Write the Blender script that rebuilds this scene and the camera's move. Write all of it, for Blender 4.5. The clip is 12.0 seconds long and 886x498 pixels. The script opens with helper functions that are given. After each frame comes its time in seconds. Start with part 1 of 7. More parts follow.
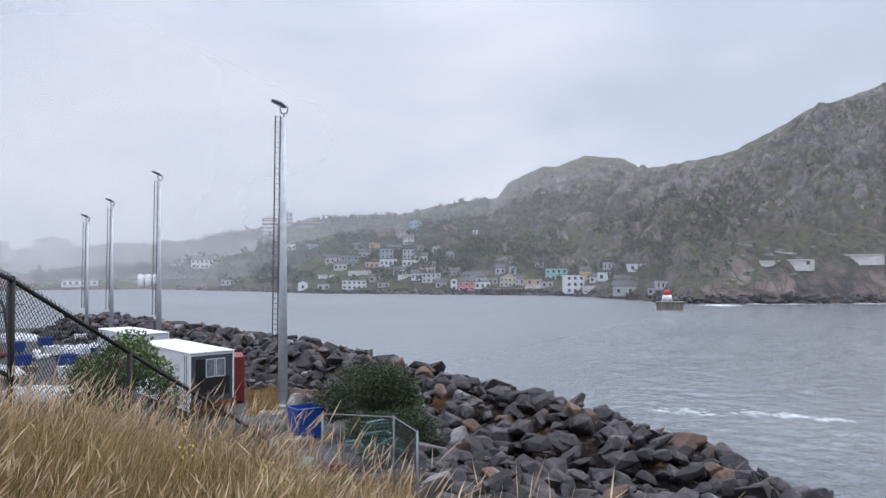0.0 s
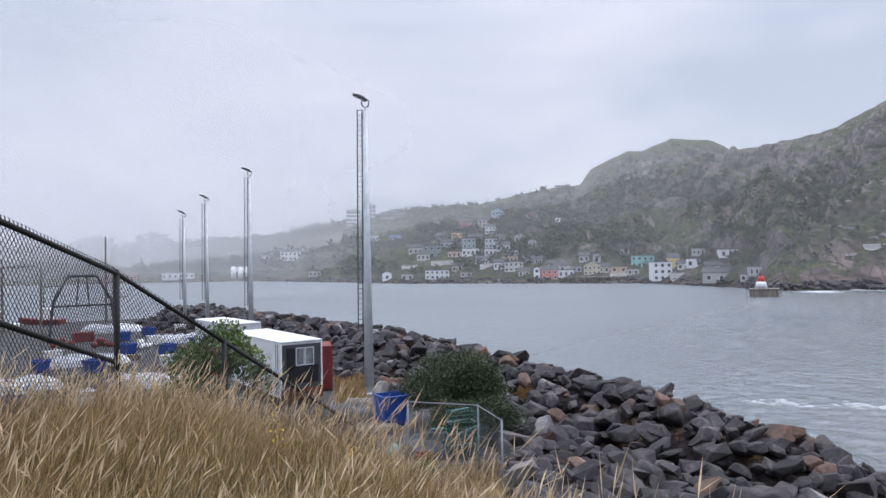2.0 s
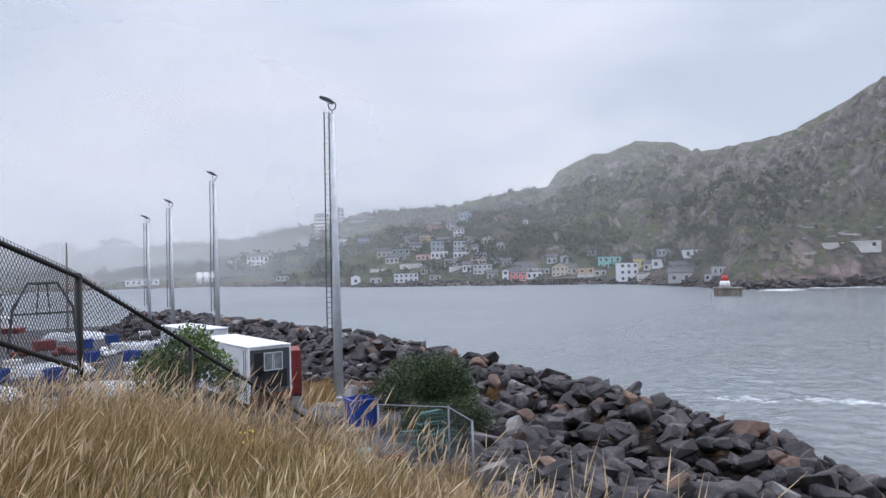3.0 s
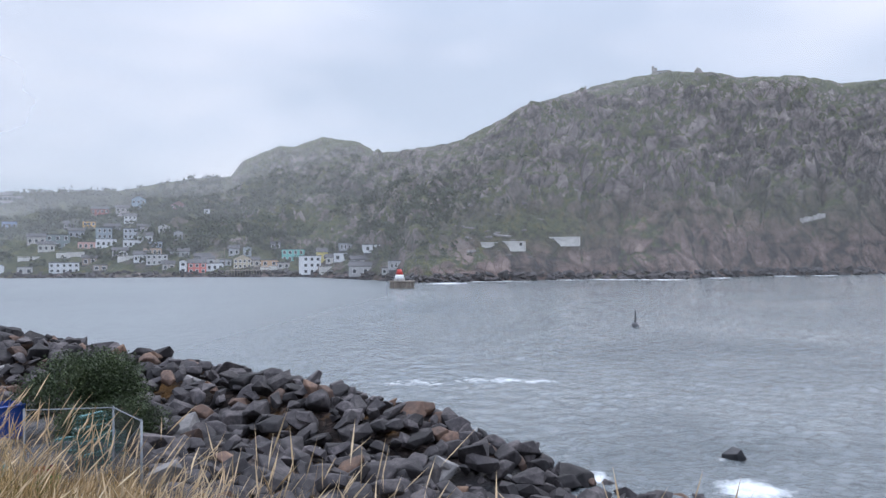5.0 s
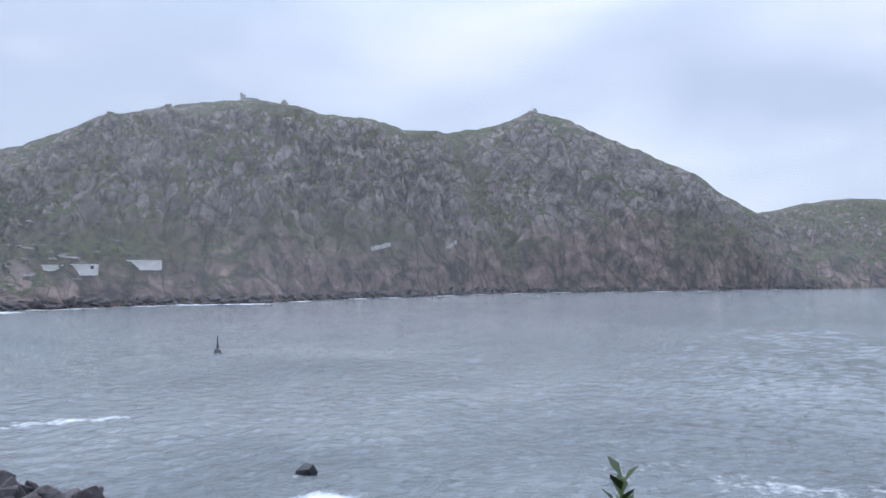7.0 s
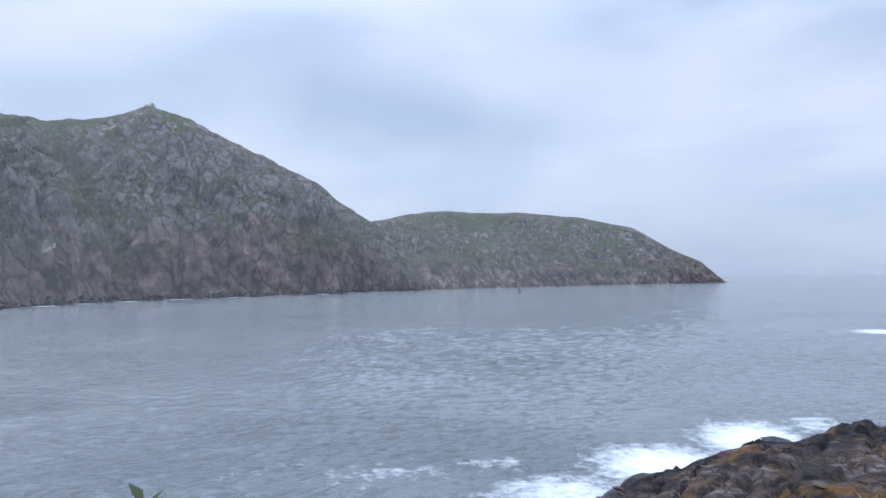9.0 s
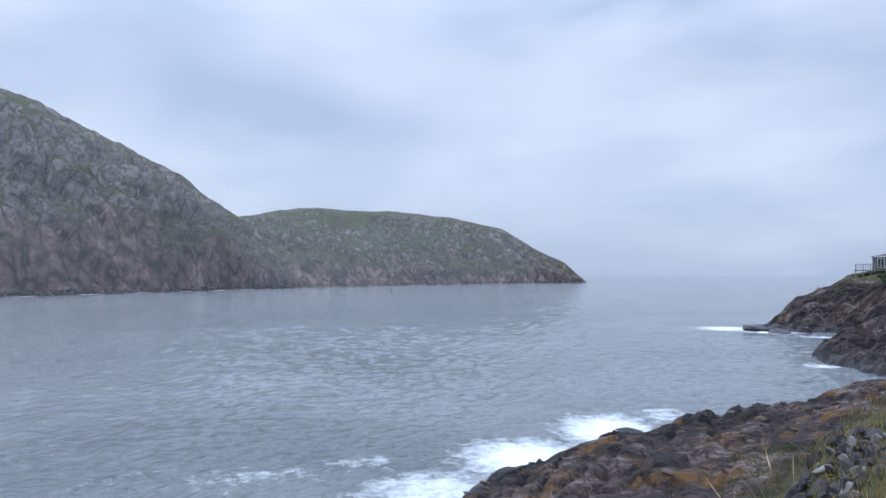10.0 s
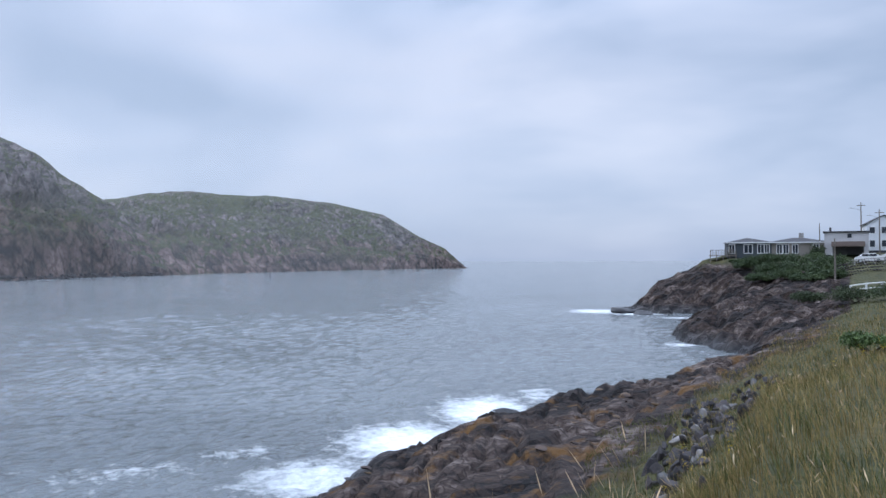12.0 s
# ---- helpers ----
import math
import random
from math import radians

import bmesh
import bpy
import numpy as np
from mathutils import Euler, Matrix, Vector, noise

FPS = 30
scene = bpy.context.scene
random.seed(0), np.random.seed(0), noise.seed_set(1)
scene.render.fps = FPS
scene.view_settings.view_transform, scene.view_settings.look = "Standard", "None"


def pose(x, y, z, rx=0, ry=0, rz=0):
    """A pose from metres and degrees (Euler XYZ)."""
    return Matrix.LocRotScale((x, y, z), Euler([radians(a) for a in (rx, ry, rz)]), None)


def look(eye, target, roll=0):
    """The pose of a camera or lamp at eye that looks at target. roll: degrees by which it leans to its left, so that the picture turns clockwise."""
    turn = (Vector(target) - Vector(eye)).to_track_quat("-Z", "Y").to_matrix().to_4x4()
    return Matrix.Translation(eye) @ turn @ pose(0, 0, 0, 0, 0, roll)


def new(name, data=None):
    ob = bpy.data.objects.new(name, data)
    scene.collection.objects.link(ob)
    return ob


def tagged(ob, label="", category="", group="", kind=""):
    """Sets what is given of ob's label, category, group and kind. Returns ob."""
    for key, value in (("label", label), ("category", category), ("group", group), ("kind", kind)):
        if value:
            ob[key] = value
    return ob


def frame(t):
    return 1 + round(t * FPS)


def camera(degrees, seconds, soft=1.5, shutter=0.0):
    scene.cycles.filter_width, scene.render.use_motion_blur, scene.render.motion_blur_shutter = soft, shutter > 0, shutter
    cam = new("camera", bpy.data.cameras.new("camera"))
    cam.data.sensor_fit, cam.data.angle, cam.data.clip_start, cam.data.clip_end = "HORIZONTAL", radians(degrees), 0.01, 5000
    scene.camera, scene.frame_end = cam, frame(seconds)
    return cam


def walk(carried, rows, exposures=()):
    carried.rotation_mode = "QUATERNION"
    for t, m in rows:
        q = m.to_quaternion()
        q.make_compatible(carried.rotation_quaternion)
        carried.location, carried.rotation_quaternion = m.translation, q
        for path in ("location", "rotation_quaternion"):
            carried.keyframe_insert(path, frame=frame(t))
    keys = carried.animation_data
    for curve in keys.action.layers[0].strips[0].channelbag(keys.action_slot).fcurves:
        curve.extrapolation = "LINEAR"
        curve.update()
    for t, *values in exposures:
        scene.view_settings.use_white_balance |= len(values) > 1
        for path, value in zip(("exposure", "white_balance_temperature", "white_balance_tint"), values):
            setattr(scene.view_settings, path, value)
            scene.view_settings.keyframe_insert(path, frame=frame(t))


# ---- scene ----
cam = camera(63.40, 12.0)
PATH = [
    (0.0, 0.00, 0.00, 10.00, -14.35, 1.57, -0.20),
    (0.5, -0.01, 0.02, 10.01, -13.11, 1.46, -0.37),
    (1.0, -0.01, -0.01, 10.00, -11.23, 1.24, -0.58),
    (1.5, -0.01, 0.01, 9.99, -9.20, 0.96, -0.65),
    (2.0, 0.02, -0.01, 9.99, -7.79, 0.79, -1.01),
    (2.5, -0.00, -0.01, 9.99, -8.01, 0.88, -1.32),
    (2.7, 0.01, -0.02, 9.98, -8.63, 0.92, -1.53),
    (4.3, -0.01, 0.13, 9.84, -24.64, 0.42, -0.77),
    (4.5, 0.00, 0.16, 9.84, -27.60, 0.17, -0.60),
    (5.0, 0.00, 0.08, 9.84, -35.15, 0.01, -0.22),
    (5.5, -0.02, 0.02, 9.85, -42.97, 0.17, 0.23),
    (6.0, 0.01, -0.12, 9.84, -50.97, 0.84, 0.34),
    (6.5, 0.06, -0.19, 9.85, -59.11, 1.47, 0.27),
    (7.0, 0.11, -0.22, 9.87, -67.32, 1.93, 0.11),
    (7.5, 0.18, -0.37, 9.87, -75.39, 2.12, -0.17),
    (7.7, 0.19, -0.38, 9.87, -78.60, 2.22, -0.19),
    (9.3, 0.26, -0.47, 9.88, -100.17, 2.06, -0.30),
    (9.5, 0.28, -0.44, 9.87, -102.28, 1.98, -0.03),
    (10.0, 0.34, -0.46, 9.88, -106.93, 2.02, -0.02),
    (10.5, 0.30, -0.44, 9.88, -110.49, 1.95, -0.14),
    (11.0, 0.24, -0.42, 9.89, -113.14, 1.68, -0.19),
    (11.5, 0.23, -0.42, 9.89, -115.09, 1.30, -0.25),
    (12.0, 0.20, -0.42, 9.90, -116.37, 0.88, -0.19),
]
TONE = [(0.0, -0.06, 6780, 12), (2.5, -0.06, 6780, 12), (5.0, 0.02, 6560, 10), (7.0, 0.0, 6250, 10), (9.5, -0.15, 6020, 9), (12.0, -0.20, 6050, 9)]
walk(cam, [(t, pose(x, y, z, 90 + pitch, 0, yaw) @ pose(0, 0, 0, 0, 0, roll)) for t, x, y, z, yaw, pitch, roll in PATH], TONE)

# ---- sky and light: thick bright overcast ----
SUN_AZ, SUN_EL = radians(60), radians(52)
world = bpy.data.worlds.new("overcast_sky")
scene.world = world
world.use_nodes = True
wn, wl = world.node_tree.nodes, world.node_tree.links
wn.clear()
w_out, w_bg = wn.new("ShaderNodeOutputWorld"), wn.new("ShaderNodeBackground")
w_sky = wn.new("ShaderNodeTexSky")
w_sky.sky_type, w_sky.sun_disc = "NISHITA", False
w_sky.sun_elevation, w_sky.sun_rotation = SUN_EL, SUN_AZ
w_co, w_map = wn.new("ShaderNodeTexCoord"), wn.new("ShaderNodeMapping")
w_map.inputs["Scale"].default_value = (1.0, 1.0, 3.2)
wl.new(w_co.outputs["Generated"], w_map.inputs["Vector"])
w_n = wn.new("ShaderNodeTexNoise")
w_n.inputs["Scale"].default_value, w_n.inputs["Detail"].default_value, w_n.inputs["Roughness"].default_value = 2.1, 4.5, 0.46
w_n.inputs["Distortion"].default_value = 0.2
wl.new(w_map.outputs["Vector"], w_n.inputs["Vector"])
w_ramp = wn.new("ShaderNodeValToRGB")
w_ramp.color_ramp.elements[0].position, w_ramp.color_ramp.elements[0].color = 0.385, (0.45, 0.53, 0.69, 1)
w_ramp.color_ramp.elements[1].position, w_ramp.color_ramp.elements[1].color = 0.645, (0.74, 0.775, 0.91, 1)
w_mid = w_ramp.color_ramp.elements.new(0.5)
w_mid.color = (0.585, 0.65, 0.81, 1)
wl.new(w_n.outputs["Fac"], w_ramp.inputs["Fac"])
w_scale = wn.new("ShaderNodeMix")
w_scale.data_type, w_scale.blend_type = "RGBA", "ADD"
w_scale.inputs[0].default_value = 0.02
wl.new(w_ramp.outputs["Color"], w_scale.inputs[6])
wl.new(w_sky.outputs["Color"], w_scale.inputs[7])
# a distant bank of darker cloud low over the open sea
w_dot = wn.new("ShaderNodeVectorMath")
w_dot.operation = "DOT_PRODUCT"
w_dot.inputs[1].default_value = (0.80, -0.60, 0.0)
wl.new(w_co.outputs["Generated"], w_dot.inputs[0])
w_side = wn.new("ShaderNodeMapRange")
w_side.interpolation_type = "SMOOTHSTEP"
w_side.inputs["From Min"].default_value, w_side.inputs["From Max"].default_value = 0.55, 0.95
wl.new(w_dot.outputs["Value"], w_side.inputs["Value"])
w_low = wn.new("ShaderNodeMapRange")
w_low.interpolation_type = "SMOOTHSTEP"
w_low.inputs["From Min"].default_value, w_low.inputs["From Max"].default_value = 0.01, 0.17
w_low.inputs["To Min"].default_value, w_low.inputs["To Max"].default_value = 1.0, 0.0
w_zz = wn.new("ShaderNodeSeparateXYZ")
wl.new(w_co.outputs["Generated"], w_zz.inputs[0])
wl.new(w_zz.outputs["Z"], w_low.inputs["Value"])
w_bank = wn.new("ShaderNodeMath")
w_bank.operation = "MULTIPLY"
wl.new(w_side.outputs[0], w_bank.inputs[0])
wl.new(w_low.outputs[0], w_bank.inputs[1])
w_dark = wn.new("ShaderNodeMix")
w_dark.data_type, w_dark.blend_type = "RGBA", "MULTIPLY"
wl.new(w_bank.outputs[0], w_dark.inputs[0])
wl.new(w_scale.outputs[2], w_dark.inputs[6])
w_dark.inputs[7].default_value = (0.78, 0.82, 0.88, 1)
wl.new(w_dark.outputs[2], w_bg.inputs["Color"])
# an overcast sky is brighter towards the zenith
w_sep = wn.new("ShaderNodeSeparateXYZ")
wl.new(w_co.outputs["Generated"], w_sep.inputs[0])
w_up = wn.new("ShaderNodeMapRange")
w_up.interpolation_type = "SMOOTHSTEP"
w_up.inputs["From Min"].default_value, w_up.inputs["From Max"].default_value = 0.25, 0.95
w_up.inputs["To Min"].default_value, w_up.inputs["To Max"].default_value = 1.0, 3.6
wl.new(w_sep.outputs["Z"], w_up.inputs["Value"])
wl.new(w_up.outputs[0], w_bg.inputs["Strength"])
wl.new(w_bg.outputs["Background"], w_out.inputs["Surface"])

sun = new("sun", bpy.data.lights.new("sun", "SUN"))
sun.data.energy, sun.data.angle, sun.data.color = 1.0, radians(25), (1.0, 0.97, 0.93)
sun.matrix_world = look((math.sin(SUN_AZ) * 100, math.cos(SUN_AZ) * 100, 100 * math.tan(SUN_EL)), (0, 0, 0))
scene.view_settings.exposure = 0.0


# ---- materials ----
def ramp(n, pts):
    r = n.new("ShaderNodeValToRGB")
    e = r.color_ramp.elements
    while len(e) < len(pts):
        e.new(0.5)
    for k, (p, c) in zip(e, pts):
        k.position, k.color = p, (*c, 1)
    return r


def noise_node(n, l, vec, scale, detail=4.0, rough=0.55, stretch=None):
    if stretch:
        m = n.new("ShaderNodeMapping")
        m.inputs["Scale"].default_value = stretch
        l.new(vec, m.inputs["Vector"])
        vec = m.outputs["Vector"]
    t = n.new("ShaderNodeTexNoise")
    t.inputs["Scale"].default_value, t.inputs["Detail"].default_value, t.inputs["Roughness"].default_value = scale, detail, rough
    l.new(vec, t.inputs["Vector"])
    return t.outputs["Fac"]


def material(name, pts, scale=3.0, rough=0.8, metal=0.0, bump=0.15, fine=None, stretch=None, vary=0.0, space="Object", bump_dist=0.02, spec=0.4):
    """A two-scale procedural surface: pts colours a broad noise, fine gives grain and relief, vary shifts each object's tone."""
    mat = bpy.data.materials.new(name)
    mat.use_nodes = True
    n, l = mat.node_tree.nodes, mat.node_tree.links
    b = n["Principled BSDF"]
    co = n.new("ShaderNodeTexCoord")
    vec = co.outputs["Object"]
    if space == "World":
        g = n.new("ShaderNodeNewGeometry")
        vec = g.outputs["Position"]
    broad = noise_node(n, l, vec, scale, 5.0, 0.6, stretch)
    grain = noise_node(n, l, vec, fine or scale * 9, 4.0, 0.65, stretch)
    mix = n.new("ShaderNodeMath")
    mix.operation = "MULTIPLY_ADD"
    l.new(grain, mix.inputs[0])
    mix.inputs[1].default_value = 0.45
    sub = n.new("ShaderNodeMath")
    sub.operation = "SUBTRACT"
    l.new(broad, sub.inputs[0])
    sub.inputs[1].default_value = 0.225
    l.new(sub.outputs[0], mix.inputs[2])
    r = ramp(n, pts)
    l.new(mix.outputs[0], r.inputs["Fac"])
    col = r.outputs["Color"]
    if vary:
        info = n.new("ShaderNodeObjectInfo")
        geo = n.new("ShaderNodeNewGeometry")
        add = n.new("ShaderNodeMath")
        l.new(info.outputs["Random"], add.inputs[0])
        l.new(geo.outputs["Random Per Island"], add.inputs[1])
        fr = n.new("ShaderNodeMath")
        fr.operation = "FRACT"
        l.new(add.outputs[0], fr.inputs[0])
        mr = n.new("ShaderNodeMapRange")
        mr.inputs["To Min"].default_value, mr.inputs["To Max"].default_value = 1 - vary, 1 + vary
        l.new(fr.outputs[0], mr.inputs["Value"])
        hs = n.new("ShaderNodeHueSaturation")
        l.new(mr.outputs[0], hs.inputs["Value"])
        l.new(col, hs.inputs["Color"])
        col = hs.outputs["Color"]
    l.new(col, b.inputs["Base Color"])
    b.inputs["Roughness"].default_value, b.inputs["Metallic"].default_value = rough, metal
    b.inputs["Specular IOR Level"].default_value = spec
    if bump:
        bp = n.new("ShaderNodeBump")
        bp.inputs["Strength"].default_value, bp.inputs["Distance"].default_value = bump, bump_dist
        l.new(mix.outputs[0], bp.inputs["Height"])
        l.new(bp.outputs["Normal"], b.inputs["Normal"])
    return mat


def paint(name, c, rough=0.6, metal=0.0, wear=0.12, scale=2.0):
    d = tuple(v * (1 - wear) for v in c)
    e = tuple(min(1, v * (1 + wear * 0.5)) for v in c)
    return material(name, [(0.3, d), (0.55, c), (0.75, e)], scale, rough, metal, 0.05)


def hill_material(name, green, rock, red, dark, amount):
    """Jointed rock faces with scrub between them: green where it lies flatter, in the joints and where the broad noise allows it."""
    mat = bpy.data.materials.new(name)
    mat.use_nodes = True
    n, l = mat.node_tree.nodes, mat.node_tree.links
    b = n["Principled BSDF"]
    g = n.new("ShaderNodeNewGeometry")
    vec = g.outputs["Position"]

    def math_node(op, a, c, d=None):
        m = n.new("ShaderNodeMath")
        m.operation = op
        for k, v in enumerate((a, c, d)):
            if v is None:
                continue
            if isinstance(v, (int, float)):
                m.inputs[k].default_value = v
            else:
                l.new(v, m.inputs[k])
        return m.outputs[0]

    def mix_node(fac, a, c):
        m = n.new("ShaderNodeMix")
        m.data_type = "RGBA"
        l.new(fac, m.inputs[0])
        l.new(a, m.inputs[6])
        l.new(c, m.inputs[7])
        return m.outputs[2]

    def fit_range(v, a, c, d=0.0, e=1.0):
        m = n.new("ShaderNodeMapRange")
        for k, q in zip(("From Min", "From Max", "To Min", "To Max"), (a, c, d, e)):
            m.inputs[k].default_value = q
        l.new(v, m.inputs["Value"])
        return m.outputs[0]

    warp = n.new("ShaderNodeTexNoise")
    warp.inputs["Scale"].default_value, warp.inputs["Detail"].default_value = 0.09, 5
    l.new(vec, warp.inputs["Vector"])
    bent = n.new("ShaderNodeVectorMath")
    bent.operation = "MULTIPLY_ADD"
    l.new(warp.outputs["Color"], bent.inputs[0])
    bent.inputs[1].default_value = (12, 12, 9)
    l.new(vec, bent.inputs[2])

    def blocks(scale, stretch, feature):
        m = n.new("ShaderNodeMapping")
        m.inputs["Scale"].default_value, m.inputs["Rotation"].default_value = stretch, (0.25, -0.3, 0.4)
        l.new(bent.outputs[0], m.inputs["Vector"])
        v = n.new("ShaderNodeTexVoronoi")
        v.feature = feature
        v.inputs["Scale"].default_value = scale
        l.new(m.outputs[0], v.inputs["Vector"])
        return v

    big = blocks(0.10, (1.0, 1.0, 0.62), "DISTANCE_TO_EDGE").outputs["Distance"]
    tone = n.new("ShaderNodeSeparateColor")
    l.new(blocks(0.10, (1.0, 1.0, 0.62), "F1").outputs["Color"], tone.inputs[0])
    small = blocks(0.30, (1.0, 1.0, 0.75), "DISTANCE_TO_EDGE").outputs["Distance"]
    tone2 = n.new("ShaderNodeSeparateColor")
    l.new(blocks(0.30, (1.0, 1.0, 0.75), "F1").outputs["Color"], tone2.inputs[0])
    ribs = noise_node(n, l, vec, 0.10, 9.0, 0.72)
    spots = noise_node(n, l, vec, 0.45, 6.0, 0.7)
    patches = noise_node(n, l, vec, 0.016, 6.0, 0.62)
    mid = noise_node(n, l, vec, 0.12, 6.0, 0.66)
    joint = math_node("MULTIPLY", fit_range(big, 0.0, 0.13), fit_range(small, 0.0, 0.10, 0.45, 1.0))
    face = math_node("MULTIPLY_ADD", tone.outputs[0], 0.15, math_node("MULTIPLY_ADD", tone2.outputs[0], 0.08, math_node("SUBTRACT", ribs, 0.10)))
    face = math_node("MULTIPLY_ADD", math_node("SUBTRACT", joint, 1.0), 0.16, face)
    face = math_node("MULTIPLY_ADD", math_node("SUBTRACT", patches, 0.5), 0.32, face)
    grey_r = ramp(n, [(0.30, dark), (0.42, tuple(v * 0.62 for v in rock)), (0.52, rock), (0.62, tuple(v * 1.5 for v in rock)), (0.74, tuple(v * 2.0 for v in rock))])
    red_r = ramp(n, [(0.30, dark), (0.42, tuple(v * 0.6 for v in red)), (0.54, red), (0.66, tuple(v * 1.7 for v in red)), (0.78, (red[0] * 2.2, red[1] * 2.2, red[2] * 2.3))])
    l.new(face, grey_r.inputs["Fac"])
    l.new(face, red_r.inputs["Fac"])
    at_red = n.new("ShaderNodeAttribute")
    at_red.attribute_name = "sandstone"
    stone = mix_node(at_red.outputs["Fac"], grey_r.outputs["Color"], red_r.outputs["Color"])
    green_r = ramp(n, [(0.36, tuple(v * 0.35 for v in green)), (0.5, green), (0.64, (green[0] * 1.8, green[1] * 1.4, green[2] * 1.1))])
    l.new(spots, green_r.inputs["Fac"])
    up = n.new("ShaderNodeSeparateXYZ")
    l.new(g.outputs["Normal"], up.inputs[0])
    s = math_node("MULTIPLY_ADD", patches, 1.7, math_node("MULTIPLY_ADD", mid, 1.5, math_node("MULTIPLY_ADD", up.outputs["Z"], 1.0, math_node("MULTIPLY_ADD", joint, -0.34, 0.10))))
    mask = fit_range(s, amount - 0.10, amount + 0.10)
    at = n.new("ShaderNodeAttribute")
    at.attribute_name = "bare"
    keep = n.new("ShaderNodeMath")
    keep.operation, keep.use_clamp = "SUBTRACT", True
    l.new(mask, keep.inputs[0])
    l.new(at.outputs["Fac"], keep.inputs[1])
    l.new(mix_node(keep.outputs[0], stone, green_r.outputs["Color"]), b.inputs["Base Color"])
    b.inputs["Roughness"].default_value, b.inputs["Specular IOR Level"].default_value = 0.9, 0.2
    bp = n.new("ShaderNodeBump")
    bp.inputs["Strength"].default_value, bp.inputs["Distance"].default_value = 1.0, 4.0
    l.new(face, bp.inputs["Height"])
    l.new(bp.outputs["Normal"], b.inputs["Normal"])
    return mat


M_HILL = hill_material("hillside", (0.056, 0.068, 0.032), (0.148, 0.127, 0.121), (0.150, 0.108, 0.095), (0.028, 0.026, 0.025), 2.27)
M_BOULDER = material("armour_stone", [(0.28, (0.013, 0.012, 0.0135)), (0.5, (0.034, 0.030, 0.032)), (0.72, (0.098, 0.085, 0.085))], 0.9, 0.8, 0, 0.6, 7.0, vary=0.5, space="World", bump_dist=0.06)
M_BOULDER_RUST = material("rusty_stone", [(0.3, (0.05, 0.034, 0.03)), (0.55, (0.12, 0.075, 0.055)), (0.75, (0.20, 0.12, 0.075))], 0.9, 0.85, 0, 0.5, 7.0, vary=0.3, space="World", bump_dist=0.06)
M_BOULDER_PALE = material("pale_stone", [(0.3, (0.08, 0.08, 0.08)), (0.55, (0.18, 0.17, 0.165)), (0.75, (0.28, 0.265, 0.25))], 1.2, 0.85, 0, 0.5, 7.0, vary=0.25, space="World", bump_dist=0.06)
M_STEEL = material("galvanised_steel", [(0.3, (0.44, 0.47, 0.49)), (0.6, (0.56, 0.59, 0.61)), (0.8, (0.62, 0.65, 0.67))], 3.0, 0.5, 0.1, 0.05)
M_GALV = material("dull_galvanised", [(0.3, (0.17, 0.19, 0.20)), (0.6, (0.25, 0.27, 0.29)), (0.8, (0.32, 0.34, 0.36))], 3.0, 0.6, 0.4, 0.05)
M_BEACON = paint("beacon_red", (0.50, 0.055, 0.045), 0.5)
M_BLACK = paint("black_paint", (0.009, 0.009, 0.010), 0.7)
M_WHITE = material("white_paint", [(0.28, (0.36, 0.37, 0.37)), (0.45, (0.58, 0.59, 0.60)), (0.8, (0.68, 0.68, 0.68))], 0.8, 0.5, 0, 0.04)
M_DARK = paint("dark_grey", (0.05, 0.053, 0.06), 0.6)
M_ROOF = material("dark_roof", [(0.3, (0.03, 0.03, 0.035)), (0.6, (0.07, 0.07, 0.075)), (0.8, (0.11, 0.11, 0.11))], 1.2, 0.85, 0, 0.2)
M_PANE = paint("window_glass", (0.03, 0.035, 0.045), 0.15)
M_GLAZING = material("mottled_glass", [(0.3, (0.07, 0.075, 0.08)), (0.5, (0.14, 0.15, 0.155)), (0.7, (0.26, 0.27, 0.27))], 1.6, 0.3, 0, 0.05)
M_TRIM = paint("white_trim", (0.75, 0.75, 0.74), 0.5)
M_CONC = material("weathered_concrete", [(0.3, (0.18, 0.17, 0.165)), (0.55, (0.36, 0.35, 0.33)), (0.75, (0.50, 0.49, 0.47))], 0.6, 0.9, 0, 0.3)
M_PALECONC = material("pale_concrete", [(0.3, (0.40, 0.39, 0.37)), (0.55, (0.60, 0.59, 0.56)), (0.75, (0.70, 0.69, 0.66))], 0.6, 0.9, 0, 0.3)
M_BLUE = paint("blue_plastic", (0.018, 0.06, 0.26), 0.45)
M_TEALROPE = paint("teal_plastic", (0.12, 0.25, 0.25), 0.5)
M_RED = paint("red_paint", (0.17, 0.024, 0.022), 0.55)
M_RUST = material("rusty_steel", [(0.3, (0.05, 0.03, 0.025)), (0.55, (0.14, 0.06, 0.04)), (0.8, (0.24, 0.12, 0.07))], 1.8, 0.85, 0.2, 0.3)
M_WOOD = material("grey_timber", [(0.3, (0.10, 0.085, 0.07)), (0.55, (0.22, 0.19, 0.16)), (0.8, (0.33, 0.30, 0.26))], 1.5, 0.85, 0, 0.25, 14, (1, 1, 0.2))
M_OLDWOOD = material("old_planks", [(0.3, (0.045, 0.038, 0.032)), (0.5, (0.10, 0.085, 0.07)), (0.7, (0.24, 0.22, 0.19))], 2.5, 0.85, 0, 0.3, 14, (1, 1, 0.2))
M_TARP = material("white_tarpaulin", [(0.3, (0.20, 0.22, 0.24)), (0.5, (0.40, 0.42, 0.44)), (0.7, (0.62, 0.64, 0.65))], 1.1, 0.5, 0, 0.5, 3.0, bump_dist=0.1)
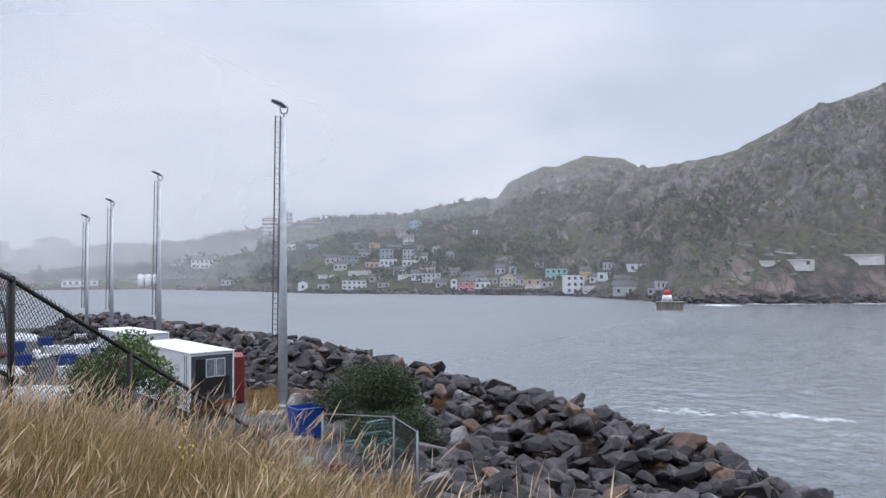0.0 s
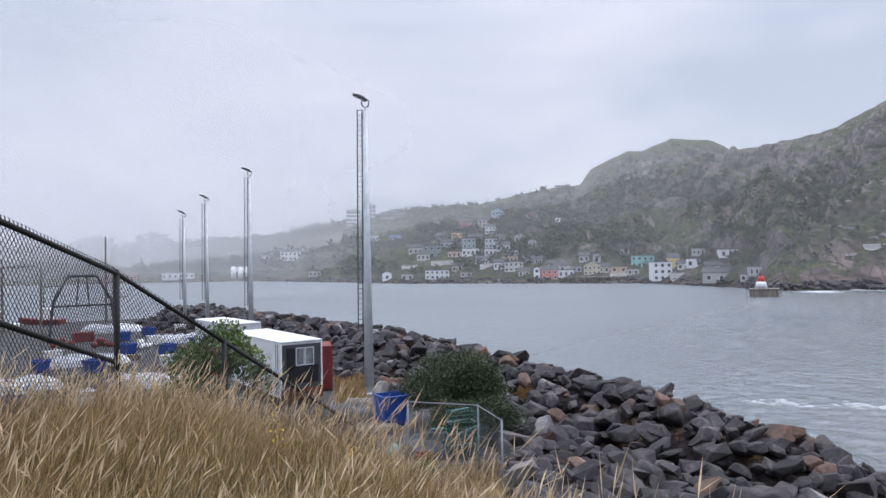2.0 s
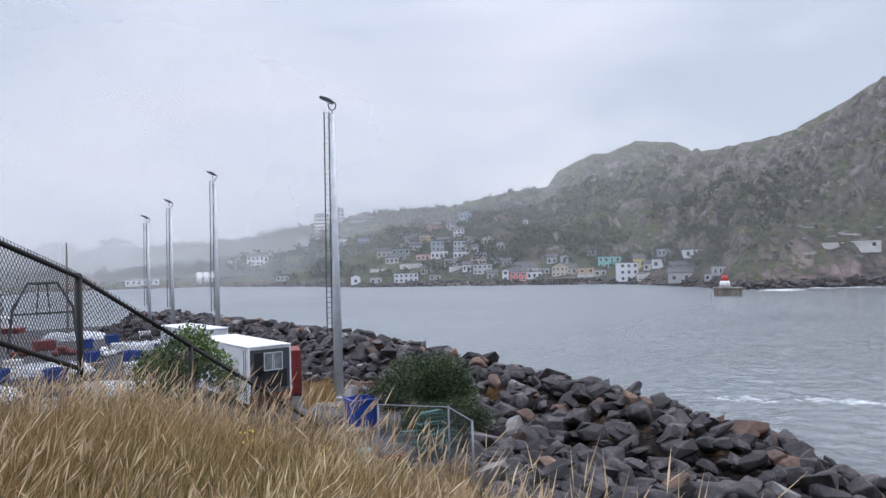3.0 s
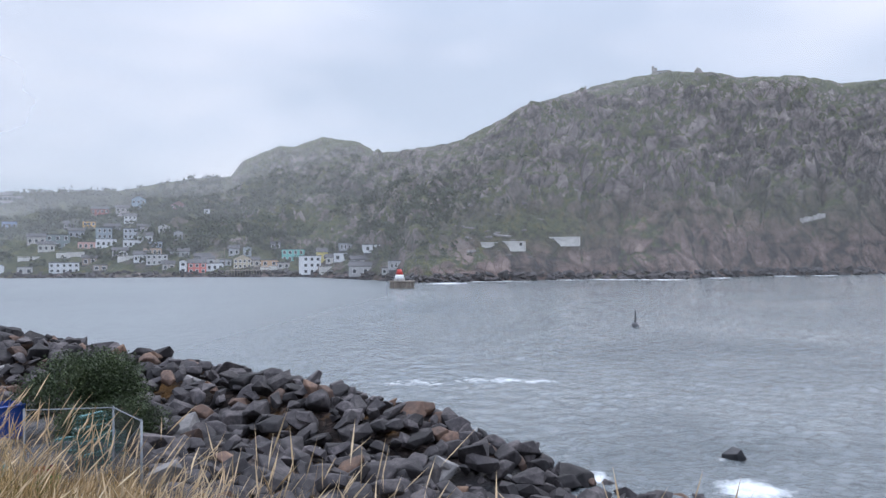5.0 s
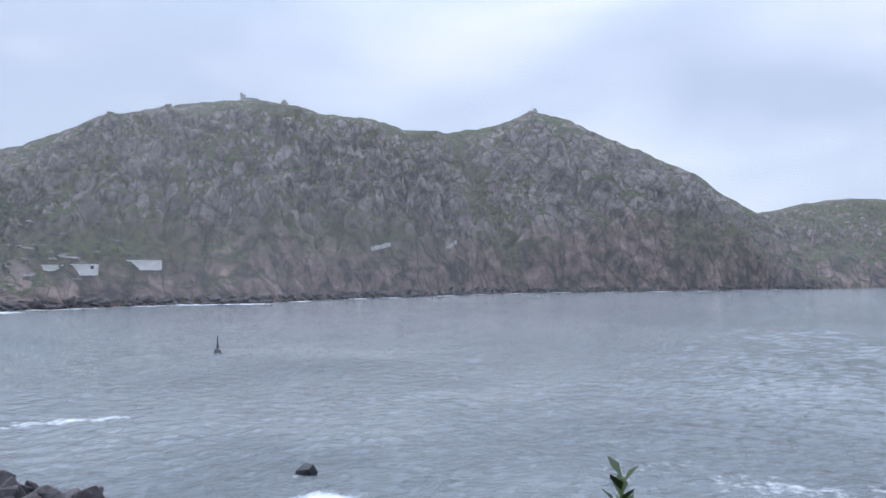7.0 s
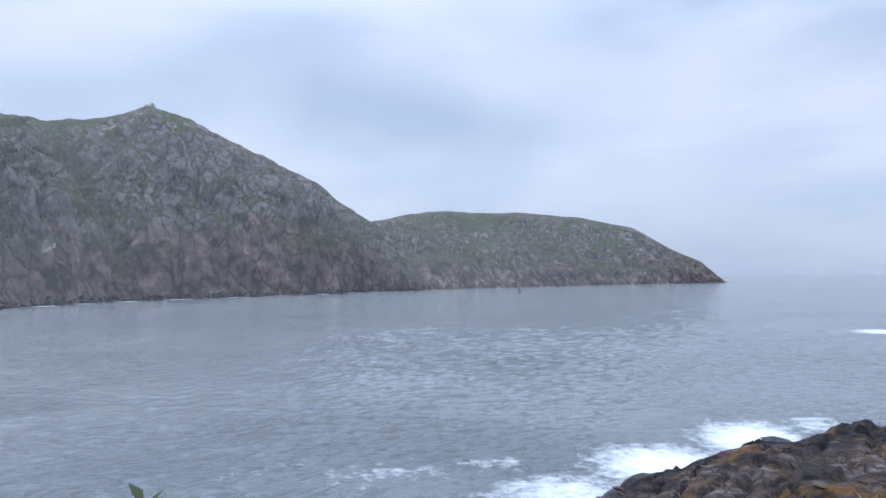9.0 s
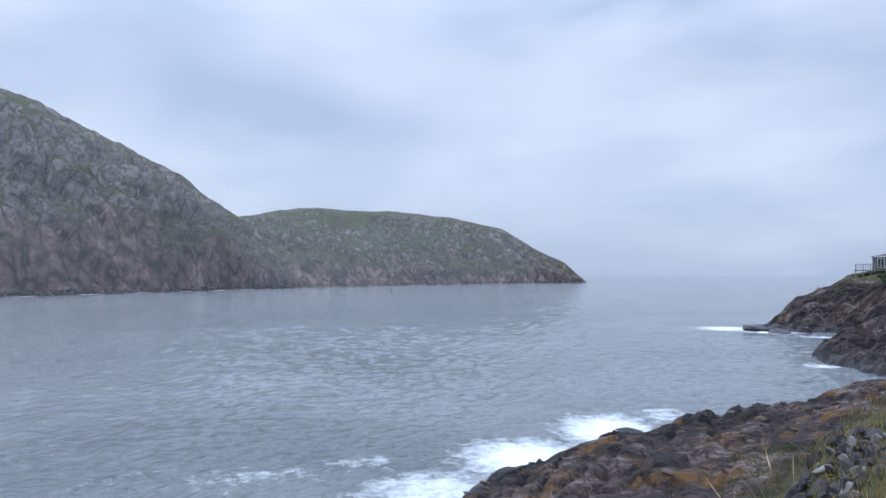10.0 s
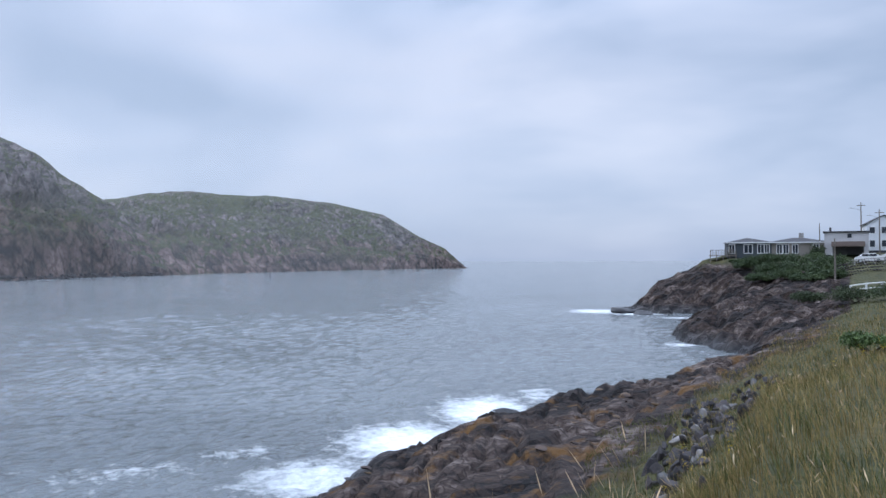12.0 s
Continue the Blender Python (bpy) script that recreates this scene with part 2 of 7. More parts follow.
M_LEAF = material("shrub_leaves", [(0.3, (0.020, 0.034, 0.012)), (0.55, (0.040, 0.060, 0.021)), (0.8, (0.080, 0.10, 0.036))], 0.8, 0.6, 0, 0, 4.0, vary=0.45)
M_THICKET = material("thicket_leaves", [(0.3, (0.030, 0.050, 0.018)), (0.55, (0.055, 0.085, 0.030)), (0.8, (0.10, 0.13, 0.045))], 0.3, 0.6, 0, 0, 3.0, vary=0.4)
M_LEAF2 = material("bright_leaves", [(0.3, (0.045, 0.080, 0.022)), (0.55, (0.095, 0.145, 0.040)), (0.8, (0.16, 0.21, 0.065))], 0.8, 0.55, 0, 0, 4.0, vary=0.4)
M_FARLEAF = material("far_leaves", [(0.3, (0.022, 0.031, 0.016)), (0.55, (0.038, 0.050, 0.024)), (0.8, (0.060, 0.072, 0.034))], 0.08, 0.9, 0, 0, 0.5, vary=0.35, space="World")
M_BARK = material("bark", [(0.3, (0.04, 0.032, 0.026)), (0.6, (0.09, 0.075, 0.06)), (0.8, (0.14, 0.12, 0.10))], 3.0, 0.9, 0, 0.4)
M_HAY = material("dry_grass", [(0.25, (0.15, 0.092, 0.036)), (0.5, (0.29, 0.19, 0.085)), (0.75, (0.46, 0.34, 0.17))], 0.35, 0.75, 0, 0, 1.2, vary=0.5, space="World", spec=0.15)
M_SEED = material("seed_heads", [(0.25, (0.27, 0.18, 0.095)), (0.5, (0.44, 0.32, 0.19)), (0.75, (0.60, 0.48, 0.31))], 0.5, 0.8, 0, 0, 2.0, vary=0.3, space="World")
M_GRASS = material("green_grass", [(0.25, (0.034, 0.050, 0.014)), (0.5, (0.078, 0.088, 0.027)), (0.75, (0.17, 0.14, 0.052))], 0.3, 0.75, 0, 0, 1.0, vary=0.4, space="World", spec=0.15)
# dry grass darkened for the slope: its duller light is put into the colour
M_SLOPEHAY = material("dimmed_hay", [(0.25, (0.13, 0.095, 0.034)), (0.5, (0.26, 0.185, 0.070)), (0.75, (0.39, 0.30, 0.13))], 0.35, 0.75, 0, 0, 1.2, vary=0.4, space="World", spec=0.15)
M_POT = paint("green_wire", (0.030, 0.095, 0.080), 0.5)
M_YELLOW = paint("yellow_petals", (0.55, 0.40, 0.03), 0.7)
M_WIRE = paint("fence_wire", (0.018, 0.019, 0.021), 0.7)
M_BOULDERS = [M_BOULDER, M_BOULDER_RUST, M_BOULDER_PALE]


def house_paint(c):
    return paint("house_paint", c, 0.65, 0, 0.15, 0.35)


def haze_sheet_material():
    """Sheet that stands in for distance haze: mostly clear, paler where the drifting density is higher."""
    mat = bpy.data.materials.new("haze_sheet")
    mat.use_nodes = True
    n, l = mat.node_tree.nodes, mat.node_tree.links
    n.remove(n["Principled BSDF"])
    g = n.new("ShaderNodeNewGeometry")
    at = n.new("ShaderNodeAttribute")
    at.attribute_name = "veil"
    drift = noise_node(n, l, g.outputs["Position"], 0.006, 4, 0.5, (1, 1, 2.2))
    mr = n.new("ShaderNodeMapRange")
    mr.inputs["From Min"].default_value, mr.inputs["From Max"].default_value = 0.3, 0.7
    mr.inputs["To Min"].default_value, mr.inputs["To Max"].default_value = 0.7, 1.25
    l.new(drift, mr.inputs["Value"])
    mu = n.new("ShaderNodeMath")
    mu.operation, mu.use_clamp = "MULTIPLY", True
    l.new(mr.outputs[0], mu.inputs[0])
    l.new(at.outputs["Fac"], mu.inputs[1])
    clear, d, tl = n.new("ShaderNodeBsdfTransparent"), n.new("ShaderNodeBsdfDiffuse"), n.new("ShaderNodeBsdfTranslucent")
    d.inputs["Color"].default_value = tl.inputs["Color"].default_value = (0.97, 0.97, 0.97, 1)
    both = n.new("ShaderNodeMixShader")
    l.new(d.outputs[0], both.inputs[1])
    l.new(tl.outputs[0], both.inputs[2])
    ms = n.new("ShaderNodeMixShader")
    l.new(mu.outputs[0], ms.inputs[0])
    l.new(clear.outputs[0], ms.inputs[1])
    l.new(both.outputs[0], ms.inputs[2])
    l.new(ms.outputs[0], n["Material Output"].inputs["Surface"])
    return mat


M_HAZE_SHEET = haze_sheet_material()


# ---- building helpers ----
def polar(az, r, z=0.0):
    a = radians(az)
    return Vector((math.sin(a) * r, math.cos(a) * r, z))


def mesh_object(name, verts, faces, mat, smooth=False):
    me = bpy.data.meshes.new(name)
    me.from_pydata(verts, [], faces)
    me.materials.append(mat)
    if smooth:
        me.shade_smooth()
    return new(name, me)


def empty(name, m, label, category, group="", kind=""):
    ob = new(name)
    ob.empty_display_size = 0.2
    ob.matrix_world = m
    return tagged(ob, label, category, group, kind)


def part(name, bm, mat, parent, label="", smooth=False):
    """Links a bmesh as one mesh object under a thing or under a part; coordinates are the parent's own."""
    me = bpy.data.meshes.new(name)
    bm.to_mesh(me)
    bm.free()
    for m in (mat if isinstance(mat, (list, tuple)) else [mat]):
        me.materials.append(m)
    if smooth:
        me.shade_smooth()
    ob = new(name, me)
    ob.parent = parent
    return tagged(ob, label)


def box(bm, x0, y0, z0, x1, y1, z1, m=None, bevel=0.0):
    r = bmesh.ops.create_cube(bm, size=1)
    vs = r["verts"]
    bmesh.ops.transform(bm, matrix=Matrix.LocRotScale(((x0 + x1) / 2, (y0 + y1) / 2, (z0 + z1) / 2), None, (x1 - x0, y1 - y0, z1 - z0)), verts=vs)
    if bevel:
        es = list({e for v in vs for e in v.link_edges})
        out = bmesh.ops.bevel(bm, geom=es, offset=bevel, segments=1, affect="EDGES")
        vs = list({v for f in out["faces"] for v in f.verts} | {v for v in vs if v.is_valid})
    if m is not None:
        bmesh.ops.transform(bm, matrix=m, verts=[v for v in vs if v.is_valid])
    return vs


def boxed(x0, y0, z0, x1, y1, z1, bevel=0.0, m=None):
    bm = bmesh.new()
    box(bm, x0, y0, z0, x1, y1, z1, m, bevel)
    return bm


def tube(bm, a, b, r0, r1=None, seg=8):
    a, b = Vector(a), Vector(b)
    d = b - a
    m = Matrix.Translation((a + b) / 2) @ d.to_track_quat("Z", "Y").to_matrix().to_4x4()
    bmesh.ops.create_cone(bm, cap_ends=True, segments=seg, radius1=r0, radius2=r0 if r1 is None else r1, depth=d.length, matrix=m)


def tubed(a, b, r0, r1=None, seg=8):
    bm = bmesh.new()
    tube(bm, a, b, r0, r1, seg)
    return bm


def interp(x, table):
    return float(np.interp(x, [p[0] for p in table], [p[1] for p in table]))


def fbm(x, y, z, octaves=4):
    return noise.fractal(Vector((x, y, z)), 0.9, 2.1, octaves)


# ---- far shore: shoreline, ridge distance and ridge slope by bearing ----
SHORE = [(-62, 700), (-40, 470), (-25, 430), (-8, 395), (4, 300), (13, 280), (24, 265), (29, 235), (33, 212), (40, 222), (47, 238), (53, 240), (59, 275), (65, 300), (72, 355), (78, 385), (86, 430), (92, 500), (95.5, 530)]
RIDGE_R = [(-62, 1100), (-20, 1000), (-5, 850), (5, 650), (17, 600), (19, 640), (26, 660), (30, 560), (36, 470), (42, 500), (52, 560), (60, 520), (65, 560), (74, 590), (84, 560), (88, 540), (92, 535), (95.5, 540)]
RIDGE_A = [(-62, 0.02), (-17, 0.022), (-6.6, 0.0318), (-3.5, 0.04), (0.3, 0.052), (4.8, 0.0686), (10.5, 0.074), (13.3, 0.085), (16.4, 0.094), (18.7, 0.098), (19.6, 0.119), (22.3, 0.141), (23.4, 0.140), (25.6, 0.154), (28.4, 0.149), (29.9, 0.134), (32.6, 0.138)]
RIDGE_B = [(36.2, 0.149), (38.5, 0.168), (41.8, 0.198), (45.1, 0.212), (48.5, 0.226), (52, 0.236), (55.7, 0.230), (57.4, 0.219), (62, 0.2125), (64.2, 0.2005), (67.8, 0.199), (71.2, 0.205), (74.5, 0.2235), (77.1, 0.2115), (79.7, 0.189), (83.6, 0.158), (86.9, 0.129), (88.3, 0.1075), (91.6, 0.0724), (93.5, 0.036), (95.5, -0.012)]
RIDGE = RIDGE_A + RIDGE_B
SHORE2 = [(86, 700), (92, 530), (94, 525), (103, 630), (112, 755), (118.2, 850), (119.5, 900)]
RIDGE2_R = [(86, 950), (96, 900), (104, 880), (112, 890), (118.2, 880), (119.5, 920)]
RIDGE2 = [(86, 0.07), (91.6, 0.078), (94.2, 0.0877), (96.9, 0.0918), (100, 0.087), (103.2, 0.087), (107.8, 0.078), (111.7, 0.0625), (114.4, 0.033), (116.5, 0.016), (118.2, -0.0105), (119.5, -0.013)]


def slope_height(u, zr, foot):
    """Height over the sea from the shoreline (u=0) to the ridge (u=1): a cliffed foot, a bench, then the slope."""
    if u <= 0:
        return u * 40
    cliff = foot * min(1.0, u / 0.06)
    return cliff + (zr - foot) * (0.8 * u + 0.2 * u * u) ** 0.92


def far_height(az, u, shore, ridge_r, ridge, rough):
    r0, r1, sl = interp(az, shore), interp(az, ridge_r), interp(az, ridge)
    zr = 10 + sl * r1
    r = r0 + (r1 - r0) * u
    foot = min(0.4 * max(zr, 0), interp(az, [(0, 4), (33, 5), (40, 12), (47, 16), (60, 22), (95, 16), (119, 10)]))
    z = slope_height(min(u, 1.0), zr, foot)
    p = polar(az, r)
    fade = max(0.0, min(1.0, u * 12)) * max(0.16, min(1.0, (1.0 - u) * 6))
    big = noise.hetero_terrain(Vector((p.x * 0.012, p.y * 0.012, z * 0.006)), 0.9, 2.1, 5, 0.6) - 0.6
    ribs = abs(noise.noise(Vector((p.x * 0.05, p.y * 0.05, z * 0.02)))) * 2 - 0.5
    joint = abs(noise.noise(Vector((p.x * 0.12 + 9, p.y * 0.12, z * 0.05)))) * 2 - 0.5
    fine = fbm(p.x * 0.2, p.y * 0.2, z * 0.1, 4)
    craggy = interp(az, [(-10, 0.35), (16, 0.6), (24, 0.9), (38, 0.9), (46, 1.25), (90, 1.25), (119, 0.9)])
    z += fade * rough * craggy * min(1, max(zr, 0) / 60) * (2.0 * big + 5.5 * ribs + 3.2 * joint + 2.6 * fine)
    # jointed blocks: each stands proud or back, with open joints between; the seaward summit's ribs dip steeply
    along, dip = radians(az) * 360, interp(az, [(60, 0.1), (70, 0.55), (92, 0.7), (100, 0.15)])
    blocky = 0.0
    for span, tall, size in ((27.0, 36.0, 10.0), (11.0, 15.0, 4.5), (5.0, 7.0, 1.6)):
        near, cells = noise.voronoi(Vector(((along + z * dip) / span + 0.35 * big, (z - along * 0.06) / tall, span)))
        c = cells[0]
        h = math.sin(c.x * 12.9898 + c.y * 78.233) * 43758.5453
        blocky += size * ((h - math.floor(h)) - 0.5) - size * 0.55 * max(0.0, 0.16 - (near[1] - near[0])) / 0.16
    bench = math.exp(-((az - 41) / 5.0) ** 2 - ((z - 12) / 7.0) ** 2)
    z += fade * rough * interp(az, [(16, 0.15), (24, 0.5), (38, 0.75), (48, 1.0), (90, 0.85), (119, 0.8)]) * (1 - 0.85 * bench) * min(1, max(zr, 0) / 60) * min(1.0, (1.02 - min(u, 1.0)) * 3.0) * blocky
    ledge = 9.0 + 3.0 * noise.noise(Vector((p.x * 0.01, p.y * 0.01, 4.0)))
    k = z / ledge
    step = (math.floor(k) + min(1.0, (k - math.floor(k)) * 2.2)) * ledge
    z += (step - z) * 0.45 * fade * min(1.0, craggy) * rough
    # green gully between the two summits and the slanting cleft beside the pale buttress
    z -= fade * 11 * math.exp(-((az - 72.5 + 4.2 * u) / 1.1) ** 2)
    z -= fade * 11 * math.exp(-((az - 80.0 + 10.0 * u) / 0.35) ** 2) * max(0.0, 1 - u / 0.75)
    z += fade * 11 * math.exp(-((az - 81.9 + 5.0 * u) / 1.3) ** 2 - (u / 0.22) ** 2)
    z += fade * 12 * math.exp(-((az - 75.8) / 2.3) ** 2 - ((u - 0.06) / 0.12) ** 2)
    if az > 64:
        z -= fade * 6.0 * max(0.0, noise.noise(Vector(((along + z * 0.75) / 17, 2.0, z * 0.004))) - 0.05) * interp(az, [(64, 0), (70, 1), (92, 1), (96, 0.3)])
    if u > 1:
        z -= (u - 1) * 260
    if zr < 3:
        z = min(z, zr)
    return p.x, p.y, z, r


def lush(v):
    """Where scrub and grass hold on: the village slope, the bench by the emplacements, the gully, the headland's top."""
    az, el = math.degrees(math.atan2(v[0], v[1])), (v[2] - 10) / math.hypot(v[0], v[1])
    n = noise.noise(Vector((v[0] * 0.02, v[1] * 0.02, 3.0)))
    a = interp(az, [(-20, 0.8), (8, 0.65), (16, 0.35), (34, 0.16), (46, 0.0)]) * min(1.0, max(0.0, v[2] / 6))
    a += 1.1 * math.exp(-((az - 42) / 6) ** 2 - ((el - 0.03) / 0.03) ** 2)
    a += 0.5 * math.exp(-((az - 73.0 + 24 * el) / 1.1) ** 2) + 0.5 * math.exp(-((az - 75.6) / 2.0) ** 2 - ((el - 0.04) / 0.016) ** 2) + 0.5 * math.exp(-((az - 60) / 7) ** 2 - ((el - 0.05) / 0.03) ** 2)
    a += 0.5 * math.exp(-((az - 88) / 4) ** 2 - ((el - 0.06) / 0.03) ** 2)
    if az > 93:
        a += 0.45 * math.exp(-((az - 97) / 4) ** 2 - ((el - 0.075) / 0.014) ** 2) + 0.40 * math.exp(-((az - 104.5 + (el - 0.04) * 90) / 2.2) ** 2) + 0.3 * n
    return max(0.0, min(1.0, a + 0.35 * n)) if a > 0.05 else 0.0


def sandstone(v):
    az = math.degrees(math.atan2(v[0], v[1]))
    top = interp(az, [(30, 4), (40, 14), (52, 22), (64, 26), (74, 30), (80, 44), (86, 50), (92, 34), (104, 34), (119, 26)])
    return max(0.0, min(1.0, 0.5 + (top - v[2]) / 14 + 0.9 * noise.noise(Vector((v[0] * 0.02, v[1] * 0.02, 15.0)))))


def far_land(name, az0, az1, step, shore, ridge_r, ridge, mat, rough, label):
    azs = np.arange(az0, az1 + 1e-6, step)
    us = [-0.05, -0.015] + [i / 150 for i in range(151)] + [1.03, 1.1, 1.25]
    vs, fs = [], []
    for az in azs:
        for u in us:
            vs.append(far_height(az, u, shore, ridge_r, ridge, rough)[:3])
    nu = len(us)
    for i in range(len(azs) - 1):
        for j in range(nu - 1):
            a = i * nu + j
            fs.append((a, a + 1, a + nu + 1, a + nu))
    ob = mesh_object(name, vs, fs, mat, True)
    bare = ob.data.attributes.new("bare", "FLOAT", "POINT")
    bare.data.foreach_set("value", [-lush(v) + max(0.0, min(1.0, 1.1 - v[2] / interp(math.degrees(math.atan2(v[0], v[1])), [(-60, 1), (24, 1.5), (33, 3), (42, 5), (48, 7), (54, 12), (66, 9), (95, 9), (100, 11), (119, 12)]) + 0.9 * noise.noise(Vector((v[0] * 0.03, v[1] * 0.03, 1))))) for v in vs])
    # reddish sandstone in the sea cliffs and the pale buttress, grey conglomerate above
    ss = ob.data.attributes.new("sandstone", "FLOAT", "POINT")
    ss.data.foreach_set("value", [sandstone(v) for v in vs])
    return tagged(ob, label, "hill", kind="structure")


far_land("backdrop_hill", -62, 95.5, 0.15, SHORE, RIDGE_R, RIDGE, M_HILL, 1.0, "steep rocky green hillside rising from the water")
far_land("backdrop_headland", 86, 119.5, 0.15, SHORE2, RIDGE2_R, RIDGE2, M_HILL, 0.8, "long low rocky headland ending in the open sea")

# ---- home shore: heights along bearings from the standing place ----
PROFILES = {}


def profile(az, *pairs):
    PROFILES[az] = [(pairs[i], pairs[i + 1]) for i in range(0, len(pairs), 2)]


profile(-180, 0, 8.4, 20, 9.4, 60, 13, 160, 24, 320, 40)
profile(-110, 0, 8.4, 20, 9.4, 60, 12, 160, 22, 320, 40)
profile(-70, 0, 8.4, 12, 8.3, 24, 5, 40, 3, 160, 4, 320, 10)
profile(-35, 0, 8.4, 8, 8.5, 13, 6.4, 24, 2.2, 130, 2.2, 136, -3, 320, -6)
profile(-14, 0, 8.4, 5, 8.4, 9, 8.15, 13, 6.1, 22, 2.2, 112, 2.2, 116, -3, 320, -6)
profile(0, 0, 8.4, 4, 8.3, 7, 7.95, 10, 6.3, 20, 2.2, 110, 2.2, 114, -3, 320, -6)
profile(12, 0, 8.4, 3, 8.15, 5, 7.75, 8, 6.4, 20, 2.9, 25, 2.3, 60, 2.2, 75, -3, 320, -6)
profile(25, 0, 8.4, 2, 8.2, 3.6, 7.8, 8, 5.4, 16, 2.3, 30, 1.5, 38, -3, 320, -6)
profile(50, 0, 8.4, 2, 8.15, 3.4, 7.75, 7, 5.6, 14, 3.0, 22, 1.2, 27, -1, 36, -4, 320, -6)
profile(90, 0, 8.4, 2, 8.1, 3, 7.7, 6, 6.1, 12, 3.7, 20, 1.5, 26, -1, 36, -4, 320, -6)
profile(105, 0, 8.4, 2, 8.1, 3, 7.75, 6, 6.3, 12, 4.0, 20, 2.2, 28, 0.8, 31, -0.3, 38, -4, 320, -6)
profile(113, 0, 8.4, 2, 8.15, 4, 7.6, 8, 6.0, 12, 4.5, 20, 2.9, 30, 1.7, 35, 0.7, 37.5, -0.4, 45, -4, 320, -6)
profile(121, 0, 8.4, 2.5, 8.1, 5, 6.9, 10, 5.0, 20, 3.3, 30, 2.7, 40, 1.6, 44, -0.1, 52, -4, 320, -6)
profile(127, 0, 8.4, 3, 8.0, 6, 6.9, 10, 5.4, 16, 4.2, 24, 3.5, 34, 2.7, 46, 1.9, 51, 0.4, 54, -1, 66, -4, 320, -6)
profile(130.5, 0, 8.4, 3, 8.1, 6, 7.2, 10, 5.8, 16, 4.6, 26, 3.7, 36, 2.8, 50, 1.8, 56, 0.4, 60, -1, 80, -3, 136, -1, 139, 0.0, 146, 0.5, 155, 0.0, 160, -2, 320, -6)
profile(133.5, 0, 8.4, 4, 8.1, 7, 7.3, 11, 6.1, 17, 4.9, 27, 4.0, 40, 2.9, 54, 1.7, 60, 0.3, 64, -1, 82, -3, 92, -1.4, 100, -0.6, 112, -1.4, 118, -2, 132, -1.2, 137, 0.4, 146, 3.2, 156, 5.4, 170, 5.2, 190, -2, 320, -6)
profile(135, 0, 8.4, 5, 8.1, 9, 7.0, 13, 6.0, 20, 5.1, 30, 4.1, 40, 3.3, 56, 1.8, 64, 0.4, 70, -1, 83, -1.5, 88, 0.2, 94, 1.7, 101, 2.0, 110, 1.0, 116, -1, 134, -1, 139, 0.5, 148, 4.4, 158, 7.4, 172, 7.6, 196, -2, 320, -6)
profile(136.7, 0, 8.4, 6, 8.0, 10, 7.0, 16, 5.9, 24, 5.1, 34, 4.1, 46, 3.1, 60, 1.9, 68, 0.5, 74, -1, 80, -1.2, 85, 0.3, 92, 2.1, 103, 3.3, 112, 2.4, 120, -0.6, 132, -0.4, 140, 1.6, 150, 6.4, 158, 9.2, 165, 10.0, 200, 10.0, 225, 0, 320, -6)
profile(138.4, 0, 8.4, 6, 8.0, 12, 6.9, 20, 5.7, 27, 5.0, 36, 4.2, 60, 2.2, 68, 0.8, 74, -0.7, 80, 0.2, 88, 2.6, 104, 4.6, 116, 4.2, 125, 2.4, 138, 4.6, 150, 7.9, 160, 10.0, 170, 10.8, 200, 11.2, 230, 0, 320, -6)
profile(142, 0, 8.4, 8, 8.2, 14, 7.6, 24, 6.2, 40, 4.8, 60, 3.6, 80, 3.1, 95, 4.6, 110, 5.9, 122, 5.8, 135, 6.6, 150, 8.8, 162, 10.4, 172, 11.0, 230, 11.8, 280, 0, 320, -6)
profile(148, 0, 8.4, 8, 8.3, 14, 8.0, 24, 7.2, 40, 6.2, 65, 5.3, 90, 5.6, 110, 6.6, 130, 8.0, 150, 9.6, 165, 10.8, 230, 12.4, 320, 18)
profile(160, 0, 8.4, 30, 8.6, 65, 7.0, 110, 8, 150, 11, 230, 15, 320, 24)
profile(180, 0, 8.4, 20, 9.4, 60, 13, 160, 24, 320, 40)
AZ_KEYS = sorted(PROFILES)
END_A, END_B = Vector((25.0, 12.5)), Vector((-20.5, 101.0))


def breakwater(x, y):
    """Along (0 to 1) and across (metres, positive to the sea) the breakwater's crest line."""
    d = END_B - END_A
    q = Vector((x, y)) - END_A
    t = q.dot(d) / d.length_squared
    return t, (q.x * d.y - q.y * d.x) / d.length


def crest_height(t):
    return interp(t, [(-0.05, -0.6), (0.0, 0.0), (0.09, 0.25), (0.12, 1.35), (0.16, 2.4), (0.22, 3.2), (0.35, 3.85), (0.45, 4.45), (0.7, 4.4), (1.0, 4.25)])


def home_height(x, y):
    az, r = math.degrees(math.atan2(x, y)), math.hypot(x, y)
    k = max(0, min(len(AZ_KEYS) - 2, int(np.searchsorted(AZ_KEYS, az)) - 1))
    a, b = AZ_KEYS[k], AZ_KEYS[k + 1]
    f = (az - a) / (b - a)
    f = f * f * (3 - 2 * f)
    z = (1 - f) * interp(r, PROFILES[a]) + f * interp(r, PROFILES[b])
    t, s = breakwater(x, y)
    if -0.12 < t < 1.02 and r > 12:
        if s > 0:
            z = min(z, -2.0 - 0.3 * s) if t > 0.05 else z
        top = crest_height(t) - 0.7
        ridge = top - max(0, abs(s) - 1.5) * (0.62 if s < 0 else 0.75)
        z = max(z, ridge)
    return z


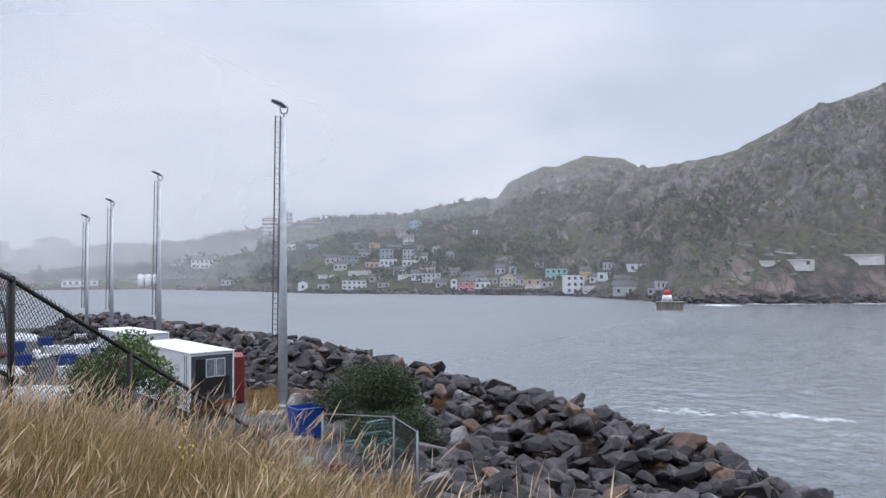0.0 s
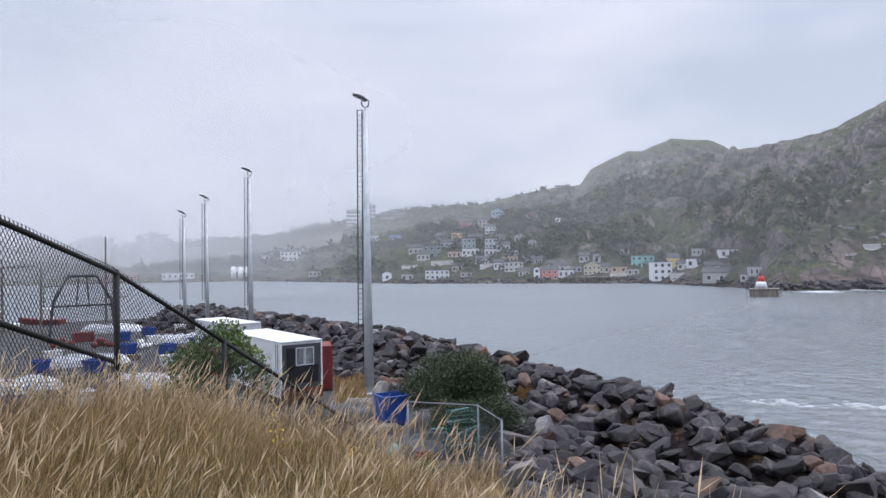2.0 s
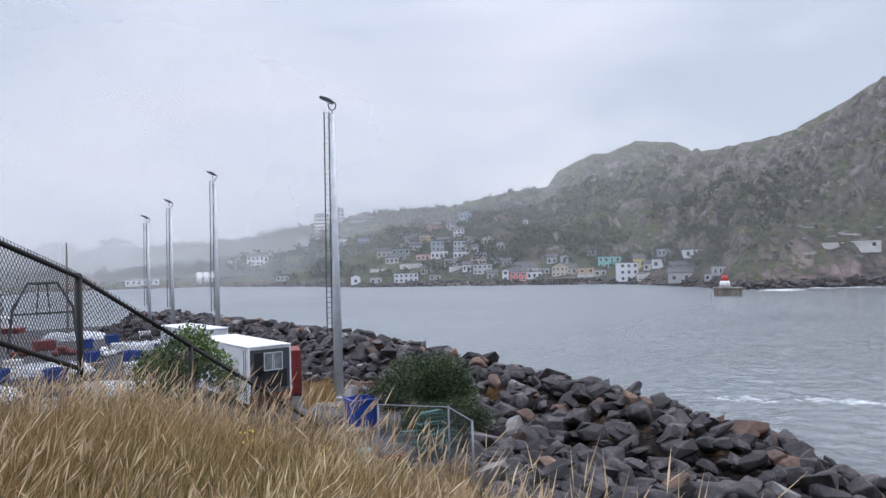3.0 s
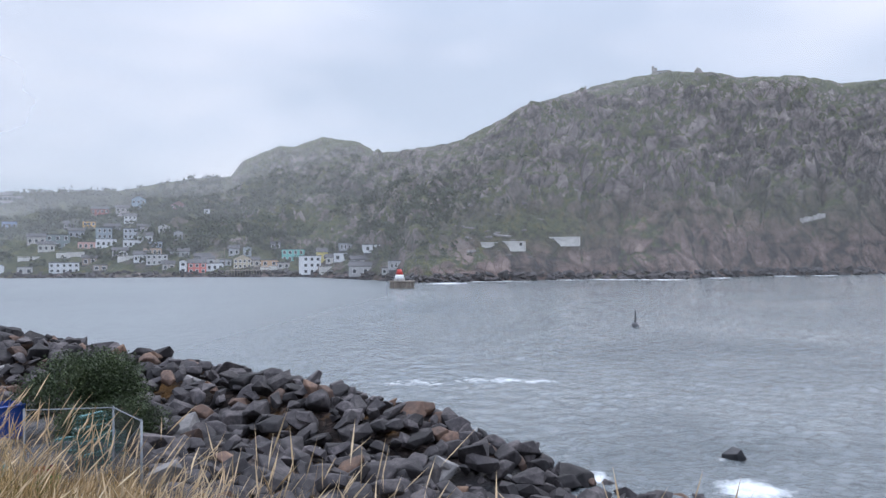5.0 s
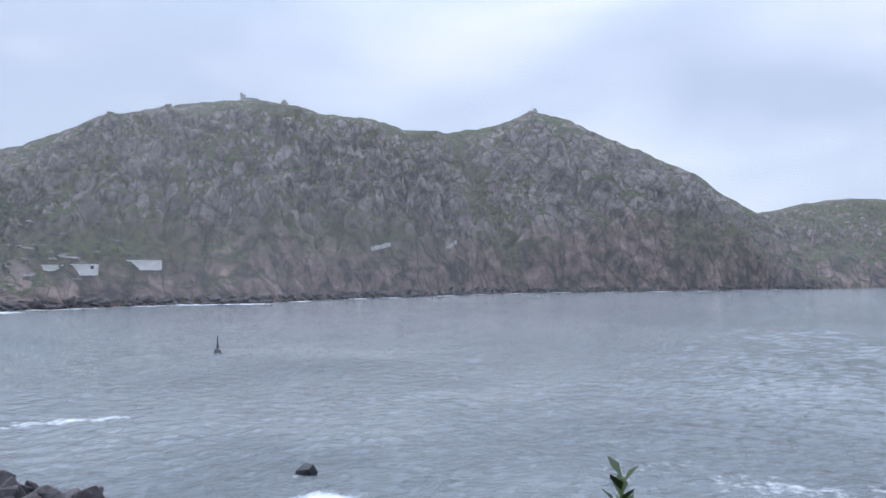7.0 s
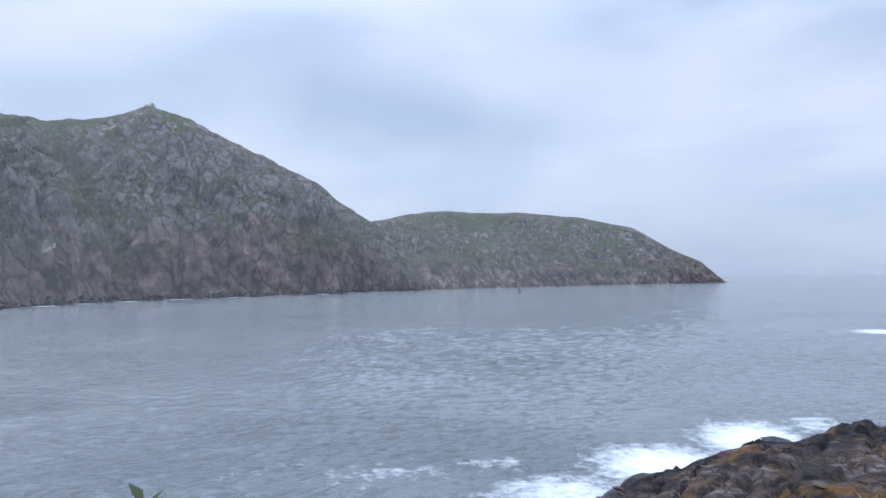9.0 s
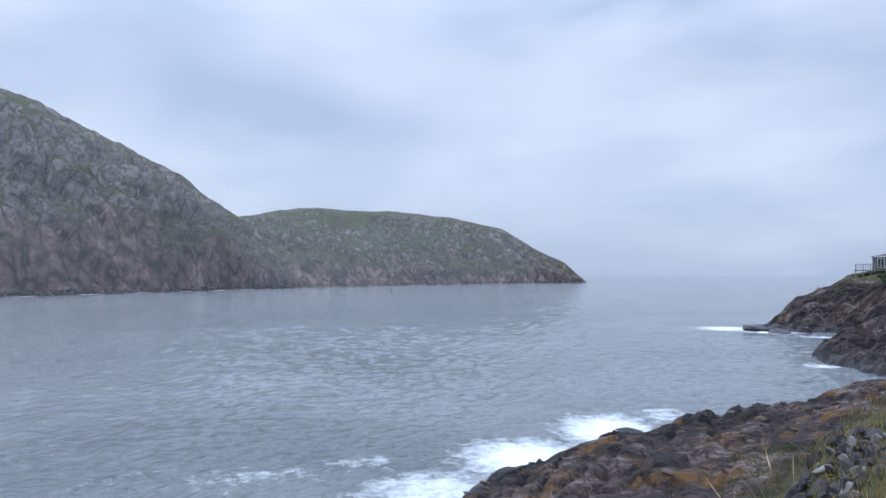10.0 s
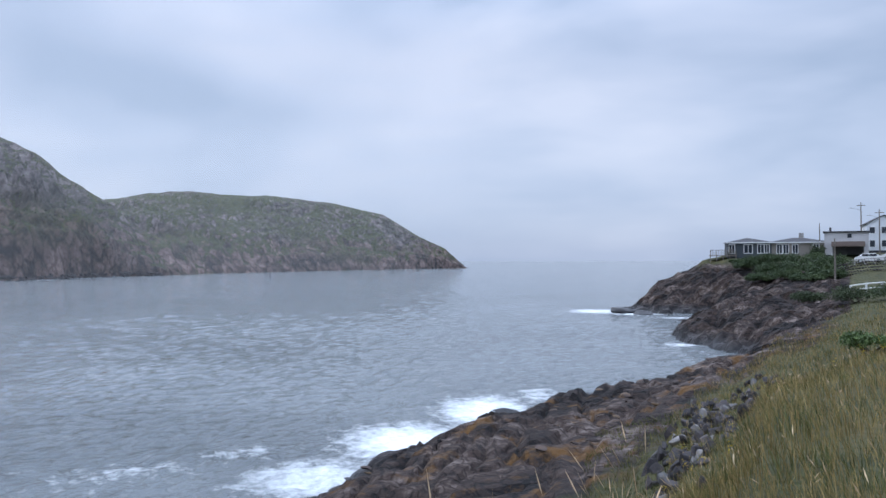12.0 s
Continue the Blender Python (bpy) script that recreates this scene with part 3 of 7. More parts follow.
def rock_roughness(x, y, az, r, z):
    """How much bare rock shows: the low shore and the points beyond the cove."""
    if not 95 < az < 150:
        return 0.0
    w = interp(z, [(-3, 1), (3.0, 1), (4.6, 0.35), (5.6, 0)])
    if r > 78:
        w = interp(z, [(-3, 1), (6, 1), (9, 0.5), (11, 0)]) if az < 146 else 0.2
    if r < 14:
        w *= max(0.0, (r - 8) / 6)
    return w * interp(az, [(95, 0.3), (104, 1), (146, 1), (150, 0.4)])


def ground_mesh():
    azs = list(np.arange(-180, 95, 1.5)) + list(np.arange(95, 152, 0.35)) + list(np.arange(152, 179.9, 1.5)) + [180.0]
    rs = [0.0] + list(np.geomspace(0.8, 20, 64)) + list(np.arange(20.45, 62, 0.45)) + list(np.arange(62.6, 180, 0.6)) + list(np.geomspace(181, 320, 14))
    vs, rockv, wet = [], [], []
    for az in azs:
        for r in rs:
            p = polar(az, r)
            z = home_height(p.x, p.y)
            w = rock_roughness(p.x, p.y, az, r, z)
            if w > 0:
                big = fbm(p.x * 0.09, p.y * 0.09, 3.0, 4)
                lay = noise.noise(Vector((p.x * 0.5 + p.y * 0.35, p.y * 0.16 - p.x * 0.1, 7.0)))
                crack = abs(noise.noise(Vector((p.x * 0.33, p.y * 0.33, 11.0))))
                amp = min(1.7, 0.22 + r / 75)
                sx, sy = p.x * 0.78 - p.y * 0.62, p.x * 0.62 + p.y * 0.78
                crack = min(crack, abs(noise.noise(Vector((sx * 0.12, sy * 0.5, 21.0)))) * 1.3)
                blocks = fbm(sx * 0.25, sy * 0.7, 1.0, 5)
                step = math.floor((z + 0.4 * big) / 0.55) * 0.55 - z + 0.27 - 0.4 * big
                z += w * amp * (0.5 * big + 0.25 * lay - 0.6 * max(0, 0.14 - crack) / 0.14 + 0.14 * blocks - 0.35 * abs(noise.noise(Vector((sx * 0.22, sy * 1.1, 31.0))))) + w * 0.35 * step
            elif z > 2.5:
                z += 0.06 * fbm(p.x * 0.4, p.y * 0.4, 5.0, 3) * min(1, r / 3)
            # ground under the armour stone takes the dark rock colour, shading the gaps
            t, s = breakwater(p.x, p.y)
            if w == 0 and -0.1 < t < 1.02 and -22 < s < 12 and z < 4.4 and az > 12.5 or (0 < t < 1.02 and abs(s) < 7.5 and r > 14):
                w = 1.0
            vs.append((p.x, p.y, z))
            rockv.append(w)
    nr = len(rs)
    fs = []
    for i in range(len(azs) - 1):
        for j in range(nr - 1):
            a = i * nr + j
            fs.append((a, a + nr, a + nr + 1, a + 1))
    ob = mesh_object("ground", vs, fs, M_GROUND, True)
    li = ob.data.attributes.new("lichen", "FLOAT", "POINT")
    li.data.foreach_set("value", [0.8 * max(0.0, min(1.0, (v[2] - 0.9) / 1.0)) * (1.0 if math.hypot(v[0], v[1]) < 72 else 0.12) for v in vs])
    at = ob.data.attributes.new("rock", "FLOAT", "POINT")
    at.data.foreach_set("value", rockv)
    ob.data.polygons.foreach_set("use_smooth", [rockv[f[0]] < 0.3 for f in fs])
    return tagged(ob, "grassy bank above a dark rocky shore and gravel wharf", "ground", kind="structure")


def ground_material():
    """Grass soil on the bank, grey gravel on the low wharf, banded brown rock on the shore, black and wet near the water."""
    mat = bpy.data.materials.new("home_ground")
    mat.use_nodes = True
    n, l = mat.node_tree.nodes, mat.node_tree.links
    b = n["Principled BSDF"]
    g = n.new("ShaderNodeNewGeometry")
    vec = g.outputs["Position"]
    sep = n.new("ShaderNodeSeparateXYZ")
    l.new(vec, sep.inputs[0])
    broad = noise_node(n, l, vec, 0.22, 6, 0.62)
    fine = noise_node(n, l, vec, 2.6, 6, 0.68, (1.0, 0.45, 2.0))
    soil = ramp(n, [(0.3, (0.022, 0.028, 0.010)), (0.5, (0.05, 0.052, 0.02)), (0.7, (0.10, 0.082, 0.034))])
    l.new(noise_node(n, l, vec, 0.9, 6, 0.7), soil.inputs["Fac"])
    gravel = ramp(n, [(0.3, (0.040, 0.040, 0.042)), (0.5, (0.072, 0.071, 0.073)), (0.72, (0.125, 0.12, 0.115))])
    l.new(noise_node(n, l, vec, 1.4, 8, 0.7), gravel.inputs["Fac"])
    vor = n.new("ShaderNodeTexVoronoi")
    vor.feature = "DISTANCE_TO_EDGE"
    vor.inputs["Scale"].default_value = 1.3
    vm = n.new("ShaderNodeMapping")
    vm.inputs["Scale"].default_value, vm.inputs["Rotation"].default_value = (0.5, 1.5, 1.0), (0, 0, 0.65)
    vd = n.new("ShaderNodeVectorMath")
    vd.operation = "MULTIPLY_ADD"
    vt = n.new("ShaderNodeTexNoise")
    vt.inputs["Scale"].default_value, vt.inputs["Detail"].default_value = 0.7, 4
    l.new(vec, vt.inputs["Vector"])
    l.new(vt.outputs["Color"], vd.inputs[0])
    vd.inputs[1].default_value = (1.6, 1.6, 1.6)
    l.new(vec, vd.inputs[2])
    l.new(vd.outputs[0], vm.inputs["Vector"])
    l.new(vm.outputs[0], vor.inputs["Vector"])
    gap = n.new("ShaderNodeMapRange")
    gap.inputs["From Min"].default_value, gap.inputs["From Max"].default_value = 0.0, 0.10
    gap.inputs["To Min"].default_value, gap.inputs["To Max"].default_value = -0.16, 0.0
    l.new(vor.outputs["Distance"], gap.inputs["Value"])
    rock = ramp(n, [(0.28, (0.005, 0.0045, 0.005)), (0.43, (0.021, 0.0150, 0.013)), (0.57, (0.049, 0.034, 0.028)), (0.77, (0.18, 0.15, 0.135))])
    mx = n.new("ShaderNodeMath")
    mx.operation = "MULTIPLY_ADD"
    l.new(fine, mx.inputs[0])
    mx.inputs[1].default_value = 0.6
    hb = n.new("ShaderNodeMath")
    hb.operation = "MULTIPLY_ADD"
    l.new(broad, hb.inputs[0])
    hb.inputs[1].default_value, hb.inputs[2].default_value = 1.5, -0.55
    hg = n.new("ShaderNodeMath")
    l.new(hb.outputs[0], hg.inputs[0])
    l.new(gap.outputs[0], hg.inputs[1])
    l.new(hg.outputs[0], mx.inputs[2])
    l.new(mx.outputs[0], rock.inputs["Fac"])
    lichen = n.new("ShaderNodeMapRange")
    lichen.inputs["From Min"].default_value, lichen.inputs["From Max"].default_value = 0.53, 0.62
    l.new(noise_node(n, l, vec, 0.35, 7, 0.66), lichen.inputs["Value"])
    lm = n.new("ShaderNodeMix")
    lm.data_type = "RGBA"
    lf = n.new("ShaderNodeMath")
    lf.operation = "MULTIPLY"
    l.new(lichen.outputs[0], lf.inputs[0])
    la = n.new("ShaderNodeAttribute")
    la.attribute_name = "lichen"
    l.new(la.outputs["Fac"], lf.inputs[1])
    l.new(lf.outputs[0], lm.inputs[0])
    l.new(rock.outputs["Color"], lm.inputs[6])
    lm.inputs[7].default_value = (0.115, 0.058, 0.014, 1)
    low = n.new("ShaderNodeMapRange")
    low.inputs["From Min"].default_value, low.inputs["From Max"].default_value = 0.4, 1.7
    zn = n.new("ShaderNodeMath")
    zn.operation = "MULTIPLY_ADD"
    l.new(broad, zn.inputs[0])
    zn.inputs[1].default_value = -1.2
    l.new(sep.outputs["Z"], zn.inputs[2])
    zs = n.new("ShaderNodeMath")
    l.new(zn.outputs[0], zs.inputs[0])
    zs.inputs[1].default_value = 0.75
    l.new(zs.outputs[0], low.inputs["Value"])
    wet = n.new("ShaderNodeMix")
    wet.data_type = "RGBA"
    l.new(low.outputs[0], wet.inputs[0])
    wet.inputs[6].default_value = (0.018, 0.018, 0.02, 1)
    l.new(lm.outputs[2], wet.inputs[7])
    hi = n.new("ShaderNodeMapRange")
    hi.inputs["From Min"].default_value, hi.inputs["From Max"].default_value = 2.4, 3.2
    l.new(sep.outputs["Z"], hi.inputs["Value"])
    land = n.new("ShaderNodeMix")
    land.data_type = "RGBA"
    l.new(hi.outputs[0], land.inputs[0])
    l.new(gravel.outputs["Color"], land.inputs[6])
    l.new(soil.outputs["Color"], land.inputs[7])
    at = n.new("ShaderNodeAttribute")
    at.attribute_name = "rock"
    am = n.new("ShaderNodeMath")
    am.operation = "MULTIPLY_ADD"
    l.new(broad, am.inputs[0])
    am.inputs[1].default_value = 0.8
    l.new(at.outputs["Fac"], am.inputs[2])
    ar = n.new("ShaderNodeMapRange")
    ar.inputs["From Min"].default_value, ar.inputs["From Max"].default_value = 0.78, 0.98
    l.new(am.outputs[0], ar.inputs["Value"])
    fin = n.new("ShaderNodeMix")
    fin.data_type = "RGBA"
    l.new(ar.outputs[0], fin.inputs[0])
    l.new(land.outputs[2], fin.inputs[6])
    l.new(wet.outputs[2], fin.inputs[7])
    l.new(fin.outputs[2], b.inputs["Base Color"])
    rr = n.new("ShaderNodeMapRange")
    rr.inputs["To Min"].default_value, rr.inputs["To Max"].default_value = 0.35, 0.88
    l.new(low.outputs[0], rr.inputs["Value"])
    l.new(rr.outputs[0], b.inputs["Roughness"])
    b.inputs["Specular IOR Level"].default_value = 0.25
    bp = n.new("ShaderNodeBump")
    bp.inputs["Strength"].default_value, bp.inputs["Distance"].default_value = 0.8, 0.25
    l.new(mx.outputs[0], bp.inputs["Height"])
    l.new(bp.outputs["Normal"], b.inputs["Normal"])
    return mat


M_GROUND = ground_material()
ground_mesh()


# ---- water ----
def water_material():
    mat = bpy.data.materials.new("sea_water")
    mat.use_nodes = True
    n, l = mat.node_tree.nodes, mat.node_tree.links
    b = n["Principled BSDF"]
    g = n.new("ShaderNodeNewGeometry")
    vec = g.outputs["Position"]
    b.inputs["Base Color"].default_value = (0.122, 0.143, 0.152, 1)
    b.inputs["IOR"].default_value = 1.65
    small = noise_node(n, l, vec, 2.0, 6, 0.66)
    chop = noise_node(n, l, vec, 0.62, 4, 0.58)
    add = n.new("ShaderNodeMath")
    add.operation = "MULTIPLY_ADD"
    l.new(chop, add.inputs[0])
    add.inputs[1].default_value = 2.4
    l.new(small, add.inputs[2])
    bp = n.new("ShaderNodeBump")
    bp.inputs["Strength"].default_value, bp.inputs["Distance"].default_value = 1.0, 0.26
    l.new(add.outputs[0], bp.inputs["Height"])
    l.new(bp.outputs["Normal"], b.inputs["Normal"])
    ch = n.new("ShaderNodeAttribute")
    ch.attribute_name = "chop"
    gust = noise_node(n, l, vec, 0.035, 4, 0.6)
    gr = n.new("ShaderNodeMapRange")
    gr.inputs["From Min"].default_value, gr.inputs["From Max"].default_value = 0.35, 0.65
    gr.inputs["To Min"].default_value, gr.inputs["To Max"].default_value = 0.55, 1.3
    l.new(gust, gr.inputs["Value"])
    gm = n.new("ShaderNodeMath")
    gm.operation = "MULTIPLY"
    l.new(ch.outputs["Fac"], gm.inputs[0])
    l.new(gr.outputs[0], gm.inputs[1])
    l.new(gm.outputs[0], bp.inputs["Strength"])
    sh = n.new("ShaderNodeAttribute")
    sh.attribute_name = "ruffle"
    l.new(sh.outputs["Fac"], b.inputs["Roughness"])
    at = n.new("ShaderNodeAttribute")
    at.attribute_name = "foam"
    streak = noise_node(n, l, vec, 0.9, 8, 0.72)
    fm = n.new("ShaderNodeMath")
    fm.operation = "MULTIPLY_ADD"
    l.new(at.outputs["Fac"], fm.inputs[0])
    fm.inputs[1].default_value = 0.62
    l.new(streak, fm.inputs[2])
    fr = n.new("ShaderNodeMapRange")
    fr.inputs["From Min"].default_value, fr.inputs["From Max"].default_value = 0.70, 1.12
    l.new(fm.outputs[0], fr.inputs["Value"])
    foam = n.new("ShaderNodeBsdfDiffuse")
    foam.inputs["Color"].default_value = (0.68, 0.72, 0.74, 1)
    ms = n.new("ShaderNodeMixShader")
    l.new(fr.outputs[0], ms.inputs[0])
    l.new(b.outputs[0], ms.inputs[1])
    l.new(foam.outputs[0], ms.inputs[2])
    l.new(ms.outputs[0], n["Material Output"].inputs["Surface"])
    return mat


M_WATER = water_material()
# surf and drifting foam: bearing, distance, half-width in bearing, half-depth in metres, strength
SURF = [(107, 33.5, 6.0, 3.4, 0.8), (114, 39.5, 5.0, 4.6, 1.05), (120, 47.5, 3.6, 5.0, 1.05), (124, 54, 2.0, 3.5, 0.6), (134.9, 88, 1.6, 2.0, 0.7), (138, 78, 2.0, 2.0, 0.5), (128.5, 141, 2.3, 6.0, 0.95), (131.5, 135, 2.0, 3.0, 0.9), (134.5, 128, 2.0, 3.0, 0.6),
        (58.3, 31.8, 2.6, 1.3, 0.9), (47, 31.5, 1.2, 1.0, 0.8), (56.2, 36.0, 0.6, 0.5, 0.45), (40, 54, 4.5, 1.3, 0.58), (33, 53, 3, 1.6, 0.48), (27, 47, 2, 1.5, 0.45), (93, 37, 9, 2.2, 0.42), (101, 39, 5, 2.0, 0.40), (84, 38.5, 5, 1.6, 0.32), (35.5, 205, 1.6, 6, 0.8), (38, 219, 4, 6, 0.75), (48.5, 236, 2.5, 6, 0.95), (52, 237, 2, 6, 0.95), (44.5, 230, 2, 5, 0.75), (67, 316, 1.5, 8, 0.95), (70, 338, 1, 8, 0.8), (117.5, 850, 1.2, 20, 0.9), (91, 490, 2, 12, 0.7)]
SURF += [(a, interp(a, SHORE) - 3.0, 1.0, 7.0, 0.95) for a in (56, 60.5, 63, 73, 76.5, 80.5, 84, 87, 89.5)]


def water_mesh():
    azs = np.concatenate([np.arange(-180, -20, 2.0), np.arange(-20, 150, 0.4), np.arange(150, 180.01, 2.0)])
    rs = np.concatenate([np.geomspace(12, 140, 330), np.geomspace(142, 520, 90), np.geomspace(560, 4800, 24)])
    vs, foam = [], []
    for az in azs:
        for r in rs:
            p = polar(az, r)
            amp = 0.10 * min(1, max(0, (520 - r) / 250)) * interp(az, [(-20, 0.4), (10, 0.5), (35, 1.0)])
            z = 0.0
            if amp > 0:
                q = Vector((p.x * 0.8, p.y * 0.8, 2.0))
                z = amp * (noise.noise(q) * 1.2 + (0.45 - 2 * abs(noise.noise(q * 1.9))) * 0.8)
            vs.append((p.x, p.y, z))
            f = 0.0
            for a, d, wa, wd, s in SURF:
                da, dr = (az - a) / wa, (r - d) / wd
                if abs(da) < 2 and abs(dr) < 2:
                    f = max(f, s * math.exp(-(da * da + dr * dr) * 0.8))
            foam.append(f)
    nr, na = len(rs), len(azs)
    fs = [(i * nr + j, (i + 1) * nr + j, (i + 1) * nr + j + 1, i * nr + j + 1) for i in range(na - 1) for j in range(nr - 1)]
    ob = mesh_object("water", vs, fs, M_WATER, True)
    # the harbour side lies calmer than the open narrows
    ch = ob.data.attributes.new("chop", "FLOAT", "POINT")
    ch.data.foreach_set("value", [interp(a, [(-180, 0.55), (-8, 0.55), (14, 0.7), (30, 0.9), (48, 1.15), (125, 1.35)]) for a in azs for _ in range(nr)])
    # fine wind ripples, too small to model, blur the reflections further out and over the harbour
    ru = ob.data.attributes.new("ruffle", "FLOAT", "POINT")
    ru.data.foreach_set("value", [interp(a, [(-180, 0.45), (10, 0.45), (24, 0.34), (48, 0.10), (180, 0.08)]) * interp(r, [(20, 0.4), (60, 0.6), (150, 1.0)]) for a in azs for r in rs])
    at = ob.data.attributes.new("foam", "FLOAT", "POINT")
    at.data.foreach_set("value", foam)
    return tagged(ob, "grey choppy sea water with white surf at the rocks", "water", kind="structure")


water_mesh()


# ---- breakwater of armour stone ----
def boulder_mesh(seed, mat):
    rnd = random.Random(seed)
    bm = bmesh.new()
    pts = []
    for _ in range(16):
        v = Vector((rnd.gauss(0, 1), rnd.gauss(0, 1), rnd.gauss(0, 1))).normalized() * rnd.uniform(0.8, 1.05)
        pts.append(bm.verts.new((v.x, v.y * rnd.uniform(0.75, 1.0), v.z * 0.8)))
    out = bmesh.ops.convex_hull(bm, input=pts)
    junk = [v for v in bm.verts if not v.link_faces]
    bmesh.ops.delete(bm, geom=junk, context="VERTS")
    bmesh.ops.bevel(bm, geom=list(bm.edges), offset=0.05, segments=1, affect="EDGES", clamp_overlap=True)
    me = bpy.data.meshes.new("boulder")
    bm.to_mesh(me)
    bm.free()
    me.materials.append(mat)
    return me


def build_breakwater():
    rnd = random.Random(5)
    base = empty("breakwater", pose(0, 0, 0), "long breakwater of piled dark grey armour boulders", "breakwater")
    plain = [boulder_mesh(i, M_BOULDER) for i in range(16)]
    rust = [boulder_mesh(40 + i, M_BOULDER_RUST) for i in range(4)]
    pale = [boulder_mesh(60 + i, M_BOULDER_PALE) for i in range(4)]
    d = (END_B - END_A)
    length = d.length
    d = d / length
    side = Vector((d.y, -d.x))
    spots = []
    along = -5.0
    while along < length + 3:
        t = along / length
        r0 = (END_A + d * along).length
        size = 0.60 if along < 60 else 0.66
        across = -22.0 if t < 0.3 else -12.0 if t < 0.5 else -8.0
        while across < 10:
            a, c = along + rnd.uniform(-0.4, 0.4), across + rnd.uniform(-0.4, 0.4)
            p = END_A + d * a + side * c
            top = crest_height(a / length) - 0.35 - max(0, abs(c) - 1.5) * (0.42 if c < 0 else 0.7)
            z = max(top, home_height(p.x, p.y) + 0.05) if c < 0 else top
            bearing = math.degrees(math.atan2(p.x, p.y))
            if z > -0.8 and home_height(p.x, p.y) < 4.3 and p.length > 13 and (c > -7 or (bearing > 12.8 and p.length > 15)) and bearing < 57:
                spots.append((p.x, p.y, z, size * rnd.choice((0.55, 0.75, 0.9, 1.05, 1.25, 1.4)) * rnd.uniform(0.85, 1.15), c))
            across += size * 1.18
        along += size * 1.18
    spots.sort(key=lambda s: math.hypot(s[0], s[1]))
    rest_v, rest_f, rest_m = [], [], []
    for i, (x, y, z, s, c) in enumerate(spots):
        k = rnd.random()
        me = rnd.choice(rust if k < 0.045 + (0.07 if abs(c) < 2 else 0) else pale if k > 0.965 else plain)
        m = Matrix.LocRotScale((x, y, z + rnd.uniform(-0.28, 0.28)), Euler((rnd.uniform(-0.7, 0.7), rnd.uniform(-0.7, 0.7), rnd.uniform(0, 6.3))), (s * rnd.uniform(0.95, 1.35), s * rnd.uniform(0.8, 1.05), s * rnd.uniform(0.62, 0.9)))
        if i < 300:
            ob = new("boulder", me)
            ob.matrix_world = m
            ob.parent = base
        else:
            k0 = len(rest_v)
            rest_v += [m @ v.co for v in me.vertices]
            rest_m += [M_BOULDERS.index(me.materials[0])] * len(me.polygons)
            rest_f += [[k0 + q for q in f.vertices] for f in me.polygons]
    far = mesh_object("riprap", rest_v, rest_f, M_BOULDER)
    for m in M_BOULDERS[1:]:
        far.data.materials.append(m)
    far.data.polygons.foreach_set("material_index", rest_m)
    far.parent = base
    tagged(far, kind="stuff")


build_breakwater()
WHARF = 2.2


def place(az, r, z=None, yaw=0.0):
    """A pose on the ground at a bearing and distance, its y axis pointing away from the standing place."""
    p = polar(az, r)
    return pose(p.x, p.y, home_height(p.x, p.y) if z is None else z, 0, 0, -az + yaw)


# ---- light towers along the wharf ----
def light_tower(az, r, h, rad):
    base = empty("light_tower", place(az, r, WHARF - 0.02), "tall grey steel floodlight pole with a side ladder", "light pole", "light poles on the wharf")
    part("pole", tubed((0, 0, 0), (0, 0, h), rad, rad * 0.4, 16), M_STEEL, base, smooth=True)
    bm = bmesh.new()
    bmesh.ops.create_cone(bm, cap_ends=True, segments=16, radius1=rad * 1.9, radius2=rad * 1.9, depth=0.06, matrix=Matrix.Translation((0, 0, 0.05)))
    part("base_plate", bm, M_STEEL, base)
    for k in range(6):
        a = k * math.pi / 3
        part("bolt", tubed((rad * 1.55 * math.cos(a), rad * 1.55 * math.sin(a), 0.05), (rad * 1.55 * math.cos(a), rad * 1.55 * math.sin(a), 0.17), 0.025, None, 6), M_DARK, base)

    def ladder_x(z):
        return -rad * (1 - 0.6 * z / h) - 0.2

    z0, z1 = 3.6, h + 0.1
    for dx in (-0.14, 0.14):
        part("ladder_rail", tubed((ladder_x(z0) + dx, 0, z0), (ladder_x(z1) + dx, 0, z1), 0.035, None, 6), M_DARK, base)
    z = z0 + 0.15
    while z < z1:
        part("rung", tubed((ladder_x(z) - 0.14, 0, z), (ladder_x(z) + 0.14, 0, z), 0.016, None, 5), M_DARK, base)
        z += 0.3
    for i in range(7):
        zz = z0 + 0.4 + i * (h - z0 - 0.8) / 6
        part("bracket", tubed((0, 0, zz), (ladder_x(zz) + 0.16, 0, zz), 0.045, None, 6), M_DARK, base)
    part("lamp_arm", tubed((0, 0, h - 0.1), (0.02, 0, h + 0.25), 0.05, None, 8), M_STEEL, base)
    bm = bmesh.new()
    pts = [Vector((0.02, 0, h + 0.2)), Vector((0.2, 0, h + 0.3)), Vector((0.24, 0, h + 0.62)), Vector((0.0, 0, h + 0.72)), Vector((-0.2, 0, h + 0.55)), Vector((-0.15, 0, h + 0.3)), Vector((0.02, 0, h + 0.2))]
    for a, b in zip(pts, pts[1:]):
        tube(bm, a, b, 0.035, None, 6)
    part("yoke", bm, M_DARK, base)
    tilt = Matrix.Translation((-0.25, 0, h + 0.80)) @ Matrix.Rotation(radians(24), 4, "Y")
    bm = bmesh.new()
    box(bm, -0.48, -0.17, -0.07, 0.4, 0.17, 0.07, tilt, 0.03)
    box(bm, -0.24, -0.12, 0.072, 0.24, 0.12, 0.13, tilt, 0.02)
    lamp = part("floodlight", bm, M_DARK, base)
    part("lens", boxed(-0.42, -0.13, -0.092, 0.34, 0.13, -0.073, 0, tilt), M_STEEL, lamp)
    return base


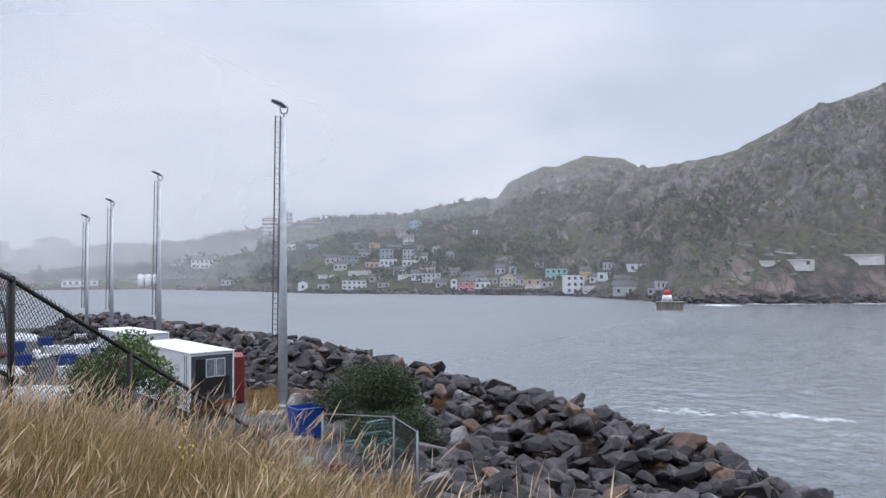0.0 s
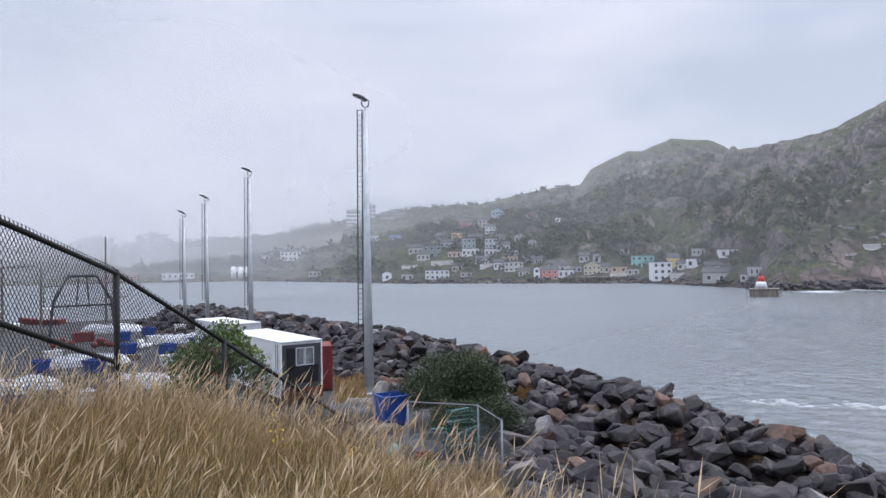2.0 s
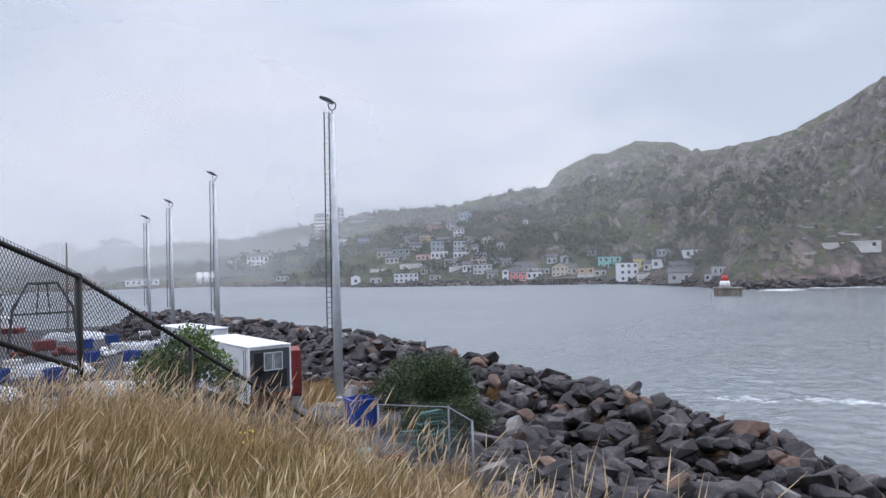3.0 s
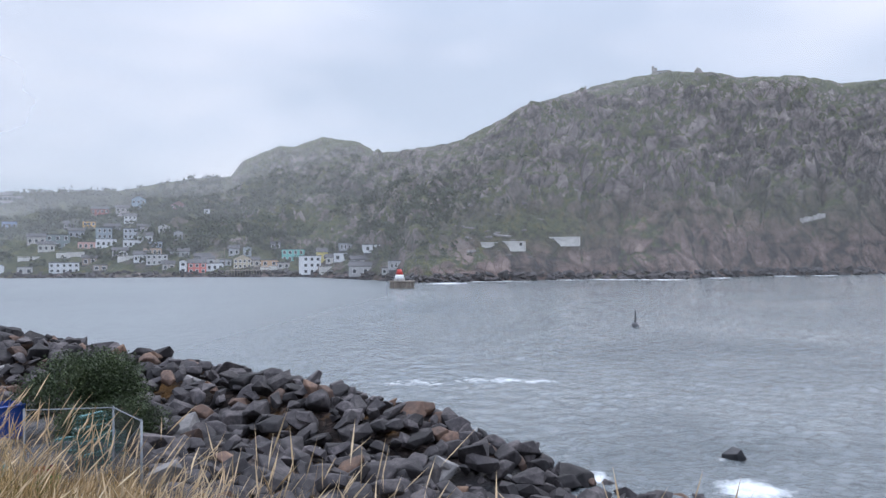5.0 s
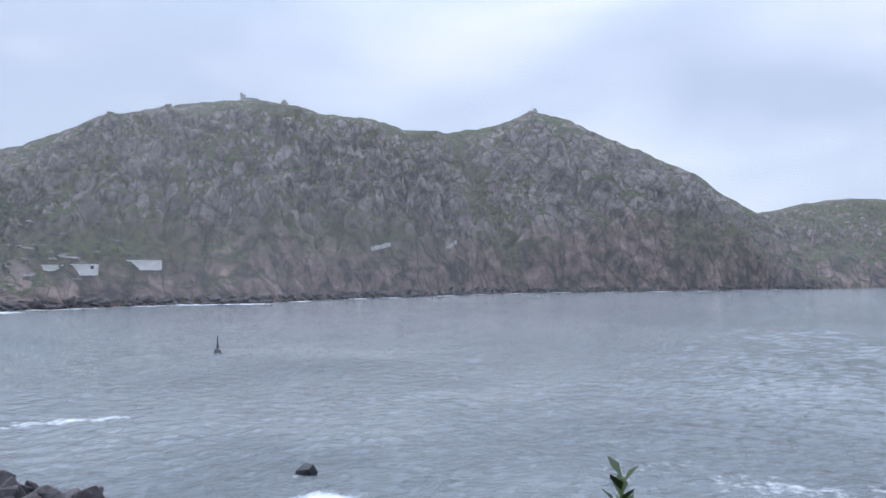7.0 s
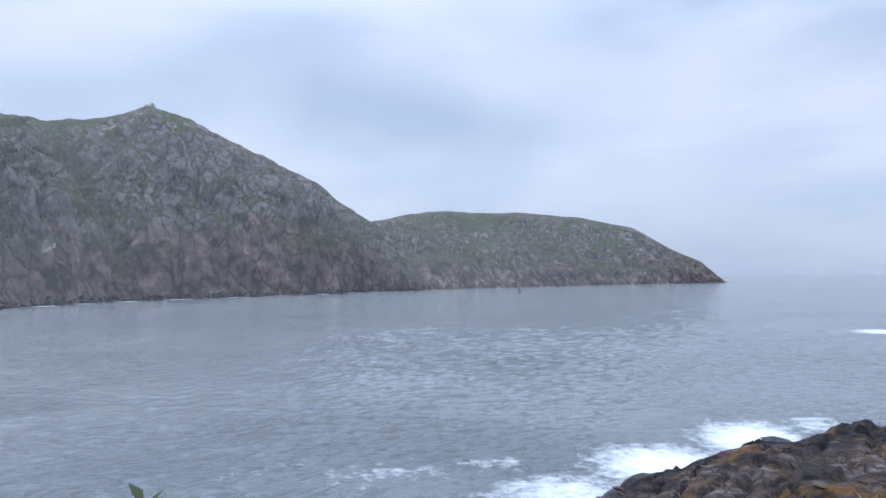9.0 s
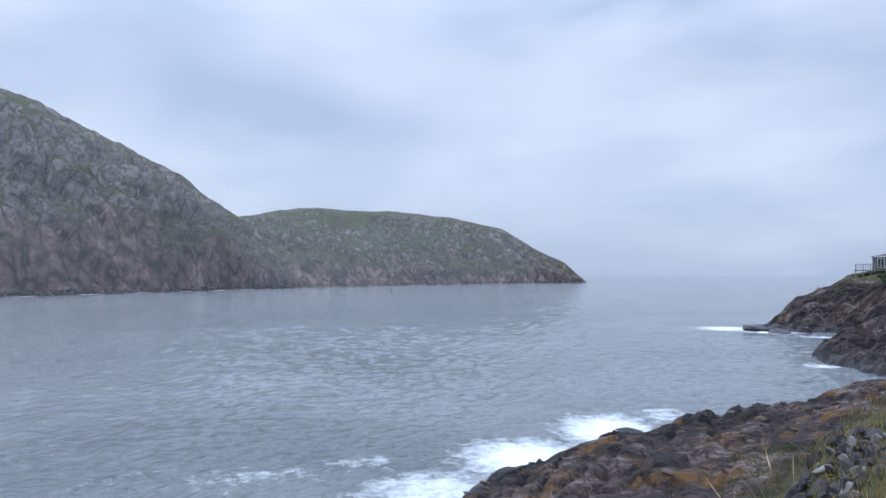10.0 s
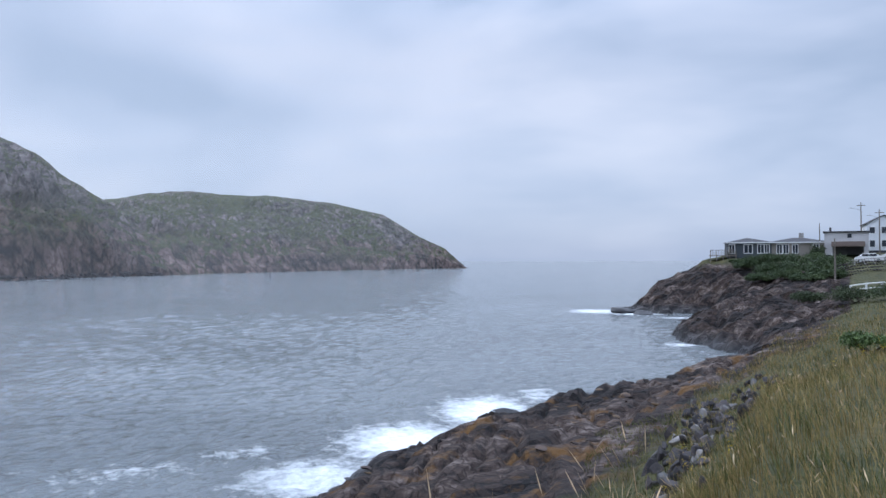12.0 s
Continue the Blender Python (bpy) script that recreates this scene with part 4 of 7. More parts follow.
light_tower(1.78, 42.4, 16.6, 0.29)
light_tower(-7.24, 72, 16.0, 0.27)
light_tower(-10.43, 84, 14.4, 0.24)
light_tower(-12.04, 89, 13.0, 0.22)


# ---- van bodies and containers ----
def van_body(m, w, d, z0, h, label, roof_mat, wall_mat, office):
    base = empty("container_van", m, label, "container", "van bodies")
    part("body", boxed(-w, 0, z0, 0, d, h, 0.03), wall_mat, base)
    part("roof", boxed(-w - 0.04, -0.05, h + 0.003, 0.04, d + 0.04, h + 0.1, 0.03), roof_mat, base)
    for x in (-w - 0.012, -0.06):
        part("corner_post", boxed(x, -0.06, z0, x + 0.072, 0.0, h - 0.002, 0.01), M_TRIM, base)
    for y in (0.35, 0.62):
        part("door_seam", boxed(-w - 0.02, y, z0 + 0.1, -w - 0.003, y + 0.04, h - 0.1), M_DARK, base)
    if office:
        wall = part("end_wall", boxed(-w + 0.09, -0.045, z0 + 0.1, -0.09, -0.004, h - 0.1), M_DARK, base, "weathered dark boarded end")
        part("upper_board", boxed(-w + 0.3, -0.07, h - 1.5, -w + 0.78, -0.048, h - 0.28), M_BLACK, wall)
        for x0, x1 in ((-w + 0.84, -w + 1.34), (-w + 1.38, -w + 1.9)):
            win = part("window", boxed(x0, -0.075, h - 1.25, x1, -0.048, h - 0.28), M_GLAZING, wall, "mottled grey window pane")
            for a, b, c, e in ((x0, h - 1.25, x1, h - 1.2), (x0, h - 0.33, x1, h - 0.28), (x0, h - 1.197, x0 + 0.04, h - 0.333), (x1 - 0.04, h - 1.197, x1, h - 0.333)):
                part("window_frame", boxed(a, -0.1, b, c, -0.078, e), M_STEEL, win)
        part("lower_board", boxed(-w + 0.4, -0.07, z0 + 0.75, -0.25, -0.048, z0 + 1.7), M_BLACK, wall)
        part("rusted_sill", boxed(-w, -0.08, z0 - 0.1, 0, -0.062, z0 + 0.5), M_RUST, base, "rusted lower skirt")
    for x in (-w + 0.2, -0.45):
        for y in (0.3, d - 0.6):
            part("support", boxed(x, y, 0, x + 0.25, y + 0.35, z0 - 0.002), M_WOOD, base)
    return base


van_body(pose(-1.34, 40.3, WHARF, 0, 0, 27), 2.4, 8.1, 0.45, 3.4, "white insulated van body with a boarded dark end", M_WHITE, M_WHITE, True)
van_body(pose(-6.2, 54.0, WHARF, 0, 0, 30), 2.4, 7.0, 0.3, 3.3, "grey van body with a white roof on the wharf", M_WHITE, M_STEEL, False)


def shipping_container(m, w, d, h, mat, label):
    base = empty("shipping_container", m, label, "container")
    bm = bmesh.new()
    box(bm, 0.05, 0.05, 0.12, w - 0.05, d - 0.05, h - 0.05)
    n = int(d / 0.28)
    for i in range(n):
        y = 0.15 + i * 0.28
        for x in (0.0, w - 0.048):
            part("rib", boxed(x, y, 0.15, x + 0.048, y + 0.14, h - 0.12), mat, base)
    for i in range(int(w / 0.28)):
        x = 0.15 + i * 0.28
        part("rib", boxed(x, 0.0, 0.15, x + 0.14, 0.048, h - 0.12), mat, base)
    part("body", bm, mat, base)
    for x in (0, w - 0.12):
        for y in (-0.02, d - 0.1):
            part("corner_post", boxed(x - 0.01, y, 0, x + 0.13, y + 0.12, h, 0.01), mat, base)
    part("top_rail", boxed(0.122, -0.02, h - 0.11, w - 0.122, 0.07, h), mat, base)
    return base


shipping_container(pose(-1.45, 43.6, WHARF, 0, 0, 3), 0.62, 3.0, 2.7, M_RED, "red corrugated steel container behind the van body")
shipping_container(place(-10.6, 52, WHARF, 20), 2.4, 6.0, 1.6, M_RUST, "rusty red low steel container on the wharf")


# ---- tubs, pallets and covers on the wharf ----
def tub(m, w, d, h, mat, label):
    base = empty("fish_tub", m, label, "tub", "plastic tubs")
    bm = bmesh.new()
    b0 = [(-0.46 * w, -0.46 * d), (0.46 * w, -0.46 * d), (0.46 * w, 0.46 * d), (-0.46 * w, 0.46 * d)]
    rings = []
    for s, z in ((0.93, 0.12), (1.06, h), (1.0, h), (0.88, 0.2)):
        rings.append([bm.verts.new((x * s, y * s, z)) for x, y in b0])
    for a, b in zip(rings, rings[1:]):
        for k in range(4):
            bm.faces.new((a[k], a[(k + 1) % 4], b[(k + 1) % 4], b[k]))
    bm.faces.new(rings[0][::-1])
    bm.faces.new(rings[-1])
    part("shell", bm, mat, base)
    bm = bmesh.new()
    for k in range(4):
        (x0, y0), (x1, y1) = b0[k], b0[(k + 1) % 4]
        tube(bm, (x0 * 1.08, y0 * 1.08, h - 0.04), (x1 * 1.08, y1 * 1.08, h - 0.04), 0.04, None, 6)
    part("rim", bm, mat, base)
    for x in (-0.3 * w, 0.3 * w):
        part("foot", boxed(x - 0.08, -0.42 * d, 0, x + 0.08, 0.42 * d, 0.12), mat, base)
    return base


tub(place(3.48, 34.0, None, 25), 1.3, 1.2, 1.45, M_BLUE, "large open bright blue plastic bulk tub")
for az, r, y, k in ((-12.6, 62, 10, 0), (-13.3, 66, 40, 0), (-11.3, 70, 5, 0), (-8.6, 64, 15, 0), (-16.2, 80, 0, 0), (-17.4, 46, 30, 0), (-18.9, 44, 12, 1), (-21.5, 60, 0, 0), (-14.6, 84, 22, 0), (-13.1, 58, 33, 1)):
    tub(place(az, r, WHARF, y), 1.2, 1.1, 0.95, (M_BLUE, M_TRIM)[k], ("blue plastic fish tub standing on the wharf", "white plastic fish tub standing on the wharf")[k])


def cover(m, w, d, h, seed, mat, label, name="tarpaulin"):
    """A lumpy covered heap, its sheet draped to the ground."""
    rnd = random.Random(seed)
    n = 16
    vs, fs = [], []
    ox = rnd.uniform(0, 50)
    for i in range(n + 1):
        for j in range(n + 1):
            u, v = i / n * 2 - 1, j / n * 2 - 1
            edge = max(0.0, 1 - max(abs(u), abs(v)) ** 6)
            z = h * edge * (0.75 + 0.45 * noise.noise(Vector((u * 2.2 + ox, v * 2.2, 1.0))) + 0.12 * noise.noise(Vector((u * 7 + ox, v * 7, 3.0))))
            vs.append((u * w / 2, v * d / 2, max(0.0, z)))
    for i in range(n):
        for j in range(n):
            a = i * (n + 1) + j
            fs.append((a, a + n + 1, a + n + 2, a + 1))
    ob = mesh_object(name, vs, fs, mat, True)
    ob.matrix_world = m
    return tagged(ob, label, "tarpaulin", "covered heaps on the wharf")


for i, (az, r, w, d, h, y) in enumerate(((-21.5, 40, 3.0, 1.8, 0.6, 10), (-15.0, 50, 5, 2.4, 0.9, -15), (-18.5, 63, 6, 2.5, 0.9, 5), (-12.0, 76, 6, 2.5, 0.9, 12), (-22.5, 52, 4, 2.5, 1.0, 30), (-17.0, 92, 7, 3, 1.0, 0))):
    cover(place(az, r, WHARF, y), w, d, h, i, M_TARP, "white plastic sheeting over stacked gear on the wharf")
cover(place(-22.2, 34, WHARF, 5), 2.6, 2.0, 0.9, 21, M_TEALROPE, "heap of green fishing net on the wharf", "net_pile")
cover(place(2.1, 32.5, None, 40), 2.6, 1.4, 0.45, 31, M_OLDWOOD, "heap of old planks and gear beside the pole", "plank_heap")
cover(place(4.6, 29, None, 10), 1.5, 1.0, 0.45, 33, M_TEALROPE, "pale teal plastic sheet over gear inside the fence", "plastic_sheet")
cover(place(-0.4, 35.5, None, 20), 3.0, 1.8, 0.9, 35, M_DARK, "dark tarpaulin over a dinghy on the wharf", "dinghy_cover")
cover(place(-16.8, 37, WHARF, 0), 1.8, 1.2, 0.9, 22, M_BLUE, "bright blue tarpaulin over gear on the wharf", "blue_tarpaulin")


def plank_pallet(m, n, label):
    base = empty("pallet_stack", m, label, "pallet", "pallets on the wharf")
    for k in range(n):
        z = k * 0.15
        for y in (-0.5, 0, 0.5):
            part("runner", boxed(-0.6, y - 0.05, z, 0.6, y + 0.05, z + 0.09), M_WOOD, base)
        for i in range(7):
            x = -0.6 + i * 0.183
            part("slat", boxed(x, -0.55, z + 0.092, x + 0.1, 0.55, z + 0.115), M_WOOD, base)
    return base


plank_pallet(place(-11.0, 57, WHARF, 12), 6, "stack of weathered grey wooden pallets")
plank_pallet(place(0.9, 37.5, None, -10), 4, "low stack of grey wooden pallets by the pole")


# ---- fishing gear frame, masts and boats behind the fence ----
def float_heap(az, r, n, mat, label, seed):
    """Round fishing floats heaped on the ground."""
    rnd = random.Random(seed)
    base = empty("float_heap", place(az, r, WHARF), label, "fishing floats", "float heaps")
    for i in range(n):
        bm = bmesh.new()
        bmesh.ops.create_uvsphere(bm, u_segments=10, v_segments=7, radius=0.26)
        layer = 0 if i < n * 0.7 else 1
        s = 0.9 if layer == 0 else 0.4
        bmesh.ops.translate(bm, verts=bm.verts, vec=(rnd.uniform(-s, s), rnd.uniform(-s, s), 0.26 + 0.36 * layer))
        part("float", bm, mat, base, smooth=True)


float_heap(-17.6, 76, 18, M_RED, "heap of round red fishing floats on the wharf", 1)
float_heap(-20.2, 78, 14, M_RED, "heap of red fishing floats beside the gantry", 2)
float_heap(-15.2, 72, 12, M_TRIM, "heap of white fishing floats on the wharf", 3)
for az, r, y in ((-16.6, 58, 15), (-13.0, 70, 40), (-21.8, 47, 10), (-19.6, 54, 25), (-15.6, 64, 0)):
    plank_pallet(place(az, r, WHARF, y), 3, "weathered wooden pallets on the wharf")
for az, r, y, k in ((-20.8, 66, 15, 1), (-16.0, 68, 30, 0), (-14.2, 74, 10, 1), (-18.2, 58, 45, 0), (-10.0, 74, 20, 0), (-12.4, 86, 5, 1), (-23.2, 44, 20, 0)):
    tub(place(az, r, WHARF, y), 1.2, 1.1, 0.95, (M_BLUE, M_TRIM)[k], ("blue plastic fish tub standing on the wharf", "white plastic fish tub standing on the wharf")[k])


def gantry(m):
    base = empty("net_gantry", m, "dark steel gantry frame for hauling gear on the wharf", "gantry")
    w, h = 3.1, 6.7
    for s in (-1, 1):
        part("leg", tubed((s * w, 0, 0), (s * w * 0.86, 0, h * 0.62), 0.13), M_DARK, base)
        part("upper_leg", tubed((s * w * 0.86, 0, h * 0.62), (s * w * 0.42, 0, h), 0.12), M_DARK, base)
        part("hanger", tubed((s * 0.35, 0, h), (s * 0.6, 0, h * 0.55), 0.07), M_DARK, base)
    part("top_beam", tubed((-w * 0.42, 0, h), (w * 0.42, 0, h), 0.14), M_DARK, base)
    part("cross_beam", tubed((-w * 0.86, 0, h * 0.55), (w * 0.86, 0, h * 0.55), 0.1), M_DARK, base)
    part("winch", boxed(-1.0, -0.6, 0, 1.0, 0.6, 1.0, 0.08), M_RED, base)
    return base


gantry(place(-18.9, 82, WHARF, 8))


def mast(az, r, h, bar):
    base = empty("mast", place(az, r, WHARF), "thin dark wooden mast on the wharf", "mast", "masts")
    part("spar", tubed((0, 0, 0), (0, 0, h), 0.16, 0.09), M_WOOD, base)
    part("boom", tubed((0, 0, h * bar), (2.6, 0, h * bar + 0.1), 0.09, 0.06), M_WOOD, base)


for row in ((-21.5, 96, 7.4, 0.72), (-16.9, 98, 7.6, 0.8), (-23.8, 90, 8.5, 0.9), (-17.4, 104, 11.5, 0.3), (-24.8, 96, 9.0, 0.5)):
    mast(*row)


def boat(m, length, mat, label):
    base = empty("fishing_boat", m, label, "boat", "boats at the wharf")
    bm = bmesh.new()
    n = 9
    rings = []
    for i in range(n):
        s = i / (n - 1)
        half = 0.17 * length * (1 - s ** 3) ** 0.8 + 0.01
        rise = 0.35 * s * s
        rings.append([bm.verts.new(p) for p in ((-half, s * length, 0.75 + rise), (-half * 0.75, s * length, 0.1 + 0.5 * rise), (0, s * length, 0.0 + 0.8 * rise * s), (half * 0.75, s * length, 0.1 + 0.5 * rise), (half, s * length, 0.75 + rise), (0, s * length, 0.68 + rise))])
    for a, b in zip(rings, rings[1:]):
        for k in range(6):
            bm.faces.new((a[k], a[(k + 1) % 6], b[(k + 1) % 6], b[k]))
    bm.faces.new(rings[0])
    bm.faces.new(rings[-1][::-1])
    part("hull", bm, mat, base)
    part("wheelhouse", boxed(-0.11 * length, 0.25 * length, 0.70, 0.11 * length, 0.5 * length, 2.3, 0.06), M_TRIM, base)
    for x in (-0.07, 0.01):
        part("window", boxed(x * length, 0.25 * length - 0.02, 1.5, (x + 0.06) * length, 0.25 * length - 0.004, 2.0), M_PANE, base)
    part("mast", tubed((0, 0.42 * length, 2.25), (0, 0.42 * length, 4.6), 0.05), M_DARK, base)
    return base


boat(place(-23.0, 104, WHARF - 0.1, 70), 7.0, M_TRIM, "small white fishing boat hauled out on the wharf")
boat(place(-20.2, 108, WHARF - 0.1, 60), 6.0, M_RED, "small red fishing boat hauled out on the wharf")
boat(place(-24.6, 70, WHARF - 0.1, 80), 6.0, M_TRIM, "small white open boat with a wheelhouse")


# ---- chain-link fences ----
def wire_panel(a, b, ha, hb, step, rad):
    """Diamond mesh between two top points, dropping by ha and hb; the wires are thin three-sided tubes."""
    a, b = Vector(a), Vector(b)
    length = (b - a).length
    vs, fs = [], []

    def spot(s, k):
        return a.lerp(b, s) - Vector((0, 0, (ha + (hb - ha) * s) * k))

    up = Vector((0, 0, 1))
    out = (b - a).cross(up).normalized() * rad

    def wire(p, q):
        d = (q - p).normalized()
        side = d.cross(out).normalized() * rad
        n = len(vs)
        for c in (p, q):
            vs.extend((c + side, c - side * 0.5 + out, c - side * 0.5 - out))
        for k in range(3):
            fs.append((n + k, n + (k + 1) % 3, n + 3 + (k + 1) % 3, n + 3 + k))

    h = max(ha, hb)
    n = int((length + h) / step)
    for i in range(n):
        u = i * step
        for sgn in (1, -1):
            s0, s1 = (u - h, u) if sgn > 0 else (u, u - h)
            k0, k1 = 1.0, -0.042
            if sgn < 0:
                k0, k1 = -0.042, 1.0
                s0, s1 = u - h, u
            t0, t1 = 0.0, 1.0
            d = s1 - s0
            t0, t1 = max(0.0, (0 - s0) / d), min(1.0, (length - s0) / d)
            if t1 > t0:
                wire(spot((s0 + d * t0) / length, k0 + (k1 - k0) * t0), spot((s0 + d * t1) / length, k0 + (k1 - k0) * t1))
    return vs, fs


def fence(points, drops, rail_r, post_r, step, wire_r, rail_mat, label, mid_rail=None):
    base = empty("chain_link_fence", pose(0, 0, 0), label, "fence")
    for i, (p, d) in enumerate(zip(points, drops)):
        part("post", tubed(p, p - Vector((0, 0, d + 0.4)), post_r, None, 10), rail_mat, base, smooth=True)
        part("post_cap", tubed(p - Vector((0, 0, 0.01)), p + Vector((0, 0, 0.06)), post_r * 1.15, post_r * 0.4, 10), rail_mat, base)
    for i in range(len(points) - 1):
        part("top_rail", tubed(points[i], points[i + 1], rail_r, None, 10), rail_mat, base, smooth=True)
        vs, fs = wire_panel(points[i], points[i + 1], drops[i], drops[i + 1], step, wire_r)
        ob = mesh_object("wire_mesh", vs, fs, M_WIRE)
        ob.parent = base
        if mid_rail and mid_rail[i]:
            a, b = mid_rail[i]
            part("mid_rail", tubed(points[i] - Vector((0, 0, a)), points[i + 1] - Vector((0, 0, b)), rail_r, None, 10), rail_mat, base, smooth=True)
    return base


F0, F1, F2, F3 = polar(-27.5, 7.2, 10.62), polar(-16.64, 11.0, 9.87), polar(-9.2, 12.65, 8.66), polar(0.6, 16.0, 6.35)
fence([F0, F1, F2, F3], [1.75, 1.7, 1.75, 1.8], 0.032, 0.042, 0.085, 0.0046, M_BLACK, "black steel chain-link fence running down the bank", [(0.9, 1.25), None, None])
G0, G1, G2 = polar(4.81, 25.8, 4.9), polar(10.4, 25.0, 4.88), polar(12.26, 22.6, 4.9)
fence([G0, G1, G2], [2.3, 2.3, 2.3], 0.02, 0.035, 0.11, 0.0036, M_GALV, "grey galvanised chain-link fence beside the boulders")
brace = part("brace", tubed(G2 - Vector((0, 0, 0.1)), G1 - Vector((0, 0, 1.7)), 0.025), M_GALV, bpy.data.objects["chain_link_fence.001"])


# ---- lobster pots inside the fence ----
def lobster_pot(m, mat):
    base = empty("lobster_pot", m, "green wire lobster pot stacked inside the fence", "lobster pot", "lobster pots")
    w, d, h = 1.1, 0.55, 0.42
    bm = bmesh.new()
    for x in np.linspace(0, w, 9):
        for a, b in (((x, 0, 0), (x, 0, h)), ((x, d, 0), (x, d, h)), ((x, 0, h), (x, d, h))):
            tube(bm, a, b, 0.012, None, 4)
    for z in np.linspace(0, h, 4):
        for y in (0, d):
            tube(bm, (0, y, z), (w, y, z), 0.012, None, 4)
        for x in (0, w):
            tube(bm, (x, 0, z), (x, d, z), 0.012, None, 4)
    part("wire_cage", bm, mat, base)
    for x in (0.02, w - 0.08):
        part("runner", boxed(x, 0, -0.04, x + 0.06, d, -0.003), M_WOOD, base)
    part("rope", tubed((0.1, 0.1, h + 0.03), (0.9, 0.4, h + 0.05), 0.03), M_TEALROPE, base)
    return base


for i, (az, r, z, y) in enumerate(((8.0, 27.5, 0.04, 10), (8.1, 27.5, 0.50, 14), (7.9, 27.6, 0.96, 8), (8.1, 27.4, 1.42, 16), (6.3, 28.5, 0.04, -20), (6.4, 28.5, 0.5, -14), (9.4, 28.2, 0.04, 30), (9.4, 28.2, 0.5, 34))):
    p = polar(az, r)
    lobster_pot(place(az, r, home_height(*polar(8, 27.5).xy) + z + 0.02, y), M_POT)
cover(place(7.2, 28.6, None, 8), 3.6, 1.8, 0.8, 41, M_DARK, "dark netting heaped behind the lobster pots", "net_heap")
tub(place(6.0, 26.9, None, 5), 0.6, 0.5, 0.5, M_RED, "small red plastic fish box inside the fence")


# ---- shrubs ----
def leaf_mass(rnd, blobs, count, size, up=0.2):
    """Leaf quads spread through overlapping lobes, thinner inside, so the outline stays broken."""
    vs, fs = [], []
    weights = [b[3] * b[4] * b[5] for b in blobs]
    for _ in range(count):
        cx, cy, cz, rx, ry, rz = rnd.choices(blobs, weights)[0]
        d = Vector((rnd.gauss(0, 1), rnd.gauss(0, 1), rnd.gauss(0, 1))).normalized() * rnd.uniform(0.55, 1.08)
        c = Vector((cx + d.x * rx, cy + d.y * ry, cz + d.z * rz))
        t = Vector((rnd.gauss(0, 1), rnd.gauss(0, 1), rnd.gauss(0, 1) + up)).normalized()
        s = Vector((rnd.gauss(0, 1), rnd.gauss(0, 1), rnd.gauss(0, 1))).cross(t).normalized()
        l = size * rnd.uniform(0.7, 1.4)
        k = len(vs)
        nrm = t.cross(s) * l * 0.15
        vs += [c, c + t * l * 0.5 + s * l * 0.3 + nrm, c + t * l, c + t * l * 0.5 - s * l * 0.3 + nrm]
        fs.append((k, k + 1, k + 2, k + 3))
    return vs, fs


def shrub(m, blobs, count, size, stems, mat, label, seed):
    rnd = random.Random(seed)
    base = empty("shrub", m, label, "shrub")
    for a, b, r in stems:
        part("stem", tubed(a, b, r, r * 0.5, 7), M_BARK, base)
    vs, fs = leaf_mass(rnd, blobs, count, size)
    crown = mesh_object("crown", vs, fs, mat)
    crown.parent = base
    return base


def round_bush(m, w, h, d, count, size, mat, label, seed):
    rnd = random.Random(seed)
    blobs = [(rnd.uniform(-0.32, 0.32) * w, rnd.uniform(-0.3, 0.3) * d, rnd.uniform(0.3, 0.66) * h, rnd.uniform(0.14, 0.24) * w, rnd.uniform(0.16, 0.26) * d, rnd.uniform(0.2, 0.33) * h) for _ in range(13)]
    stems = [((rnd.uniform(-0.15, 0.15) * w, rnd.uniform(-0.1, 0.1) * d, -0.2), (b[0], b[1], b[2]), 0.05) for b in blobs[:8]]
    return shrub(m, blobs, count, size, stems, mat, label, seed)


round_bush(place(8.7, 33.5), 6.0, 3.9, 3.6, 24000, 0.10, M_LEAF, "dense dark green shrub beside the armour boulders", 3)
round_bush(place(10.3, 30.2), 4.0, 2.1, 2.2, 11000, 0.09, M_LEAF, "dark green shrub behind the yard fence", 5)
round_bush(place(5.9, 24.0), 1.0, 1.3, 0.9, 700, 0.10, M_LEAF2, "small bright green sapling by the wire fence", 4)
round_bush(place(-26.8, 10.5), 1.0, 1.5, 0.9, 800, 0.10, M_LEAF, "dark green shrub against the wire fence", 6)
round_bush(place(-13.6, 15.0), 1.5, 1.2, 1.2, 2200, 0.07, M_LEAF, "low dark green shrub behind the wire fence", 7)
TREE = [(0.1, 0, 3.0, 0.85, 0.7, 0.45), (-0.75, 0.1, 2.75, 0.6, 0.6, 0.4), (0.85, 0, 2.75, 0.6, 0.6, 0.35), (0.3, 0.2, 3.3, 0.5, 0.5, 0.3), (1.25, 0.1, 2.35, 0.35, 0.4, 0.3), (-1.1, 0.1, 2.2, 0.5, 0.5, 0.35), (-0.3, 0, 2.3, 0.6, 0.5, 0.3)]
TREE = [(x * 0.66 + 0.05, y, z, rx * 0.7, ry * 0.8, rz) for x, y, z, rx, ry, rz in TREE]
STEMS = [((0, 0, -0.2), (0.15, 0, 1.6), 0.06), ((0.15, 0, 1.6), (0.3, 0.1, 3.1), 0.04), ((0, 0, 0.3), (-0.7, 0.1, 2.5), 0.045), ((0.1, 0, 0.9), (0.85, 0, 2.6), 0.04), ((0.5, 0, 1.7), (1.2, 0.1, 2.3), 0.03), ((0.05, 0, 1.0), (-0.3, 0.1, 2.3), 0.03)]
shrub(place(-10.0, 14.4), TREE, 4600, 0.075, STEMS, M_LEAF2, "leafy green shrub with thin bare stems on the bank", 8)


